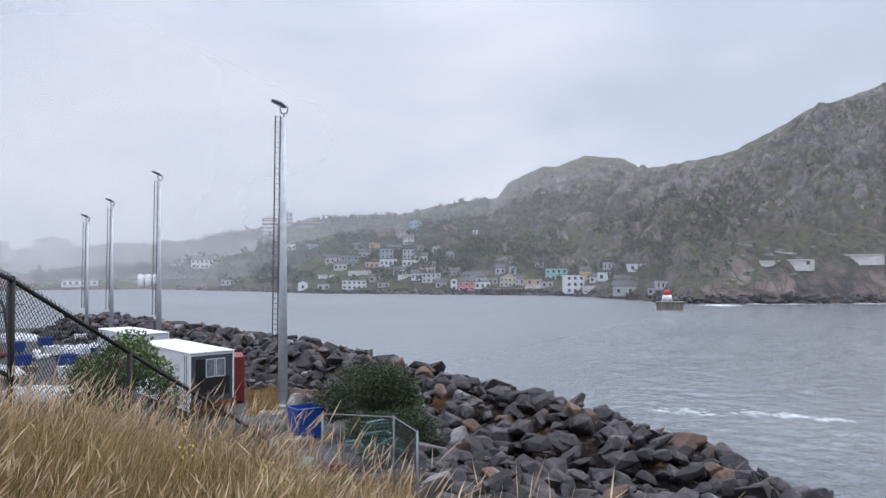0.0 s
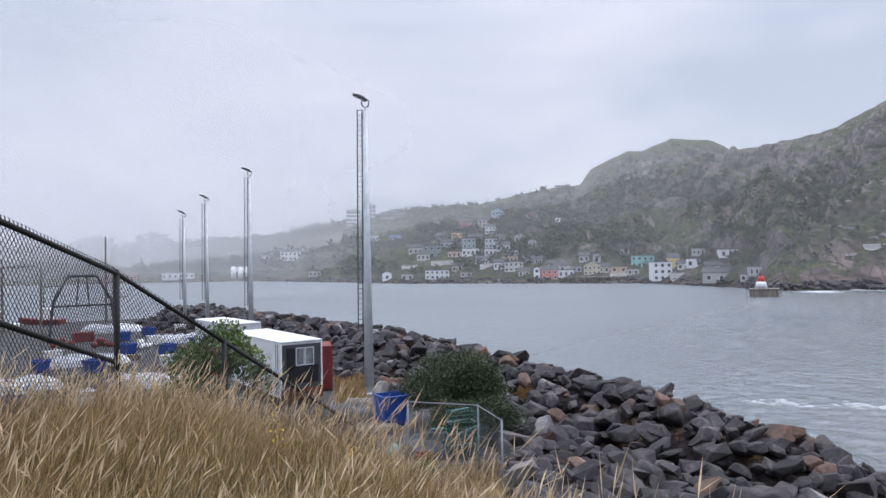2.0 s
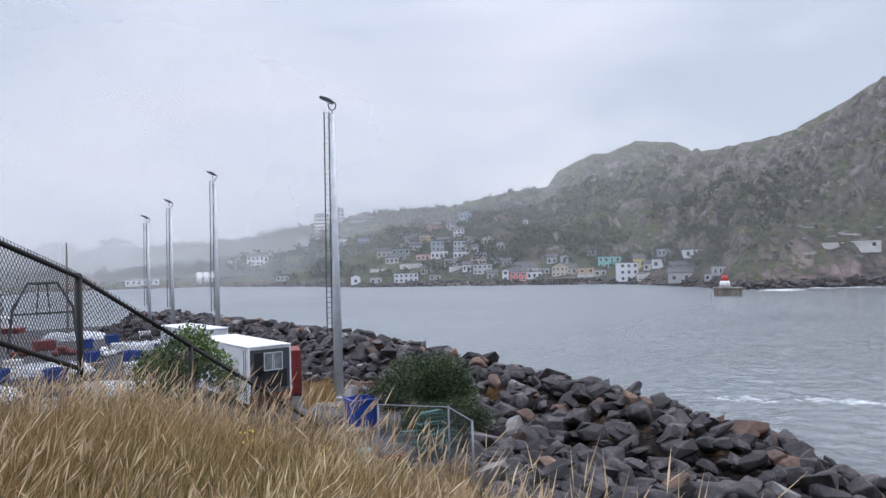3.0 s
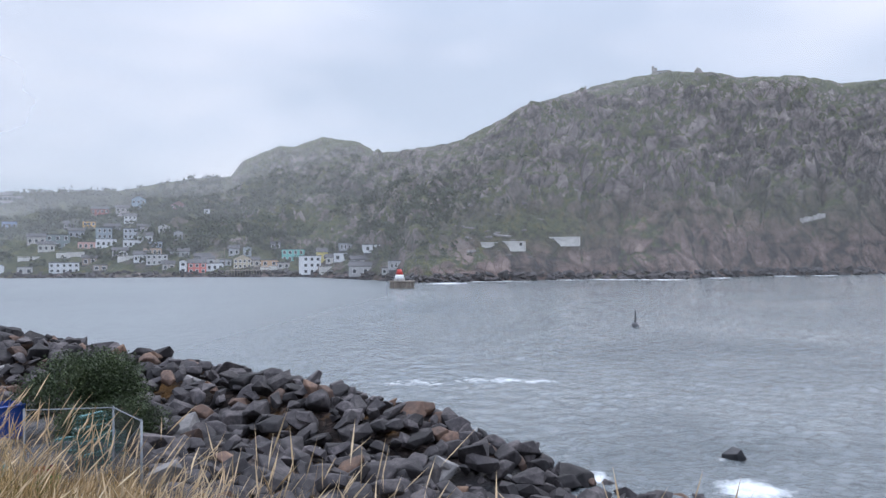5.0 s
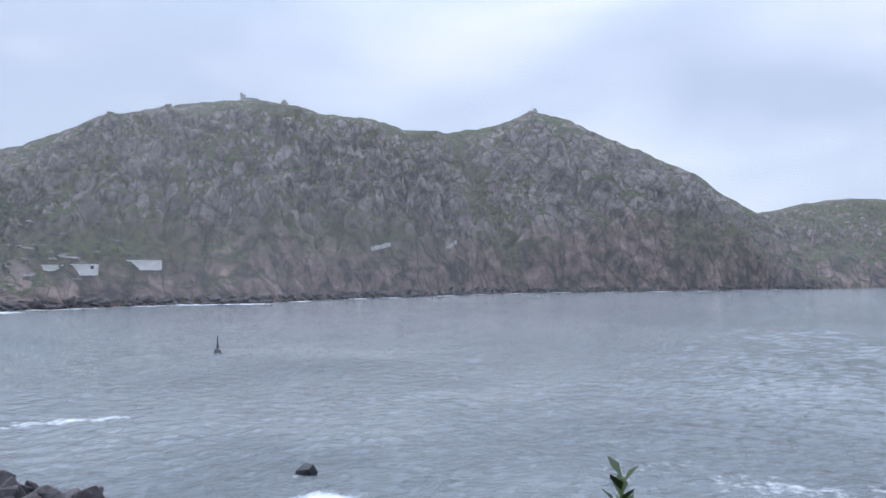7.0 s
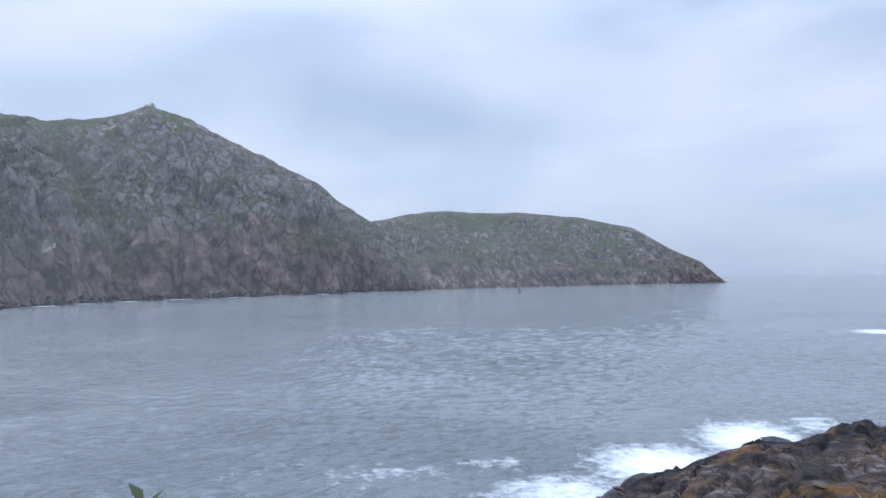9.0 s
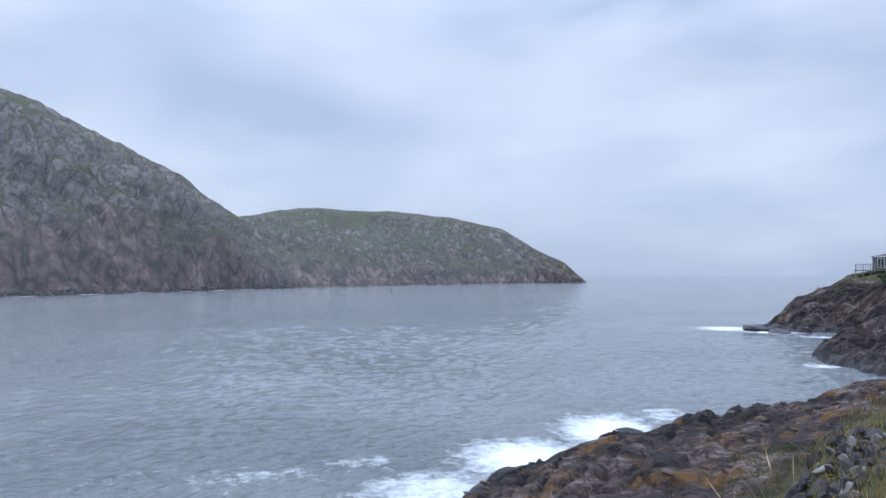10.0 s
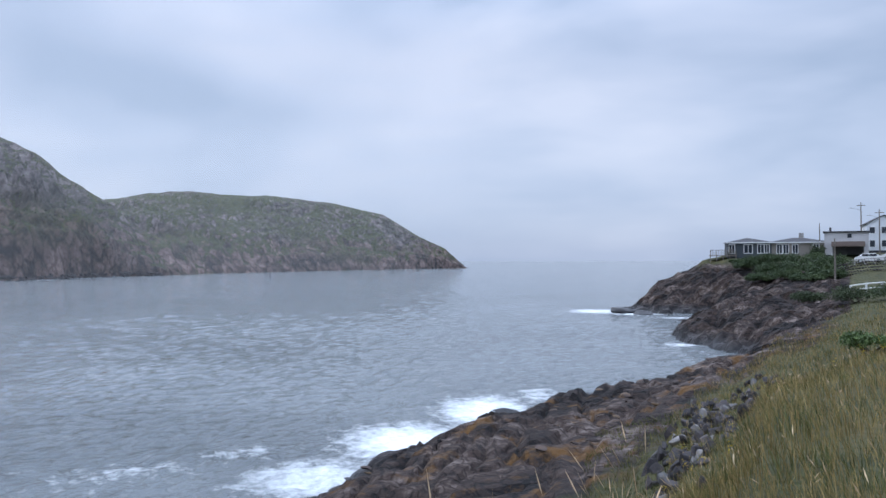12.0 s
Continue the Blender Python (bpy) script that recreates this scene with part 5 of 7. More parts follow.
# ---- village under the far hill ----
def far_spot(az, r, z):
    """Where the sight line over a far place meets the hillside: distance, height, and the change in scale."""
    slope = (z - 10) / r
    for i in range(1, 240):
        u = i / 240
        x, y, g, q = far_height(az, u, SHORE, RIDGE_R, RIDGE, 1.0)
        if g >= 10 + slope * q:
            return q, 10 + slope * q, q / r
    return r, z, 1.0


def house(az, r, z, w, h, d, colour, rows, cols, roof="flat", yaw=0.0, label="", stilts=0.0, category="house"):
    if az < 90:
        r, z, k = far_spot(az, r, z)
        w, h, d = w * k, h * k, d * k
    m = place(az, r, z, yaw)
    base = empty("house", m, label, category, "houses of the far village")
    mat = house_paint(colour)
    wall = part("wall", boxed(-w / 2, 0, 0, w / 2, d, h, 0.02), mat, base)
    if not stilts:
        part("foundation", boxed(-w / 2 + 0.05, 0.05, -2.5, w / 2 - 0.05, d - 0.05, -0.003), M_DARK, base)
    if roof == "gable":
        bm = bmesh.new()
        o, rise = 0.25, w * 0.28
        pts = [(-w / 2 - o, h), (0, h + rise), (w / 2 + o, h), (w / 2 + o, h - 0.15), (0, h + rise - 0.18), (-w / 2 - o, h - 0.15)]
        a = [bm.verts.new((x, -o, zz + 0.03)) for x, zz in pts]
        b = [bm.verts.new((x, d + o, zz + 0.03)) for x, zz in pts]
        for k in range(6):
            bm.faces.new((a[k], b[k], b[(k + 1) % 6], a[(k + 1) % 6]))
        bm.faces.new(a[::-1])
        bm.faces.new(b)
        part("roof", bm, M_ROOF, base)
        bm = bmesh.new()
        tri = [bm.verts.new(p) for p in ((-w / 2, 0.01, h), (w / 2, 0.01, h), (0, 0.01, h + rise - 0.2), (-w / 2, 0.2, h), (w / 2, 0.2, h), (0, 0.2, h + rise - 0.2))]
        bm.faces.new((tri[0], tri[1], tri[2]))
        bm.faces.new((tri[5], tri[4], tri[3]))
        part("gable", bm, mat, base)
    elif roof == "side":
        bm = bmesh.new()
        o, rise = 0.3, min(1.6, d * 0.25)
        pts = [(-o, h), (d / 2, h + rise), (d + o, h), (d + o, h - 0.15), (d / 2, h + rise - 0.18), (-o, h - 0.15)]
        a = [bm.verts.new((-w / 2 - o, y, zz + 0.03)) for y, zz in pts]
        b = [bm.verts.new((w / 2 + o, y, zz + 0.03)) for y, zz in pts]
        for k in range(6):
            bm.faces.new((a[k], a[(k + 1) % 6], b[(k + 1) % 6], b[k]))
        bm.faces.new(a)
        bm.faces.new(b[::-1])
        part("roof", bm, M_ROOF, base)
    else:
        part("roof", boxed(-w / 2 - 0.2, -0.2, h + 0.003, w / 2 + 0.2, d + 0.2, h + 0.25, 0.03), M_ROOF, base)
    ww, wh = min(1.1, w / cols * 0.44), min(1.3, h / rows * 0.46)
    for i in range(rows):
        for j in range(cols):
            x, zz = -w / 2 + (j + 0.5) * w / cols, (i + 0.52) * h / rows
            win = part("window", boxed(x - ww / 2, -0.06, zz - wh / 2, x + ww / 2, -0.004, zz + wh / 2), M_PANE, wall)
            t = 0.12
            bm = bmesh.new()
            box(bm, x - ww / 2 - t, -0.1, zz + wh / 2, x + ww / 2 + t, -0.01, zz + wh / 2 + t)
            box(bm, x - ww / 2 - t, -0.1, zz - wh / 2 - t, x + ww / 2 + t, -0.01, zz - wh / 2)
            box(bm, x - ww / 2 - t, -0.1, zz - wh / 2 + 0.002, x - ww / 2, -0.01, zz + wh / 2 - 0.002)
            box(bm, x + ww / 2, -0.1, zz - wh / 2 + 0.002, x + ww / 2 + t, -0.01, zz + wh / 2 - 0.002)
            part("frame", bm, M_TRIM, win)
    if stilts:
        for x in np.linspace(-w / 2 + 0.2, w / 2 - 0.2, 4):
            part("stilt", tubed((x, 0.3, -stilts), (x, 0.3, -0.002), 0.12), M_WOOD, base)
    return base


WHITE, CREAM, GREY, DKGREY = (0.72, 0.74, 0.76), (0.62, 0.55, 0.38), (0.34, 0.36, 0.38), (0.14, 0.15, 0.16)
house(24.78, 261, 0.9, 6.6, 6.6, 7, WHITE, 3, 3, "flat", 12, "three-storey white house with dark windows by the water")
house(23.32, 279, 5.3, 8.4, 4.6, 7, (0.16, 0.50, 0.45), 2, 4, "flat", -6, "bright teal house with white window frames")
house(25.6, 266, 5.0, 4.0, 4.0, 6, (0.66, 0.56, 0.20), 1, 2, "side", 4, "small yellow house with a dark roof")
house(27.1, 259, 5.3, 5.6, 3.2, 6, WHITE, 1, 2, "flat", 0, "white house on wooden stilts over the shore", 3.5)
house(27.55, 266, 9.3, 5.6, 2.8, 5, GREY, 1, 4, "flat", 8, "grey house with a row of windows")
house(29.66, 246, 8.7, 6.6, 2.7, 6, WHITE, 1, 3, "flat", 10, "low white house on a green rise")
house(28.53, 238, 0.9, 7.4, 3.4, 6, (0.40, 0.40, 0.40), 1, 2, "side", -4, "pale grey boathouse with a dark roof", 0, "boathouse")
house(28.7, 247, 4.3, 7.6, 2.2, 5, DKGREY, 1, 3, "side", 6, "dark weathered timber house above a boathouse")
house(30.7, 224, 1.8, 3.6, 2.2, 4, (0.45, 0.45, 0.44), 1, 2, "flat", 0, "small pale grey shed on the rocks", 0, "shed")
house(31.4, 229, 3.2, 4.2, 2.9, 4, (0.35, 0.36, 0.37), 1, 3, "flat", 8, "small grey house above a shed on the rocks")
house(19.52, 276, 2.9, 6.4, 3.6, 6, (0.48, 0.42, 0.31), 2, 4, "gable", 0, "tan gabled house by the water")
house(19.88, 285, 7.0, 3.1, 3.6, 4, (0.36, 0.40, 0.42), 1, 1, "gable", 0, "narrow grey tower house among trees")
house(21.55, 276, 3.5, 6.3, 2.4, 4, (0.55, 0.36, 0.22), 1, 2, "flat", 0, "low orange-brown shed by the road", 0, "shed")
house(22.0, 292, 9.5, 4.0, 3.5, 4, DKGREY, 1, 2, "flat", 0, "dark grey house among trees on the slope")
house(16.22, 277, 1.2, 6.3, 3.9, 6, (0.62, 0.17, 0.14), 2, 3, "side", 0, "red house beside the water")
house(15.22, 279, 1.3, 2.5, 4.4, 4, WHITE, 2, 1, "gable", 0, "narrow white gabled shed by the water", 0, "shed")
house(17.5, 277, 1.8, 6.0, 3.1, 5, WHITE, 1, 3, "flat", 4, "low white house with dark windows by the water")
house(18.3, 282, 3.4, 4.0, 2.8, 5, GREY, 1, 2, "flat", 4, "low grey house behind white ones")
house(16.6, 288, 4.5, 6.0, 3.0, 5, DKGREY, 1, 3, "side", 0, "dark roofed grey house on the slope")
house(13.40, 287, 4.3, 7.5, 3.9, 6, (0.50, 0.50, 0.49), 2, 4, "flat", 0, "pale grey two-storey house on the slope")
house(13.1, 298, 7.6, 6.5, 3.0, 6, (0.52, 0.38, 0.28), 1, 4, "flat", 0, "light brown house above a grey one")
house(14.9, 296, 7.0, 8.0, 2.4, 5, (0.40, 0.42, 0.42), 1, 5, "side", 0, "long grey bungalow on the slope")
house(10.0, 314, 10.7, 7.6, 3.6, 6, WHITE, 1, 4, "flat", 0, "long white house on the slope")
house(11.8, 314, 10.5, 7.6, 3.4, 6, WHITE, 1, 4, "flat", -5, "white house with a row of dark windows")
house(13.3, 318, 10.3, 5.4, 3.0, 6, (0.30, 0.36, 0.44), 1, 3, "flat", 0, "blue-grey house beside a white one")
house(9.9, 344, 14.5, 6.0, 5.2, 6, (0.28, 0.34, 0.38), 2, 3, "flat", 6, "blue-grey house with white window frames")
house(11.6, 345, 14.6, 5.6, 4.8, 6, (0.42, 0.46, 0.50), 2, 3, "flat", -4, "pale blue-grey house with white frames")
house(8.86, 329, 10.0, 8.0, 3.3, 6, (0.58, 0.34, 0.30), 1, 4, "flat", 0, "salmon pink house on the slope")
house(6.91, 344, 10.5, 9.3, 6.0, 7, (0.20, 0.25, 0.26), 2, 3, "flat", 0, "dark grey-green house with white windows")
house(7.3, 296, 1.5, 9.9, 3.8, 6, (0.62, 0.64, 0.66), 2, 5, "flat", 0, "white terraced house by the water")
house(8.9, 386, 19.0, 5.6, 4.8, 6, (0.64, 0.38, 0.10), 2, 3, "flat", 0, "orange house high on the slope")
house(7.7, 390, 20.2, 6.0, 2.6, 6, DKGREY, 1, 3, "side", 0, "dark roofed house beside an orange one")
house(9.6, 441, 27.6, 9.0, 5.2, 7, (0.34, 0.12, 0.11), 2, 4, "side", 0, "red-brown house high on the slope")
house(11.1, 446, 29.0, 7.5, 5.0, 7, (0.48, 0.44, 0.44), 2, 3, "side", 0, "grey house beside a red-brown one")
house(12.17, 464, 33.8, 7.8, 6.4, 7, (0.34, 0.44, 0.52), 2, 3, "gable", 0, "light blue gabled house on the hill")
house(14.92, 435, 33.0, 8.5, 2.6, 6, (0.22, 0.13, 0.12), 1, 4, "gable", 0, "dark red gabled house on the hill")
house(16.93, 416, 30.0, 2.9, 2.3, 3, WHITE, 1, 1, "flat", 0, "small white hut on the hillside", 0, "hut")
house(14.9, 318, 14.0, 3.6, 3.2, 4, (0.45, 0.46, 0.47), 1, 2, "gable", 0, "grey house among trees")
house(-0.12, 531, 24.0, 20, 5.5, 8, (0.40, 0.41, 0.42), 1, 8, "flat", 0, "long pale institutional building on the hill", 0, "building")
house(2.3, 447, 21.0, 7, 4.2, 6, WHITE, 1, 3, "flat", 0, "white house on the misty slope")
house(4.0, 447, 21.0, 7, 4.4, 6, (0.24, 0.32, 0.48), 1, 3, "flat", 0, "blue house on the misty slope")
house(-4.21, 438, 10.4, 12, 5.5, 8, WHITE, 2, 5, "side", 0, "white buildings in mist above the harbour", 0, "building")
house(-6.3, 440, 9.5, 8, 4, 8, (0.5, 0.5, 0.5), 1, 3, "side", 0, "pale building in mist above the harbour", 0, "building")
house(3.3, 303, 1.0, 4.0, 3.2, 4, WHITE, 1, 1, "gable", 0, "small white boat shed at the water", 0, "shed")
house(4.9, 301, 1.0, 5.0, 2.8, 4, (0.4, 0.4, 0.38), 1, 2, "flat", 0, "small grey boat shed at the water", 0, "shed")
house(-2.2, 398, 1.3, 9.0, 3.2, 5, (0.42, 0.42, 0.42), 1, 4, "flat", 0, "low grey harbour shed in mist", 0, "shed")
house(-12.5, 398, 1.4, 16.0, 4.0, 8, (0.62, 0.62, 0.62), 1, 6, "flat", 0, "long low white harbour shed in mist", 0, "shed")
house(-16.6, 402, 1.4, 18.0, 4.6, 8, (0.40, 0.22, 0.2), 1, 6, "flat", 0, "long low red-brown harbour shed in mist", 0, "shed")


for az, r, z, w, h, c, rows, cols, roof, label in (
        (12.6, 330, 12.8, 6.0, 3.2, WHITE, 1, 3, "side", "white bungalow on the crowded slope"),
        (8.1, 360, 15.0, 6.5, 3.6, (0.30, 0.33, 0.36), 1, 3, "side", "slate grey bungalow on the slope"),
        (13.9, 345, 17.0, 5.0, 3.4, (0.45, 0.45, 0.43), 1, 2, "gable", "grey gabled house among trees"),
        (5.6, 352, 12.0, 7.0, 3.8, (0.42, 0.40, 0.38), 1, 3, "side", "brown-grey house on the slope"),
        (11.6, 400, 23.5, 6.0, 4.0, WHITE, 2, 3, "side", "white house high on the slope"),
        (10.4, 372, 18.5, 7.0, 2.6, DKGREY, 1, 4, "side", "dark roofed row house on the slope"),
        (12.3, 292, 5.2, 5.0, 3.0, WHITE, 1, 3, "side", "white bungalow near the shore"),
        (9.6, 296, 2.0, 5.0, 2.4, (0.30, 0.26, 0.22), 1, 2, "flat", "low brown shed near the shore"),
        (18.9, 292, 7.5, 4.0, 2.8, (0.40, 0.42, 0.44), 1, 2, "side", "grey bungalow under the cliff"),
        (20.7, 278, 3.6, 3.0, 1.8, WHITE, 1, 1, "flat", "small white shed by the road")):
    house(az, r, z, w, h, 6, c, rows, cols, roof, 0, label)


def retaining_wall(az, r, z, w, h):
    r, z, k = far_spot(az, r, z)
    base = empty("retaining_wall", place(az, r - 0.8, z), "long pale retaining wall stepped into the village slope", "wall", "village retaining walls")
    n = max(2, int(w / 3))
    for i in range(n):
        part("panel", boxed(-w / 2 + i * w / n, 0, -1.5, -w / 2 + (i + 1) * w / n - 0.03, 1.2, h + 0.15 * (i % 3), 0.03), M_PALECONC, base)
    part("coping", boxed(-w / 2 - 0.1, -0.1, h + 0.303, w / 2 + 0.1, 1.3, h + 0.45, 0.02), M_CONC, base)


retaining_wall(8.0, 320, 7.6, 13, 1.3)
retaining_wall(5.2, 318, 6.0, 8, 1.2)
retaining_wall(11.6, 300, 6.5, 9, 1.0)
retaining_wall(17.6, 290, 5.0, 8, 1.0)
retaining_wall(21.8, 276, 2.2, 9, 1.3)
retaining_wall(26.0, 258, 2.0, 6, 1.6)
for az, r, z, w, h, c, rows, cols, roof, label in (
        (10.9, 303, 6.8, 5.5, 3.0, (0.55, 0.55, 0.53), 1, 3, "side", "pale grey house on the lower slope"),
        (8.9, 305, 4.2, 5.0, 2.8, (0.30, 0.24, 0.20), 1, 2, "side", "brown timber house above the shore"),
        (6.2, 330, 9.2, 6.0, 3.2, (0.50, 0.49, 0.46), 1, 3, "side", "cream house beside a dark one"),
        (12.5, 352, 17.2, 5.5, 3.4, (0.32, 0.30, 0.30), 1, 3, "side", "dark house among the upper rows"),
        (14.2, 282, 2.2, 4.5, 2.6, (0.36, 0.33, 0.30), 1, 2, "side", "weathered brown shed at the water"),
        (17.0, 280, 3.8, 4.5, 2.8, (0.60, 0.60, 0.60), 1, 2, "side", "small white house behind the red one"),
        (20.4, 280, 3.4, 4.0, 2.6, (0.44, 0.40, 0.34), 1, 2, "side", "small tan house by the road"),
        (22.6, 274, 2.6, 4.5, 2.4, (0.40, 0.38, 0.36), 1, 2, "flat", "low grey store below the teal house"),
        (26.3, 262, 4.6, 4.0, 2.4, (0.52, 0.50, 0.46), 1, 2, "side", "pale shed between the white houses")):
    house(az, r, z, w, h, 5, c, rows, cols, roof, 0, label)


def tower_block(az, r, z, w, h, d, rows, cols, colour, label):
    base = empty("tower_block", place(az, r, z), label, "building", "tower blocks in mist")
    wall = part("wall", boxed(-w / 2, 0, -6, w / 2, d, h), house_paint(colour), base)
    part("roof", boxed(-w / 2 - 0.2, -0.2, h + 0.003, w / 2 + 0.2, d + 0.2, h + 0.6), M_ROOF, base)
    part("plant_room", boxed(-w * 0.2, d * 0.3, h + 0.603, w * 0.15, d * 0.7, h + 2.6), house_paint(colour), base)
    for i in range(rows):
        for j in range(cols):
            x, zz = -w / 2 + (j + 0.5) * w / cols, (i + 0.5) * h / rows
            part("window", boxed(x - w / cols * 0.33, -0.08, zz - h / rows * 0.25, x + w / cols * 0.33, -0.004, zz + h / rows * 0.25), M_PANE, wall)


tower_block(-14.22, 560, 10, 22, 21, 12, 6, 7, (0.34, 0.34, 0.37), "broad grey tower block standing in mist")
tower_block(-18.0, 575, 10, 24, 19, 12, 6, 7, (0.36, 0.36, 0.38), "long grey tower block standing in mist")
tower_block(0.75, 640, 41, 13, 13, 8, 4, 6, (0.62, 0.62, 0.64), "pale apartment block on the misty ridge")
tower_block(2.1, 645, 42, 9, 17, 8, 5, 3, (0.55, 0.55, 0.58), "taller pale apartment block on the misty ridge")
tower_block(3.9, 590, 40, 22, 8.5, 10, 2, 8, (0.22, 0.22, 0.23), "long dark flat-roofed building on the ridge")


def tank(az, r):
    base = empty("storage_tank", place(az, r, 1.0), "white cylindrical storage tank by the harbour", "tank", "storage tanks")
    part("shell", tubed((0, 0, 0), (0, 0, 6.2), 1.5, None, 18), M_TRIM, base, smooth=True)
    part("cap", tubed((0, 0, 6.203), (0, 0, 6.7), 1.5, 0.4, 18), M_TRIM, base)


for az in (-8.5, -8.0, -7.5):
    tank(az, 403)


def utility_pole(m, h, lamp=False, label="wooden utility pole with a crossarm", arm=True):
    base = empty("utility_pole", m, label, "utility pole", "utility poles")
    part("pole", tubed((0, 0, -0.6), (0, 0, h), 0.14, 0.09, 8), M_WOOD, base)
    if not arm:
        return base
    part("crossarm", boxed(-0.8, -0.06, h - 0.7, 0.8, 0.06, h - 0.55), M_WOOD, base)
    if lamp:
        part("lamp_arm", tubed((0, 0, h - 1.6), (-1.6, -0.4, h - 1.1), 0.04), M_STEEL, base)
        part("lamp_head", boxed(-2.2, -0.55, h - 1.16, -1.5, -0.25, h - 1.02, 0.04), M_STEEL, base)
    else:
        for x in (-0.7, 0.0, 0.7):
            part("insulator", tubed((x, 0, h - 0.548), (x, 0, h - 0.4), 0.04), M_DARK, base)
    return base


for az, r, z, h in ((23.9, 272, 4, 9), (29.4, 250, 8, 9), (26.6, 262, 5, 8), (18.2, 280, 3, 8), (31.9, 240, 9, 5)):
    utility_pole(place(az, r, z), h)


# ---- wharf trestle, bunkers, summit building ----
def trestle(az0, az1, r, top, n):
    base = empty("timber_wharf", pose(0, 0, 0), "grey timber trestle wharf below the village", "wharf")
    a, b = polar(az0, r, top), polar(az1, r, top)
    d = (b - a)
    for i in range(n + 1):
        p = a + d * i / n
        part("pile", tubed(p - Vector((0, 0, top + 1)), p - Vector((0, 0, 0.15)), 0.14, None, 6), M_WOOD, base)
    m = Matrix.Translation(a) @ Matrix.Rotation(math.atan2(d.y, d.x), 4, "Z")
    part("deck", boxed(0, -0.3, -0.148, d.length, 4.0, 0.1, 0, m), M_WOOD, base)
    part("rail", boxed(0, -0.25, 0.9, d.length, -0.15, 1.0, 0, m), M_WOOD, base)
    for i in range(n // 2 + 1):
        p = a + d * i / (n // 2)
        part("rail_post", tubed(p + Vector((0, 0, 0.103)), p + Vector((0, 0, 0.898)), 0.05, None, 6), M_WOOD, base)


trestle(18.3, 21.6, 271, 2.4, 16)


def bunker(az, r, z, w, h, yaw, gaps):
    r, z, k = far_spot(az, r, z)
    w, h = w * k, h * k
    base = empty("gun_bunker", place(az, r - 1.4, z, yaw), "pale weathered concrete gun emplacement on the rocky slope", "bunker", "gun emplacements")
    part("front_wall", boxed(-w / 2, 0, -1.6, w / 2, 0.6, h, 0.05), M_PALECONC, base)
    part("slab", boxed(-w / 2 - 0.3, -0.3, h + 0.003, w / 2 + 0.3, 4, h + 0.22, 0.04), M_PALECONC, base)
    for s in (-1, 1):
        part("side_wall", boxed(s * w / 2 - 0.3, 0.603, -1.5, s * w / 2 + 0.3, 4, h, 0.05), M_PALECONC, base)
    for x in gaps:
        part("opening", boxed(x * w - 0.45, -0.03, 0.2, x * w + 0.45, -0.003, h * 0.8), M_BLACK, base)


bunker(38.84, 230.4, 10.6, 4.9, 1.2, 6, ())
bunker(40.59, 231.9, 10.6, 8.2, 1.45, -4, (-0.32, 0.36))
bunker(44.69, 240.7, 12.2, 9.2, 1.3, -8, (-0.4,))


def outcrops():
    """Pale bare ledges and blocks about the emplacements, each a bevelled irregular hull."""
    rnd = random.Random(12)
    base = empty("rock_outcrop", pose(0, 0, 0), "pale grey bedrock ledges among rough grass", "rock")
    meshes = [boulder_mesh(90 + i, M_BOULDER_PALE) for i in range(5)]
    for i in range(70):
        az = rnd.choice((rnd.uniform(33.5, 46), rnd.uniform(36, 42)))
        u = rnd.uniform(0.02, 0.16)
        x, y, z, r = far_height(az, u, SHORE, RIDGE_R, RIDGE, 1.0)
        ob = new("ledge", rnd.choice(meshes))
        s = rnd.uniform(0.5, 1.4)
        ob.matrix_world = Matrix.LocRotScale((x, y, z - 0.3 * s), Euler((rnd.uniform(-0.2, 0.2), rnd.uniform(-0.2, 0.2), -radians(az) + rnd.uniform(-0.4, 0.4))), (s * rnd.uniform(1.2, 2.4), s, s * rnd.uniform(0.4, 0.7)))
        ob.parent = base


outcrops()


def summit_building(m):
    base = empty("summit_tower", m, "small grey stone tower and hall on the hilltop", "tower")
    part("tower", boxed(-7.0, 0, -3, -3.6, 4, 5.4, 0.1), M_CONC, base)
    part("parapet", boxed(-7.3, -0.3, 5.403, -3.3, 4.3, 6.0, 0.05), M_CONC, base)
    part("turret", tubed((-6.4, 0.6, 6.003), (-6.4, 0.6, 7.4), 0.8, None, 8), M_CONC, base)
    part("hall", boxed(-3.597, 0.2, -3, 6, 6, 3.2, 0.1), M_CONC, base)
    part("hall_roof", boxed(-3.7, 0.0, 3.203, 6.2, 6.2, 3.7, 0.05), M_ROOF, base)
    for x in (-1.8, 0.6, 3.0):
        part("window", boxed(x, 0.17, 0.8, x + 0.8, 0.197, 2.2), M_PANE, base)


summit_building(place(52.17, 552, 137.0))


def lookout(m):
    base = empty("summit_lookout", m, "low stone lookout wall on the misty summit", "lookout")
    part("wall", boxed(-4, 0, -2, 4, 1.0, 2.2, 0.1), M_CONC, base)
    part("mast", tubed((-1, 0.5, 2.203), (-1, 0.5, 6.0), 0.15), M_STEEL, base)
    part("hut", boxed(0.5, 0.1, 2.203, 3, 0.9, 4.0, 0.05), M_CONC, base)


lookout(place(74.5, 590, 141.5))


def wall_ruin(az, r, z, w, slope):
    r, z, k = far_spot(az, r, z)
    base = empty("stone_wall", place(az, r - 0.5, z), "pale broken stone retaining wall on the hillside", "wall", "hillside walls")
    n = int(w / 1.4)
    for i in range(n):
        x = i * 1.4
        part("block", boxed(x, 0, -1 + x * slope, x + 1.36, 0.9, 0.9 + x * slope + 0.25 * math.sin(i * 2.1), 0.08), M_CONC, base)


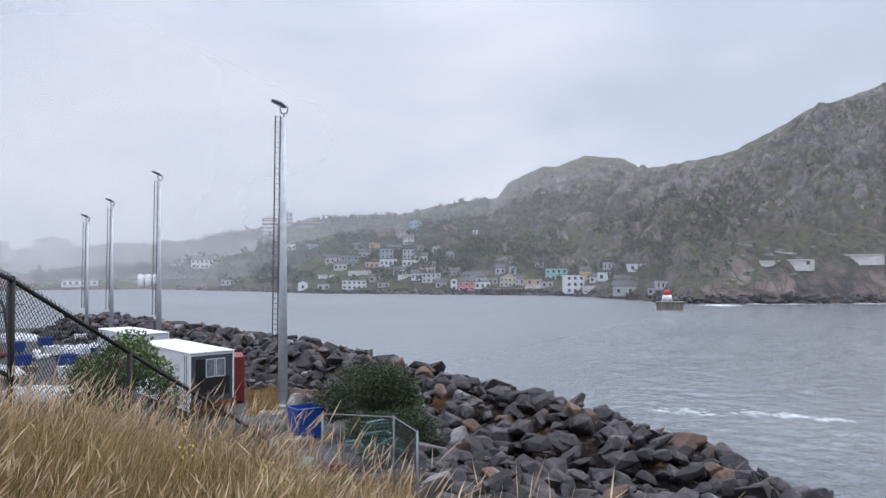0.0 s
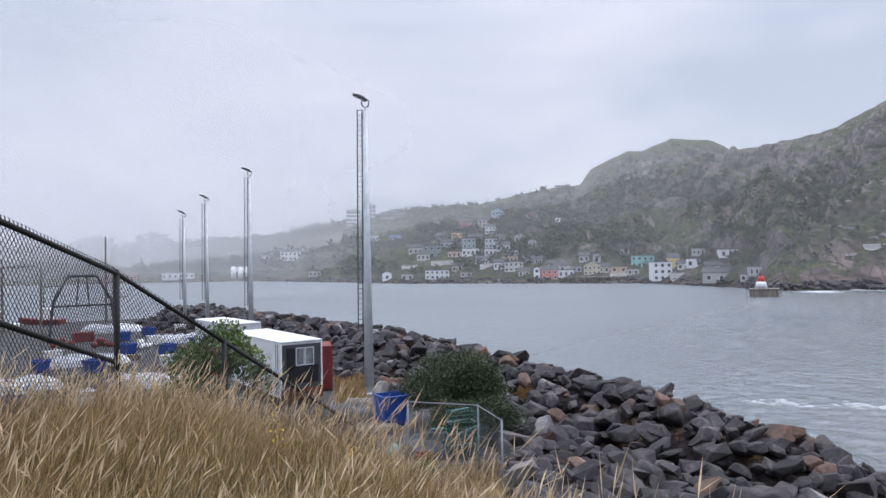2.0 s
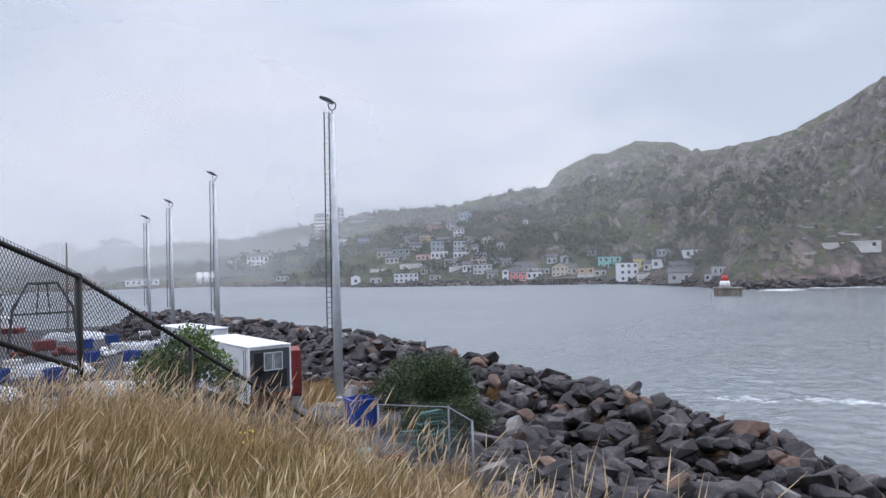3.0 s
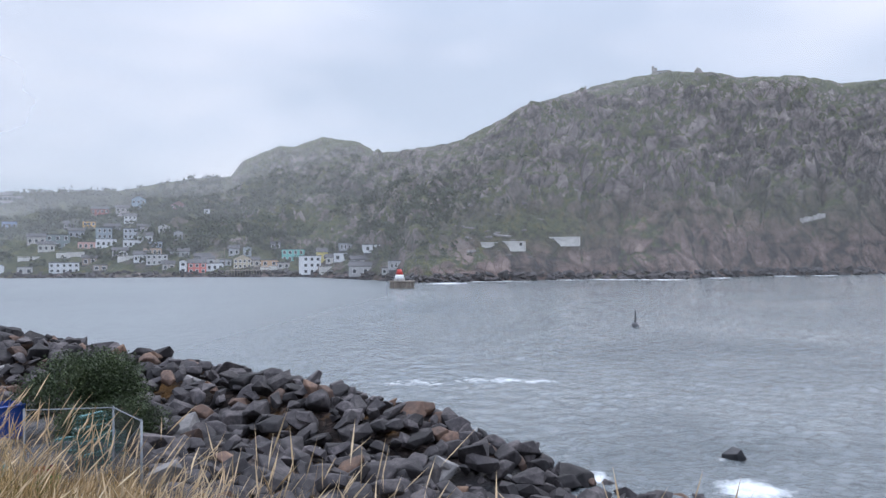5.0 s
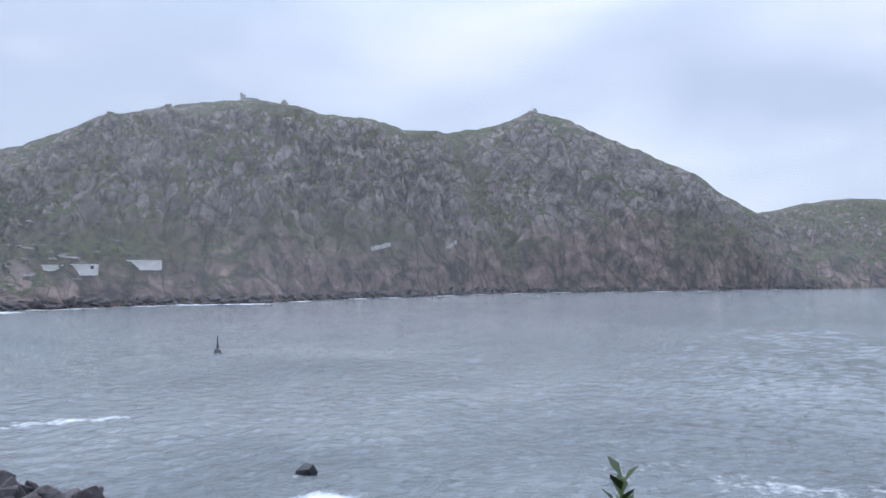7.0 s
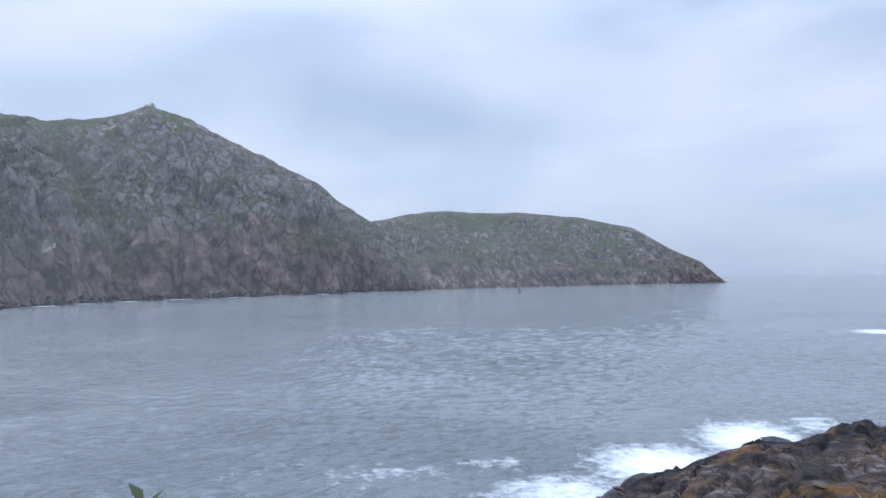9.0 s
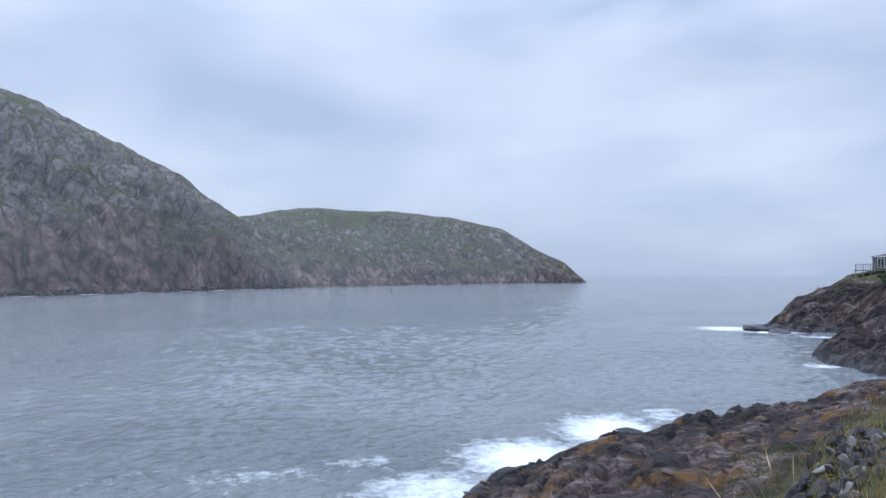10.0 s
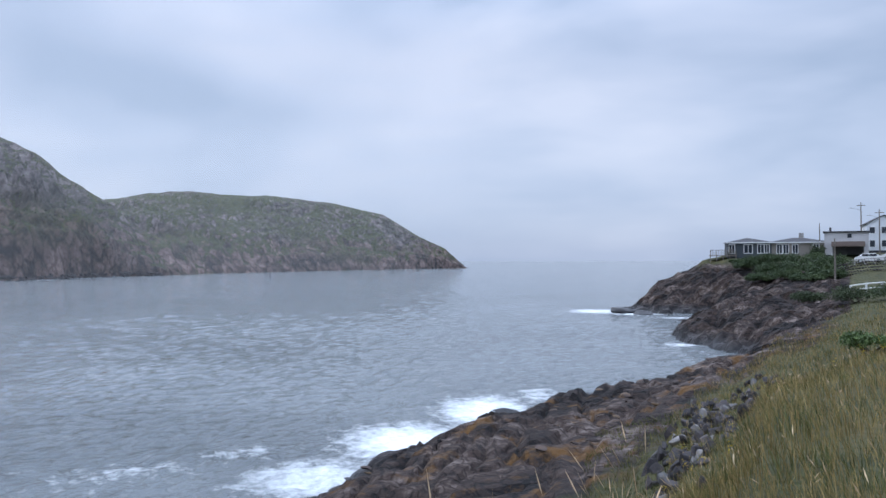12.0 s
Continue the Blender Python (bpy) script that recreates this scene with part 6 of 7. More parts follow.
wall_ruin(61.6, 300, 20.0, 9, 0.25)
wall_ruin(67.5, 330, 21.5, 6, 0.6)


# ---- channel beacon and buoys ----
def beacon(m):
    base = empty("channel_beacon", m, "red and white conical beacon on a grey concrete block", "beacon")
    part("caisson", boxed(-3.1, 0, -2, 3.1, 4.2, 2.35, 0.15), M_WOOD, base)
    part("deck_slab", boxed(-3.25, -0.15, 2.353, 3.25, 4.35, 2.6, 0.04), M_WOOD, base)
    part("cone", tubed((-0.6, 2, 2.6), (-0.6, 2, 4.2), 1.4, 1.0, 20), M_TRIM, base, "white lower cone", True)
    part("top_cone", tubed((-0.6, 2, 4.203), (-0.6, 2, 5.5), 1.0, 0.5, 20), M_BEACON, base, "red upper cone", True)
    part("lantern", tubed((-0.6, 2, 5.503), (-0.6, 2, 6.0), 0.22, 0.18, 10), M_DARK, base)
    for x in np.linspace(-3.0, 3.0, 7):
        part("rail_post", tubed((x, 0.1, 2.603), (x, 0.1, 3.75), 0.04, None, 6), M_GALV, base)
    for z in (3.2, 3.72):
        part("rail", tubed((-3.0, 0.1, z), (3.0, 0.1, z), 0.035, None, 6), M_GALV, base)
    for k in range(3):
        part("fender", boxed(-2.6 + k * 2.4, -0.2, -0.5, -2.3 + k * 2.4, -0.003, 2.2), M_WOOD, base)


beacon(place(31.85, 180, -0.75))


def buoy(m, s):
    base = empty("channel_buoy", m, "dark green pillar buoy with a topmark", "buoy", "channel buoys")
    part("float", tubed((0, 0, -0.4), (0, 0, 0.45), 0.55 * s, 0.5 * s, 14), M_DARK, base, smooth=True)
    part("collar", tubed((0, 0, 0.453), (0, 0, 0.75 * s), 0.5 * s, 0.16 * s, 14), M_DARK, base)
    part("pillar", tubed((0, 0, 0.7 * s), (0, 0, 2.2 * s), 0.11 * s, 0.09 * s, 10), M_DARK, base)
    for a in range(3):
        part("brace", tubed((0.4 * s * math.cos(a * 2.1), 0.4 * s * math.sin(a * 2.1), 0.45), (0, 0, 1.7 * s), 0.03 * s, None, 5), M_DARK, base)
    part("topmark", tubed((0, 0, 2.203 * s), (0, 0, 2.6 * s), 0.14 * s, 0.02, 10), M_DARK, base)


buoy(place(50.1, 93, -0.05), 0.82)
buoy(place(102.86, 420, -0.1), 1.9)


# ---- far woods and thickets ----
def far_woods():
    rnd = random.Random(9)
    vs, fs = [], []
    made = 0
    while made < 5600:
        az = rnd.choice((rnd.uniform(-25, 30), rnd.uniform(0, 42), rnd.uniform(40, 90)))
        u = rnd.uniform(0.03, 0.99)
        if az > 40 and rnd.random() < 0.86:
            continue
        x, y, z, r = far_height(az, u, SHORE, RIDGE_R, RIDGE, 1.0)
        if noise.noise(Vector((x * 0.02, y * 0.02, 6.0))) + rnd.uniform(-0.25, 0.25) < (-0.22 if az < 24 else 0.05):
            continue
        if az > 18 and u > 0.72:
            continue
        big = rnd.uniform(1.0, 2.6) * (1.5 if az < 2 else 0.9 if az < 28 else 1.0) * (0.6 if az > 36 or (u > 0.6 and az > 18) else 1.25 if u > 0.85 else 1.0)
        for _ in range(26):
            d = Vector((rnd.gauss(0, 0.55), rnd.gauss(0, 0.55), abs(rnd.gauss(0.45, 0.5)))) * big
            c = Vector((x, y, z)) + d
            t = Vector((rnd.gauss(0, 1), rnd.gauss(0, 1), rnd.gauss(0, 1))).normalized() * big * 0.36
            s = Vector((rnd.gauss(0, 1), rnd.gauss(0, 1), rnd.gauss(0, 1))).cross(t).normalized() * big * 0.29
            k = len(vs)
            vs += [c - t, c + s, c + t, c - s]
            fs.append((k, k + 1, k + 2, k + 3))
        made += 1
    ob = mesh_object("far_woods", vs, fs, M_FARLEAF)
    tagged(ob, "dark green scrub and woods on the far hillside", "woods", kind="stuff")


far_woods()


def shore_rocks():
    """Dark broken rock along the foot of the far shore."""
    rnd = random.Random(44)
    meshes = [boulder_mesh(300 + i, M_BOULDER) for i in range(6)]
    vs, fs = [], []
    for i in range(1500):
        az = rnd.uniform(-6, 95)
        x, y, z, r = far_height(az, rnd.uniform(-0.006, 0.016), SHORE, RIDGE_R, RIDGE, 1.0)
        s = rnd.uniform(0.4, 1.5) * (1.5 if az > 36 else 1.0)
        m = Matrix.LocRotScale((x, y, max(-0.2, min(z, 1.6)) + rnd.uniform(-0.2, 0.3)), Euler((rnd.uniform(-0.5, 0.5), rnd.uniform(-0.5, 0.5), rnd.uniform(0, 6))), (s * rnd.uniform(1, 2), s, s * rnd.uniform(0.5, 0.9)))
        me = rnd.choice(meshes)
        k = len(vs)
        vs += [m @ v.co for v in me.vertices]
        fs += [[k + q for q in f.vertices] for f in me.polygons]
    tagged(mesh_object("shore_rock", vs, fs, M_BOULDER), "dark broken rocks along the far waterline", "rocks", kind="stuff")


shore_rocks()


# ---- translucent sheets standing in for haze ----
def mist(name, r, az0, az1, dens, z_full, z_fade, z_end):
    """A thin curved upright sheet added to imitate haze; dens gives its density by bearing."""
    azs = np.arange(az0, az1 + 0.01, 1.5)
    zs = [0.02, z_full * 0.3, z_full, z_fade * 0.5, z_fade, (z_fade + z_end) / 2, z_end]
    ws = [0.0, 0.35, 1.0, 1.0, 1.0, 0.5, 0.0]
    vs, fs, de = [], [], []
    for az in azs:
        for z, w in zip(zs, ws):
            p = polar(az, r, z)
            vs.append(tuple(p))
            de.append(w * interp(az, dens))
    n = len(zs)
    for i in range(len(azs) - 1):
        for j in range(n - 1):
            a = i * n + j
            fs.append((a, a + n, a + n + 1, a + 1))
    ob = mesh_object(name, vs, fs, M_HAZE_SHEET, True)
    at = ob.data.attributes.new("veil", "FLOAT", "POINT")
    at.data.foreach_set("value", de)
    tagged(ob, "curved translucent sheet standing in for haze over the harbour", "mist", kind="stuff")


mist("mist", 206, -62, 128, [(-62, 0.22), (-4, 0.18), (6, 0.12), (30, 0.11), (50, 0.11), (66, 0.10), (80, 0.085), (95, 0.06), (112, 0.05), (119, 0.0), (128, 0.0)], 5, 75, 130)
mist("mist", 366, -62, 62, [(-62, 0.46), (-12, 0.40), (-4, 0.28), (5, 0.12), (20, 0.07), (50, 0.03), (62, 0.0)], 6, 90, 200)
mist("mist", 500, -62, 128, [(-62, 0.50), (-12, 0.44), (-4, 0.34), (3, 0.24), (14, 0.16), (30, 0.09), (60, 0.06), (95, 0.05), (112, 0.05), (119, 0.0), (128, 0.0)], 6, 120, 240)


# ---- home shore: rubble, houses, road edge ----
def rubble():
    rnd = random.Random(17)
    base = empty("rubble_bank", pose(0, 0, 0), "heap of broken grey stones below the grass bank", "rubble")
    meshes = [boulder_mesh(120 + i, M_BOULDER_PALE if i == 0 else M_BOULDER) for i in range(8)]
    for i in range(180):
        s = rnd.uniform(0.22, 1.0)
        az, r = 133.4 + 5.4 * s + rnd.gauss(0, 1.3), 12.0 + 16 * s + rnd.gauss(0, 2.4)
        p = polar(az, r)
        k = rnd.uniform(0.07, 0.26)
        ob = new("stone", rnd.choice(meshes))
        ob.matrix_world = Matrix.LocRotScale((p.x, p.y, home_height(p.x, p.y) + k * 0.25), Euler((rnd.uniform(0, 6), rnd.uniform(0, 6), rnd.uniform(0, 6))), (k * rnd.uniform(0.8, 1.6), k, k * rnd.uniform(0.5, 0.9)))
        ob.parent = base


rubble()


def ledges():
    """Tilted slabs of bedrock lying in bands along the low shore."""
    rnd = random.Random(23)
    base = empty("shore_ledge", pose(0, 0, 0), "brown and black layered bedrock slabs along the shore", "rock")
    mats = [M_SHORE, M_SHORE, M_SHORE_DARK]
    meshes = [boulder_mesh(150 + i, mats[i % 3]) for i in range(9)]
    made = 0
    while made < 70:
        az = rnd.uniform(104, 137)
        edge = interp(az, [(104, 30), (113, 36.5), (121, 43), (127, 50), (131, 56), (137, 68)])
        r = rnd.uniform(11, edge)
        p = polar(az, r)
        z = home_height(p.x, p.y)
        if z > 4.4 or z < 0.0:
            continue
        k = rnd.uniform(0.15, 0.4)
        dark = z < 1.1
        ob = new("slab", meshes[rnd.choice((2, 5, 8)) if dark else rnd.choice((0, 1, 3, 4, 6, 7))])
        ob.matrix_world = Matrix.LocRotScale((p.x, p.y, z - 0.02), Euler((rnd.uniform(-0.3, 0.3), rnd.uniform(-0.35, 0.35), radians(-125) + rnd.uniform(-0.35, 0.35))), (k * rnd.uniform(0.8, 1.3), k * rnd.uniform(0.6, 0.95), k * rnd.uniform(0.25, 0.4)))
        ob.parent = base
        made += 1


M_SHORE = material("brown_bedrock", [(0.28, (0.026, 0.02, 0.019)), (0.5, (0.07, 0.052, 0.045)), (0.66, (0.12, 0.075, 0.035)), (0.8, (0.16, 0.14, 0.128))], 0.7, 0.85, 0, 0.6, 5.0, vary=0.35, space="World", bump_dist=0.08)
M_SHORE_DARK = material("wet_black_rock", [(0.3, (0.014, 0.014, 0.016)), (0.55, (0.03, 0.03, 0.034)), (0.8, (0.06, 0.057, 0.058))], 0.9, 0.4, 0, 0.6, 5.0, vary=0.3, space="World", bump_dist=0.08)
ledges()


def sea_rock(az, r, z, sx, sy, sz, seed):
    ob = new("sea_rock", boulder_mesh(seed, M_SHORE_DARK))
    ob.matrix_world = Matrix.LocRotScale(polar(az, r, z), Euler((0.1, 0.1, radians(-az))), (sx, sy, sz))
    tagged(ob, "wet black rock awash in the sea", "rock", "rocks awash")


sea_rock(57.04, 36.1, 0.14, 0.62, 0.5, 0.62, 205)
sea_rock(121.6, 46.5, 0.15, 1.0, 0.6, 0.45, 202)
sea_rock(130.6, 137, 0.3, 3.0, 1.6, 1.1, 203)
sea_rock(132.0, 134, 0.2, 2.4, 1.4, 0.8, 204)


def bungalow(m, w, d, h, colour, label, cols, chimney):
    base = empty("bungalow", m, label, "house", "houses on the point")
    wall = part("wall", boxed(-w / 2, 0, -3.0, w / 2, d, h, 0.02), house_paint(colour), base)
    bm = bmesh.new()
    o = 0.45
    a = [bm.verts.new(p) for p in ((-w / 2 - o, -o, h), (w / 2 + o, -o, h), (w / 2 + o, d + o, h), (-w / 2 - o, d + o, h))]
    b = [bm.verts.new((x, d / 2, h + 1.0)) for x in (-w / 2 + d / 2, w / 2 - d / 2)]
    bm.faces.new((a[0], a[1], b[1], b[0]))
    bm.faces.new((a[1], a[2], b[1]))
    bm.faces.new((a[2], a[3], b[0], b[1]))
    bm.faces.new((a[3], a[0], b[0]))
    bm.faces.new(a[::-1])
    part("roof", bm, M_ROOF, base)
    part("fascia", boxed(-w / 2 - o, -o - 0.03, h - 0.2, w / 2 + o, -o + 0.02, h + 0.03), M_TRIM, base)
    for x, ww in cols:
        win = part("window", boxed(x, -0.06, 0.7, x + ww, -0.004, h - 0.5), M_PANE, wall)
        bm = bmesh.new()
        for x0, z0, x1, z1 in ((x - 0.14, h - 0.5, x + ww + 0.14, h - 0.36), (x - 0.14, 0.56, x + ww + 0.14, 0.7), (x - 0.14, 0.703, x, h - 0.503), (x + ww, 0.703, x + ww + 0.14, h - 0.503), (x + ww / 2 - 0.05, 0.703, x + ww / 2 + 0.05, h - 0.503)):
            box(bm, x0, -0.12, z0, x1, -0.01, z1)
        part("frame", bm, M_TRIM, win)
    if chimney is not None:
        part("chimney", boxed(chimney, d * 0.45, h + 0.3, chimney + 0.9, d * 0.55 + 0.3, h + 2.0, 0.03), M_CONC, base)
    return base


def deck(m, w, d):
    base = empty("timber_deck", m, "weathered timber deck with a slatted railing", "deck")
    part("floor_boards", boxed(-w / 2, 0, 0, w / 2, d, 0.18), M_WOOD, base)
    for x in np.linspace(-w / 2 + 0.1, w / 2 - 0.1, 5):
        part("leg", boxed(x - 0.08, 0.1, -2.5, x + 0.08, 0.26, -0.003), M_WOOD, base)
        part("rail_post", boxed(x - 0.06, 0.0, 0.183, x + 0.06, 0.12, 1.25), M_WOOD, base)
    part("rail", boxed(-w / 2, -0.03, 1.253, w / 2, 0.14, 1.33), M_WOOD, base)
    for i in range(int(w / 0.3)):
        x = -w / 2 + 0.15 + i * 0.3
        part("baluster", boxed(x, 0.03, 0.183, x + 0.08, 0.08, 1.25), M_WOOD, base)


bungalow(place(139.55, 162, 10.45, 6), 8.4, 8, 2.9, (0.055, 0.065, 0.075), "dark grey bungalow with white window frames on the point", ((-3.9, 1.0), (-1.0, 1.5), (1.6, 1.1), (2.9, 0.8)), None)
bungalow(place(142.75, 163, 10.4, 2), 11.0, 9, 2.9, (0.26, 0.235, 0.205), "tan bungalow with a dark hipped roof and chimney", ((-3.9, 0.9), (-2.7, 0.9), (-1.0, 0.9), (2.8, 0.9)), 0.3)
deck(place(137.75, 161, 10.5, 4), 5.2, 4)


def garage(m):
    base = empty("garage", m, "pale flat-roofed garage with a wide dark opening", "garage")
    mat = house_paint((0.50, 0.49, 0.49))
    w, d, h = 7.4, 8, 4.7
    part("side_wall", boxed(-w / 2, 0, -2, -w / 2 + 1.4, d, h), mat, base)
    part("side_wall", boxed(w / 2 - 0.8, 0, -2, w / 2, d, h), mat, base)
    part("lintel", boxed(-w / 2 + 1.402, 0, 2.9, w / 2 - 0.802, 0.5, h), mat, base)
    part("awning", boxed(-w / 2 + 1.2, -0.9, 2.0, w / 2 - 0.6, -0.003, 3.0, 0.05), house_paint((0.17, 0.13, 0.11)), base)
    part("rear_wall", boxed(-w / 2 + 1.402, d - 0.3, -2, w / 2 - 0.802, d, h), mat, base)
    part("roof", boxed(-w / 2 - 0.25, -0.25, h + 0.003, w / 2 + 0.25, d + 0.25, h + 0.3, 0.04), M_ROOF, base)
    part("window", boxed(0.2, -0.05, 3.7, 0.9, -0.003, 4.5), M_PANE, base)
    part("vent_pipe", tubed((-w / 2 + 1.0, 2, h + 0.303), (-w / 2 + 1.0, 2, h + 1.1), 0.2), M_DARK, base)


garage(place(145.75, 158, 10.2, 0))
house(148.0, 176, 11.6, 6.5, 5.6, 8, WHITE, 2, 3, "gable", 8, "white two-storey gabled house behind the garage")
house(149.6, 160, 10.9, 6.5, 4.2, 8, WHITE, 2, 2, "flat", 8, "white house with a flat roof beside the road")
utility_pole(place(146.65, 170, 11.2), 10.2, True, "wooden street pole with a lamp arm")
utility_pole(place(147.73, 166, 11.0), 8.6, True, "wooden street pole with a lamp arm")
utility_pole(place(144.11, 190, 11.6), 6.6, False, "bare wooden pole behind the bungalows", False)
utility_pole(place(145.05, 124, None), 6.2, False, "thin grey roadside pole", False)


def car(m, mat, label):
    base = empty("parked_car", m, label, "car", "parked cars")
    bm = bmesh.new()
    prof = [(-2.2, 0.35), (-2.2, 0.85), (-1.9, 0.98), (-1.5, 1.05), (-0.9, 1.58), (0.9, 1.62), (1.7, 1.1), (2.15, 1.0), (2.2, 0.35)]
    a = [bm.verts.new((x, -0.88 if z < 1.2 else -0.72, z)) for x, z in prof]
    b = [bm.verts.new((x, 0.88 if z < 1.2 else 0.72, z)) for x, z in prof]
    n = len(prof)
    for k in range(n):
        bm.faces.new((a[k], a[(k + 1) % n], b[(k + 1) % n], b[k]))
    bm.faces.new(a[::-1])
    bm.faces.new(b)
    bmesh.ops.bevel(bm, geom=list(bm.edges), offset=0.05, segments=2, affect="EDGES")
    body = part("body", bm, mat, base)
    for x0, x1, top in ((-1.15, -0.1, 1.5), (0.0, 1.1, 1.5)):
        part("window", boxed(x0, -0.865, 1.08, x1, -0.80, top, 0.03), M_PANE, body)
    for x in (-1.35, 1.35):
        for y in (-0.82, 0.82):
            wheel = part("wheel", tubed((x, y - 0.1, 0.33), (x, y + 0.1, 0.33), 0.33, None, 16), M_BLACK, base)
            part("rim", tubed((x, y - 0.115, 0.33), (x, y - 0.102, 0.33), 0.2, None, 12), M_STEEL, wheel)
    for x in (-2.21, 2.17):
        part("lamp", boxed(x, -0.75, 0.7, x + 0.05, -0.45, 0.85), M_RED if x < 0 else M_TRIM, body)


car(place(147.1, 146, None, 4), M_TRIM, "white hatchback parked at the road edge")
car(place(144.5, 150, None, -6), M_TRIM, "white car parked beside the garage")
car(place(148.6, 150, None, 2), M_TRIM, "white car parked by the houses")


def guard_rail(az0, az1, r, top, n, mat, label):
    base = empty("guard_rail", pose(0, 0, 0), label, "railing", "roadside rails")
    a, b = polar(az0, r), polar(az1, r + 4)
    pts = []
    for i in range(n + 1):
        p = a.lerp(b, i / n)
        p.z = home_height(p.x, p.y)
        pts.append(p)
        part("post", boxed(p.x - 0.08, p.y - 0.08, p.z - 0.4, p.x + 0.08, p.y + 0.08, p.z + top + 0.05, 0.01), mat, base)
    for p, q in zip(pts, pts[1:]):
        for z in (top * 0.5, top):
            part("rail", tubed(p + Vector((0, 0, z)), q + Vector((0, 0, z)), 0.075, None, 6), mat, base)


guard_rail(146.0, 150.5, 97, 1.1, 5, M_TRIM, "white painted wooden guard rail beside the path")
guard_rail(143.2, 148.6, 141, 0.9, 9, M_CONC, "grey concrete kerb rail at the parking edge")


def stone_terrace():
    rnd = random.Random(31)
    base = empty("dry_stone_wall", pose(0, 0, 0), "grey dry-stone retaining wall below the parking place", "wall")
    for row in range(5):
        for i in range(26):
            az = 145.2 + i * 0.19 + (0.09 if row % 2 else 0)
            p = polar(az, 132 - row * 0.25)
            z = home_height(p.x, p.y) - 0.3 + (4 - row) * 0.42
            ob = new("stone", TERRACE[rnd.randrange(3)])
            ob.matrix_world = Matrix.LocRotScale((p.x, p.y, z), Euler((0, 0, -radians(az))), (0.24 * rnd.uniform(0.9, 1.15), 0.35, 0.22 * rnd.uniform(0.8, 1.1)))
            ob.parent = base


TERRACE = [boulder_mesh(230 + i, M_BOULDER) for i in range(3)]
stone_terrace()


def thicket(az, r, w, h, d, count, seed, label):
    round_bush(place(az, r), w, h, d, count * 3, 0.24, M_THICKET, label, seed)


for i, (az, r, w, h) in enumerate(((140.2, 150, 7, 2.4), (141.6, 149, 8, 2.8), (143.2, 148, 8, 3.0), (144.6, 142, 8, 2.8), (141.0, 142, 7, 2.2), (142.8, 140, 8, 2.6), (144.2, 134, 7, 2.3), (139.4, 150, 6, 1.6), (142.0, 133, 6, 2.0), (140.4, 137, 6, 1.8), (138.9, 155, 5, 1.0), (144.6, 126, 6, 1.6), (143.2, 126, 6, 1.6))):
    thicket(az, r, w, h, 5, 1100, 40 + i, "dense dark green thicket on the slope below the houses")
round_bush(place(144.0, 157), 3.2, 3.2, 3, 1000, 0.3, M_LEAF, "round dark green bush beside the tan bungalow", 60)
for i, (az, r, w, h) in enumerate(((147.5, 26, 2.0, 0.6), (143.5, 96, 5, 1.4), (146.5, 88, 6, 1.8), (149.0, 90, 7, 2.0))):
    round_bush(place(az, r), w, h, w * 0.8, 2500, 0.045 + r * 0.0016, M_LEAF2 if r < 50 else M_LEAF, "low green bush in the long grass", 70 + i)


# ---- long grass ----
def grass(name, spots, mat, label, width, curl, seed, head=None):
    """Blades: curved tapering strips leaning downwind; head adds a seed spindle at each tip."""
    rnd = random.Random(seed)
    vs, fs, hv, hf = [], [], [], []
    for x, y, h, far in spots:
        z = home_height(x, y) - 0.03
        a = rnd.gauss(0.35, 1.2)
        lean = Vector((math.cos(a), math.sin(a), 0)) * h * abs(rnd.gauss(curl, curl * 0.5))
        w = width * (0.55 + 0.6 * rnd.random()) * (1 + far / 12)
        t = rnd.uniform(0, 6.3)
        side = Vector((math.cos(t), math.sin(t), 0)) * w
        root = Vector((x, y, z))
        k = len(vs)
        n = 4
        for i in range(n):
            s = i / n
            c = root + Vector((0, 0, h * s * (1 - 0.12 * s))) + lean * s * s
            vs.append(c - side * (1 - s * 0.75))
            vs.append(c + side * (1 - s * 0.75))
        tip = root + Vector((0, 0, h * 0.88)) + lean
        vs.append(tip)
        for i in range(n - 1):
            fs.append((k + 2 * i, k + 2 * i + 1, k + 2 * i + 3, k + 2 * i + 2))
        fs.append((k + 2 * n - 2, k + 2 * n - 1, k + 2 * n))
        if head and rnd.random() < head:
            d = (Vector((0, 0, h * 0.5)) + lean * 1.2).normalized()
            l, r = h * rnd.uniform(0.14, 0.26), w * rnd.uniform(1.5, 2.4)
            p = d.orthogonal().normalized() * r
            q = d.cross(p).normalized() * r
            b = len(hv)
            m = tip + d * l * 0.35
            hv += [tip - d * 0.02, m + p, m - p * 0.5 + q * 0.87, m - p * 0.5 - q * 0.87, tip + d * l]
            for i in range(3):
                j = (i + 1) % 3
                hf += [(b, b + 1 + i, b + 1 + j), (b + 4, b + 1 + j, b + 1 + i)]
    ob = mesh_object(name, vs, fs, mat)
    tagged(ob, label, "grass", kind="stuff")
    if head:
        ob = mesh_object(name + "_seed", hv, hf, M_SEED)
        tagged(ob, "pale brown seed heads of the long grass", "grass", kind="stuff")


def scatter(n, az0, az1, r0, r1, h0, h1, seed, keep=None, power=1.6):
    rnd = random.Random(seed)
    out = []
    while len(out) < n:
        az, r = rnd.uniform(az0, az1), r0 + (r1 - r0) * rnd.random() ** power
        p = polar(az, r)
        if keep and not keep(az, r, p):
            continue
        tuft = 0.75 + 0.5 * noise.noise(Vector((p.x * 0.9, p.y * 0.9, 8.0)))
        out.append((p.x, p.y, rnd.uniform(h0, h1) * tuft, r))
    return out


def on_bank(az, r, p):
    return home_height(p.x, p.y) > 4.4


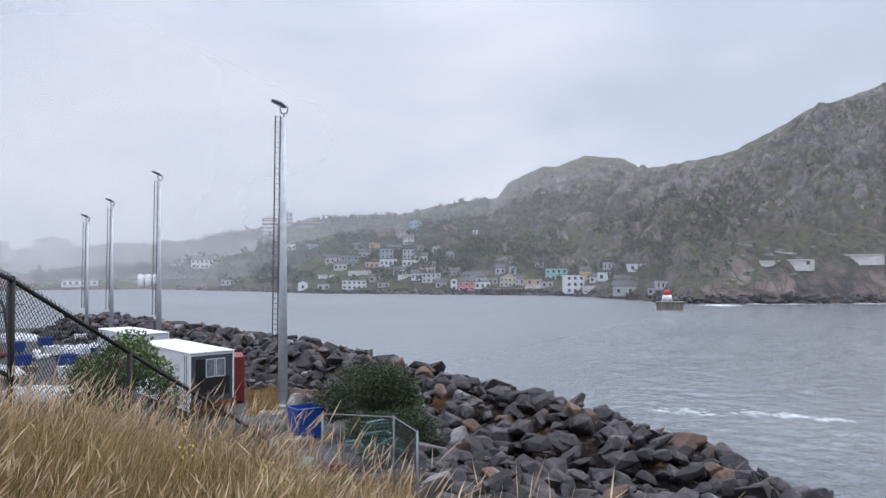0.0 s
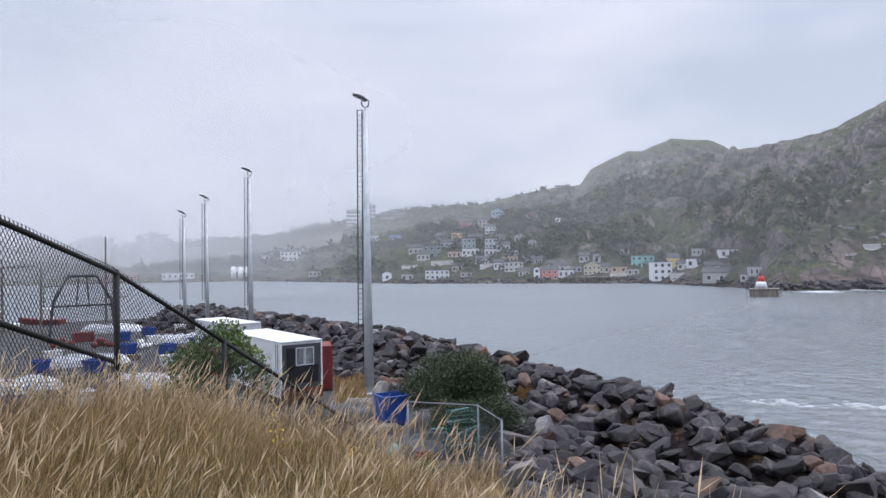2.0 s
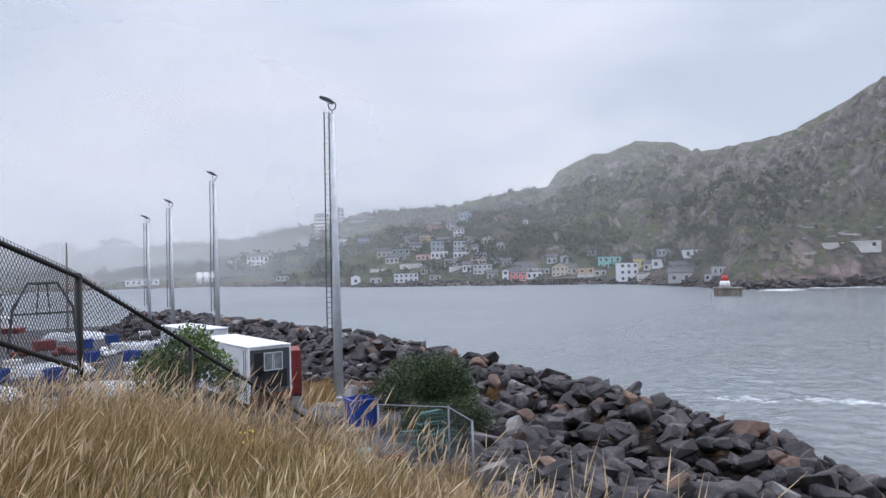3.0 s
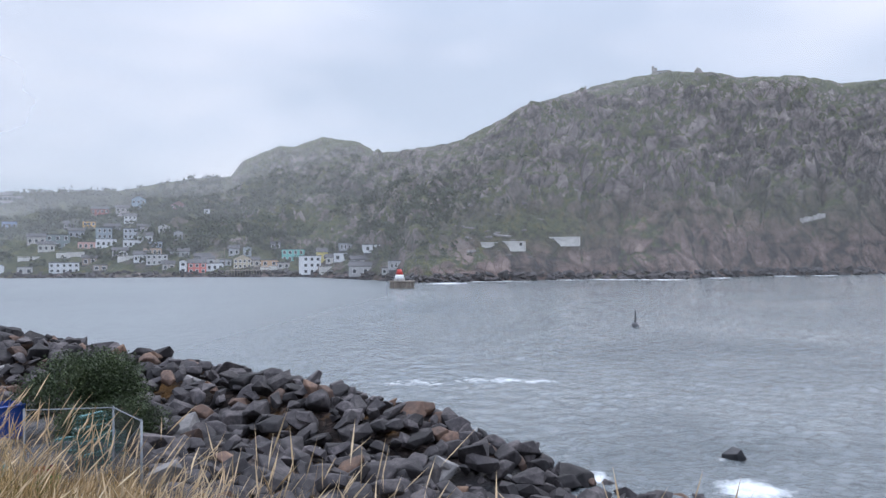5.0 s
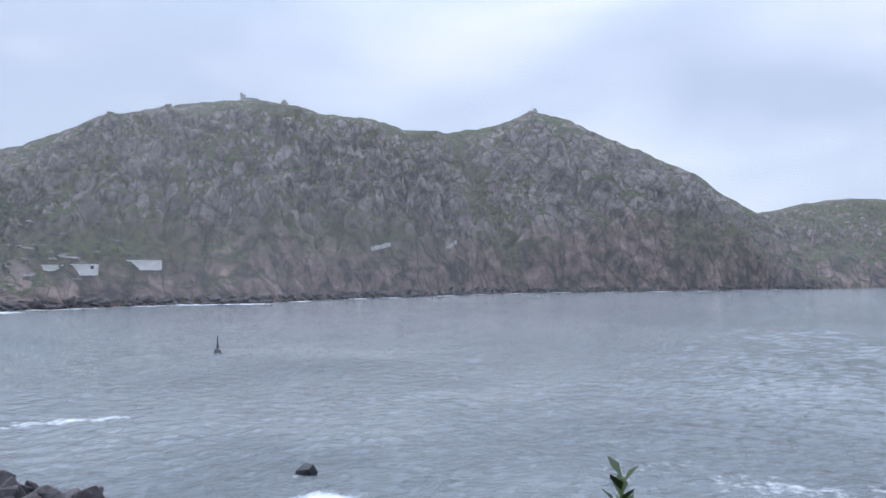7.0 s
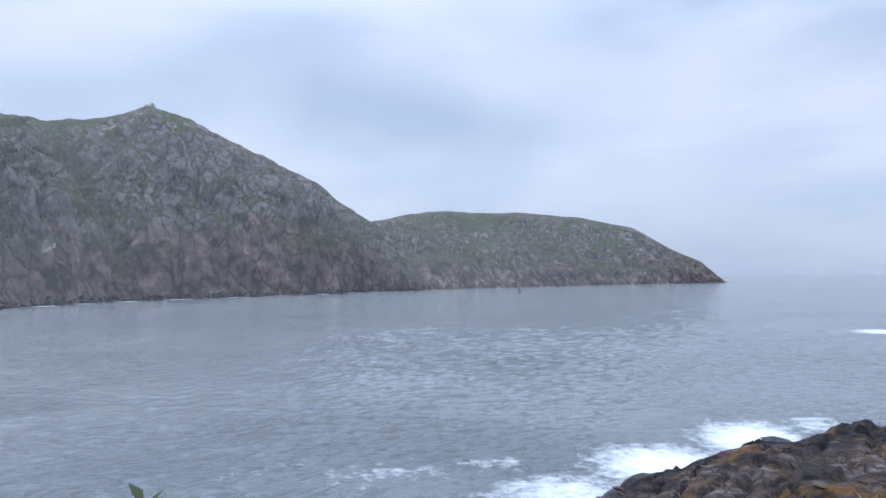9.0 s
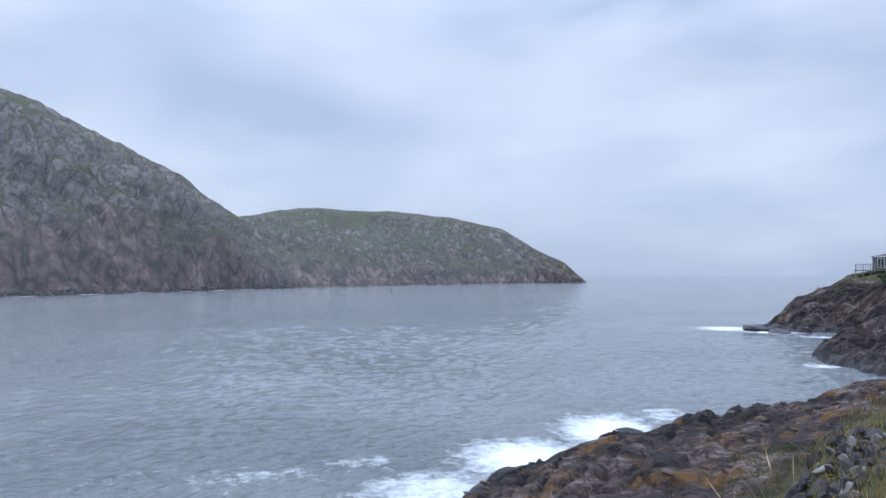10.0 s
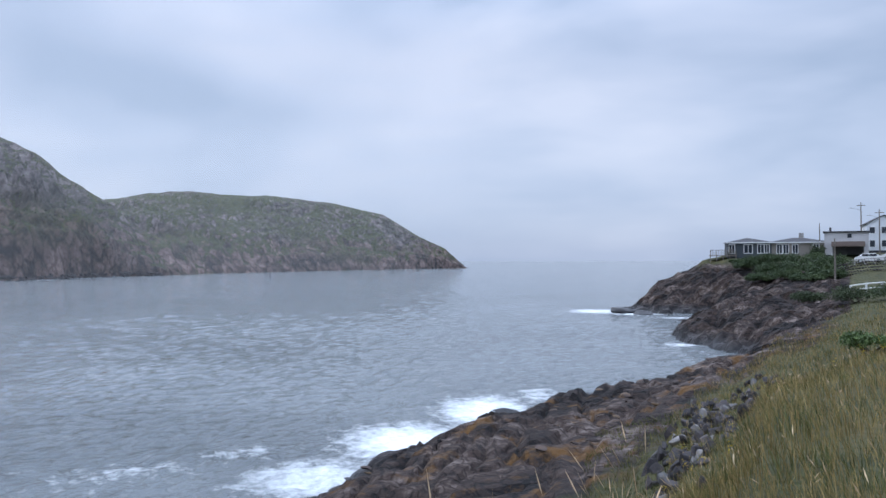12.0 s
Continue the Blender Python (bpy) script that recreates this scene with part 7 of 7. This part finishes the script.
def on_turf(az, r, p):
    return home_height(p.x, p.y) > interp(r, [(9, 4.6), (14, 4.2), (30, 3.3)]) + 0.6 * noise.noise(Vector((p.x * 0.4, p.y * 0.4, 6.0)))


def on_slope(az, r, p):
    z = home_height(p.x, p.y)
    return z > interp(r, [(5, 6.4), (12, 5.6), (20, 4.9), (30, 4.1), (60, 3.0), (100, 4.6)]) + 0.5 * noise.noise(Vector((p.x * 0.3, p.y * 0.3, 2.0))) and not (r > 85 and az < 145)


grass("tall_grass", scatter(58000, -42, 22, 2.6, 13.5, 0.5, 1.0, 1, on_bank, 0.9), M_HAY, "long golden dry grass bending in the wind", 0.0018, 0.30, 2, 0.22)
grass("green_undergrass", scatter(24000, -42, 22, 2.6, 15, 0.35, 0.78, 3, on_bank, 0.9), M_GRASS, "green grass among the dry stalks", 0.0030, 0.35, 4)
grass("edge_stalks", scatter(620, 18, 54, 2.6, 4.6, 0.7, 1.22, 5, None, 1.0), M_HAY, "tall dry grass stalks at the edge of the bank", 0.0022, 0.3, 6, 0.5)
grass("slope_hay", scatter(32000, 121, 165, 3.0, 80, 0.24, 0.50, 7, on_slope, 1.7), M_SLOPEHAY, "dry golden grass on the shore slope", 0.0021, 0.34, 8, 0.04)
grass("slope_grass", scatter(30000, 122, 165, 3.0, 88, 0.2, 0.40, 9, on_slope, 1.7), M_GRASS, "rough green grass on the shore slope", 0.0028, 0.34, 10)
grass("shore_stalks", scatter(420, 112, 134, 2.8, 6.5, 0.6, 1.2, 11, None, 1.0), M_HAY, "dry stalks in front of the shore rocks", 0.0022, 0.25, 12, 0.4)


grass("shore_turf", scatter(7000, 128, 139, 9, 30, 0.07, 0.2, 31, on_turf, 1.0), M_GRASS, "short turf above the shore rocks", 0.004, 0.4, 32)
grass("turf", scatter(9000, -180, 180, 0.7, 11, 0.10, 0.28, 21, on_bank, 1.0), M_GRASS, "short rough turf on the bank", 0.0034, 0.4, 22)


grass("yard_grass", scatter(5200, 3.2, 12.3, 18.5, 26.5, 0.4, 0.95, 41, None, 1.0), M_HAY, "dry grass along the yard fence", 0.0030, 0.3, 42, 0.1)
grass("pole_grass", scatter(2600, -0.9, 1.5, 39.5, 47, 0.5, 1.0, 43, None, 1.0), M_HAY, "dry grass beside the light pole", 0.0040, 0.3, 44)


def flowers():
    rnd = random.Random(77)
    vs, fs = [], []
    for x, y, h, r in scatter(22, 131, 152, 9, 26, 0.4, 0.6, 13, on_slope, 1.0) + scatter(7, -8, 16, 4.6, 8, 0.4, 0.7, 14, on_bank, 1.0):
        z = home_height(x, y) + h * 0.85
        for _ in range(14):
            c = Vector((x + rnd.gauss(0, 0.035), y + rnd.gauss(0, 0.035), z + rnd.gauss(0, 0.05)))
            t = Vector((rnd.gauss(0, 1), rnd.gauss(0, 1), rnd.gauss(0, 1))).normalized() * 0.011
            s = t.orthogonal().normalized() * 0.010
            k = len(vs)
            vs += [c - t, c + s, c + t, c - s]
            fs.append((k, k + 1, k + 2, k + 3))
    tagged(mesh_object("goldenrod", vs, fs, M_YELLOW), "small yellow goldenrod flowers in the grass", "flowers", kind="stuff")


flowers()


def leafy_stalk(m, h, seed):
    rnd = random.Random(seed)
    base = empty("leafy_stalk", m, "single leafy green plant standing at the edge of the bank", "plant")
    part("stem", tubed((0, 0, -0.1), (0.06, 0, h), 0.012, 0.005, 6), M_LEAF2, base)
    n = 44
    for i in range(n):
        s = 0.35 + 0.65 * i / (n - 1)
        a = i * 2.4
        l = 0.115 * (1.1 - 0.45 * s) + 0.02
        d = Vector((math.cos(a), math.sin(a), 1.5)).normalized()
        side = d.cross(Vector((0, 0, 1))).normalized() * l * 0.24
        c = Vector((0.06 * s, 0, h * s))
        bm = bmesh.new()
        q = [bm.verts.new(p) for p in (c, c + d * l * 0.45 + side, c + d * l + Vector((0, 0, -0.02)), c + d * l * 0.45 - side)]
        bm.faces.new((q[0], q[1], q[2]))
        bm.faces.new((q[0], q[2], q[3]))
        part("leaf", bm, M_LEAF, base)


leafy_stalk(place(85.6, 2.29), 1.28, 1)
leafy_stalk(place(86.1, 2.34), 1.17, 2)
leafy_stalk(place(84.2, 2.27), 1.12, 3)
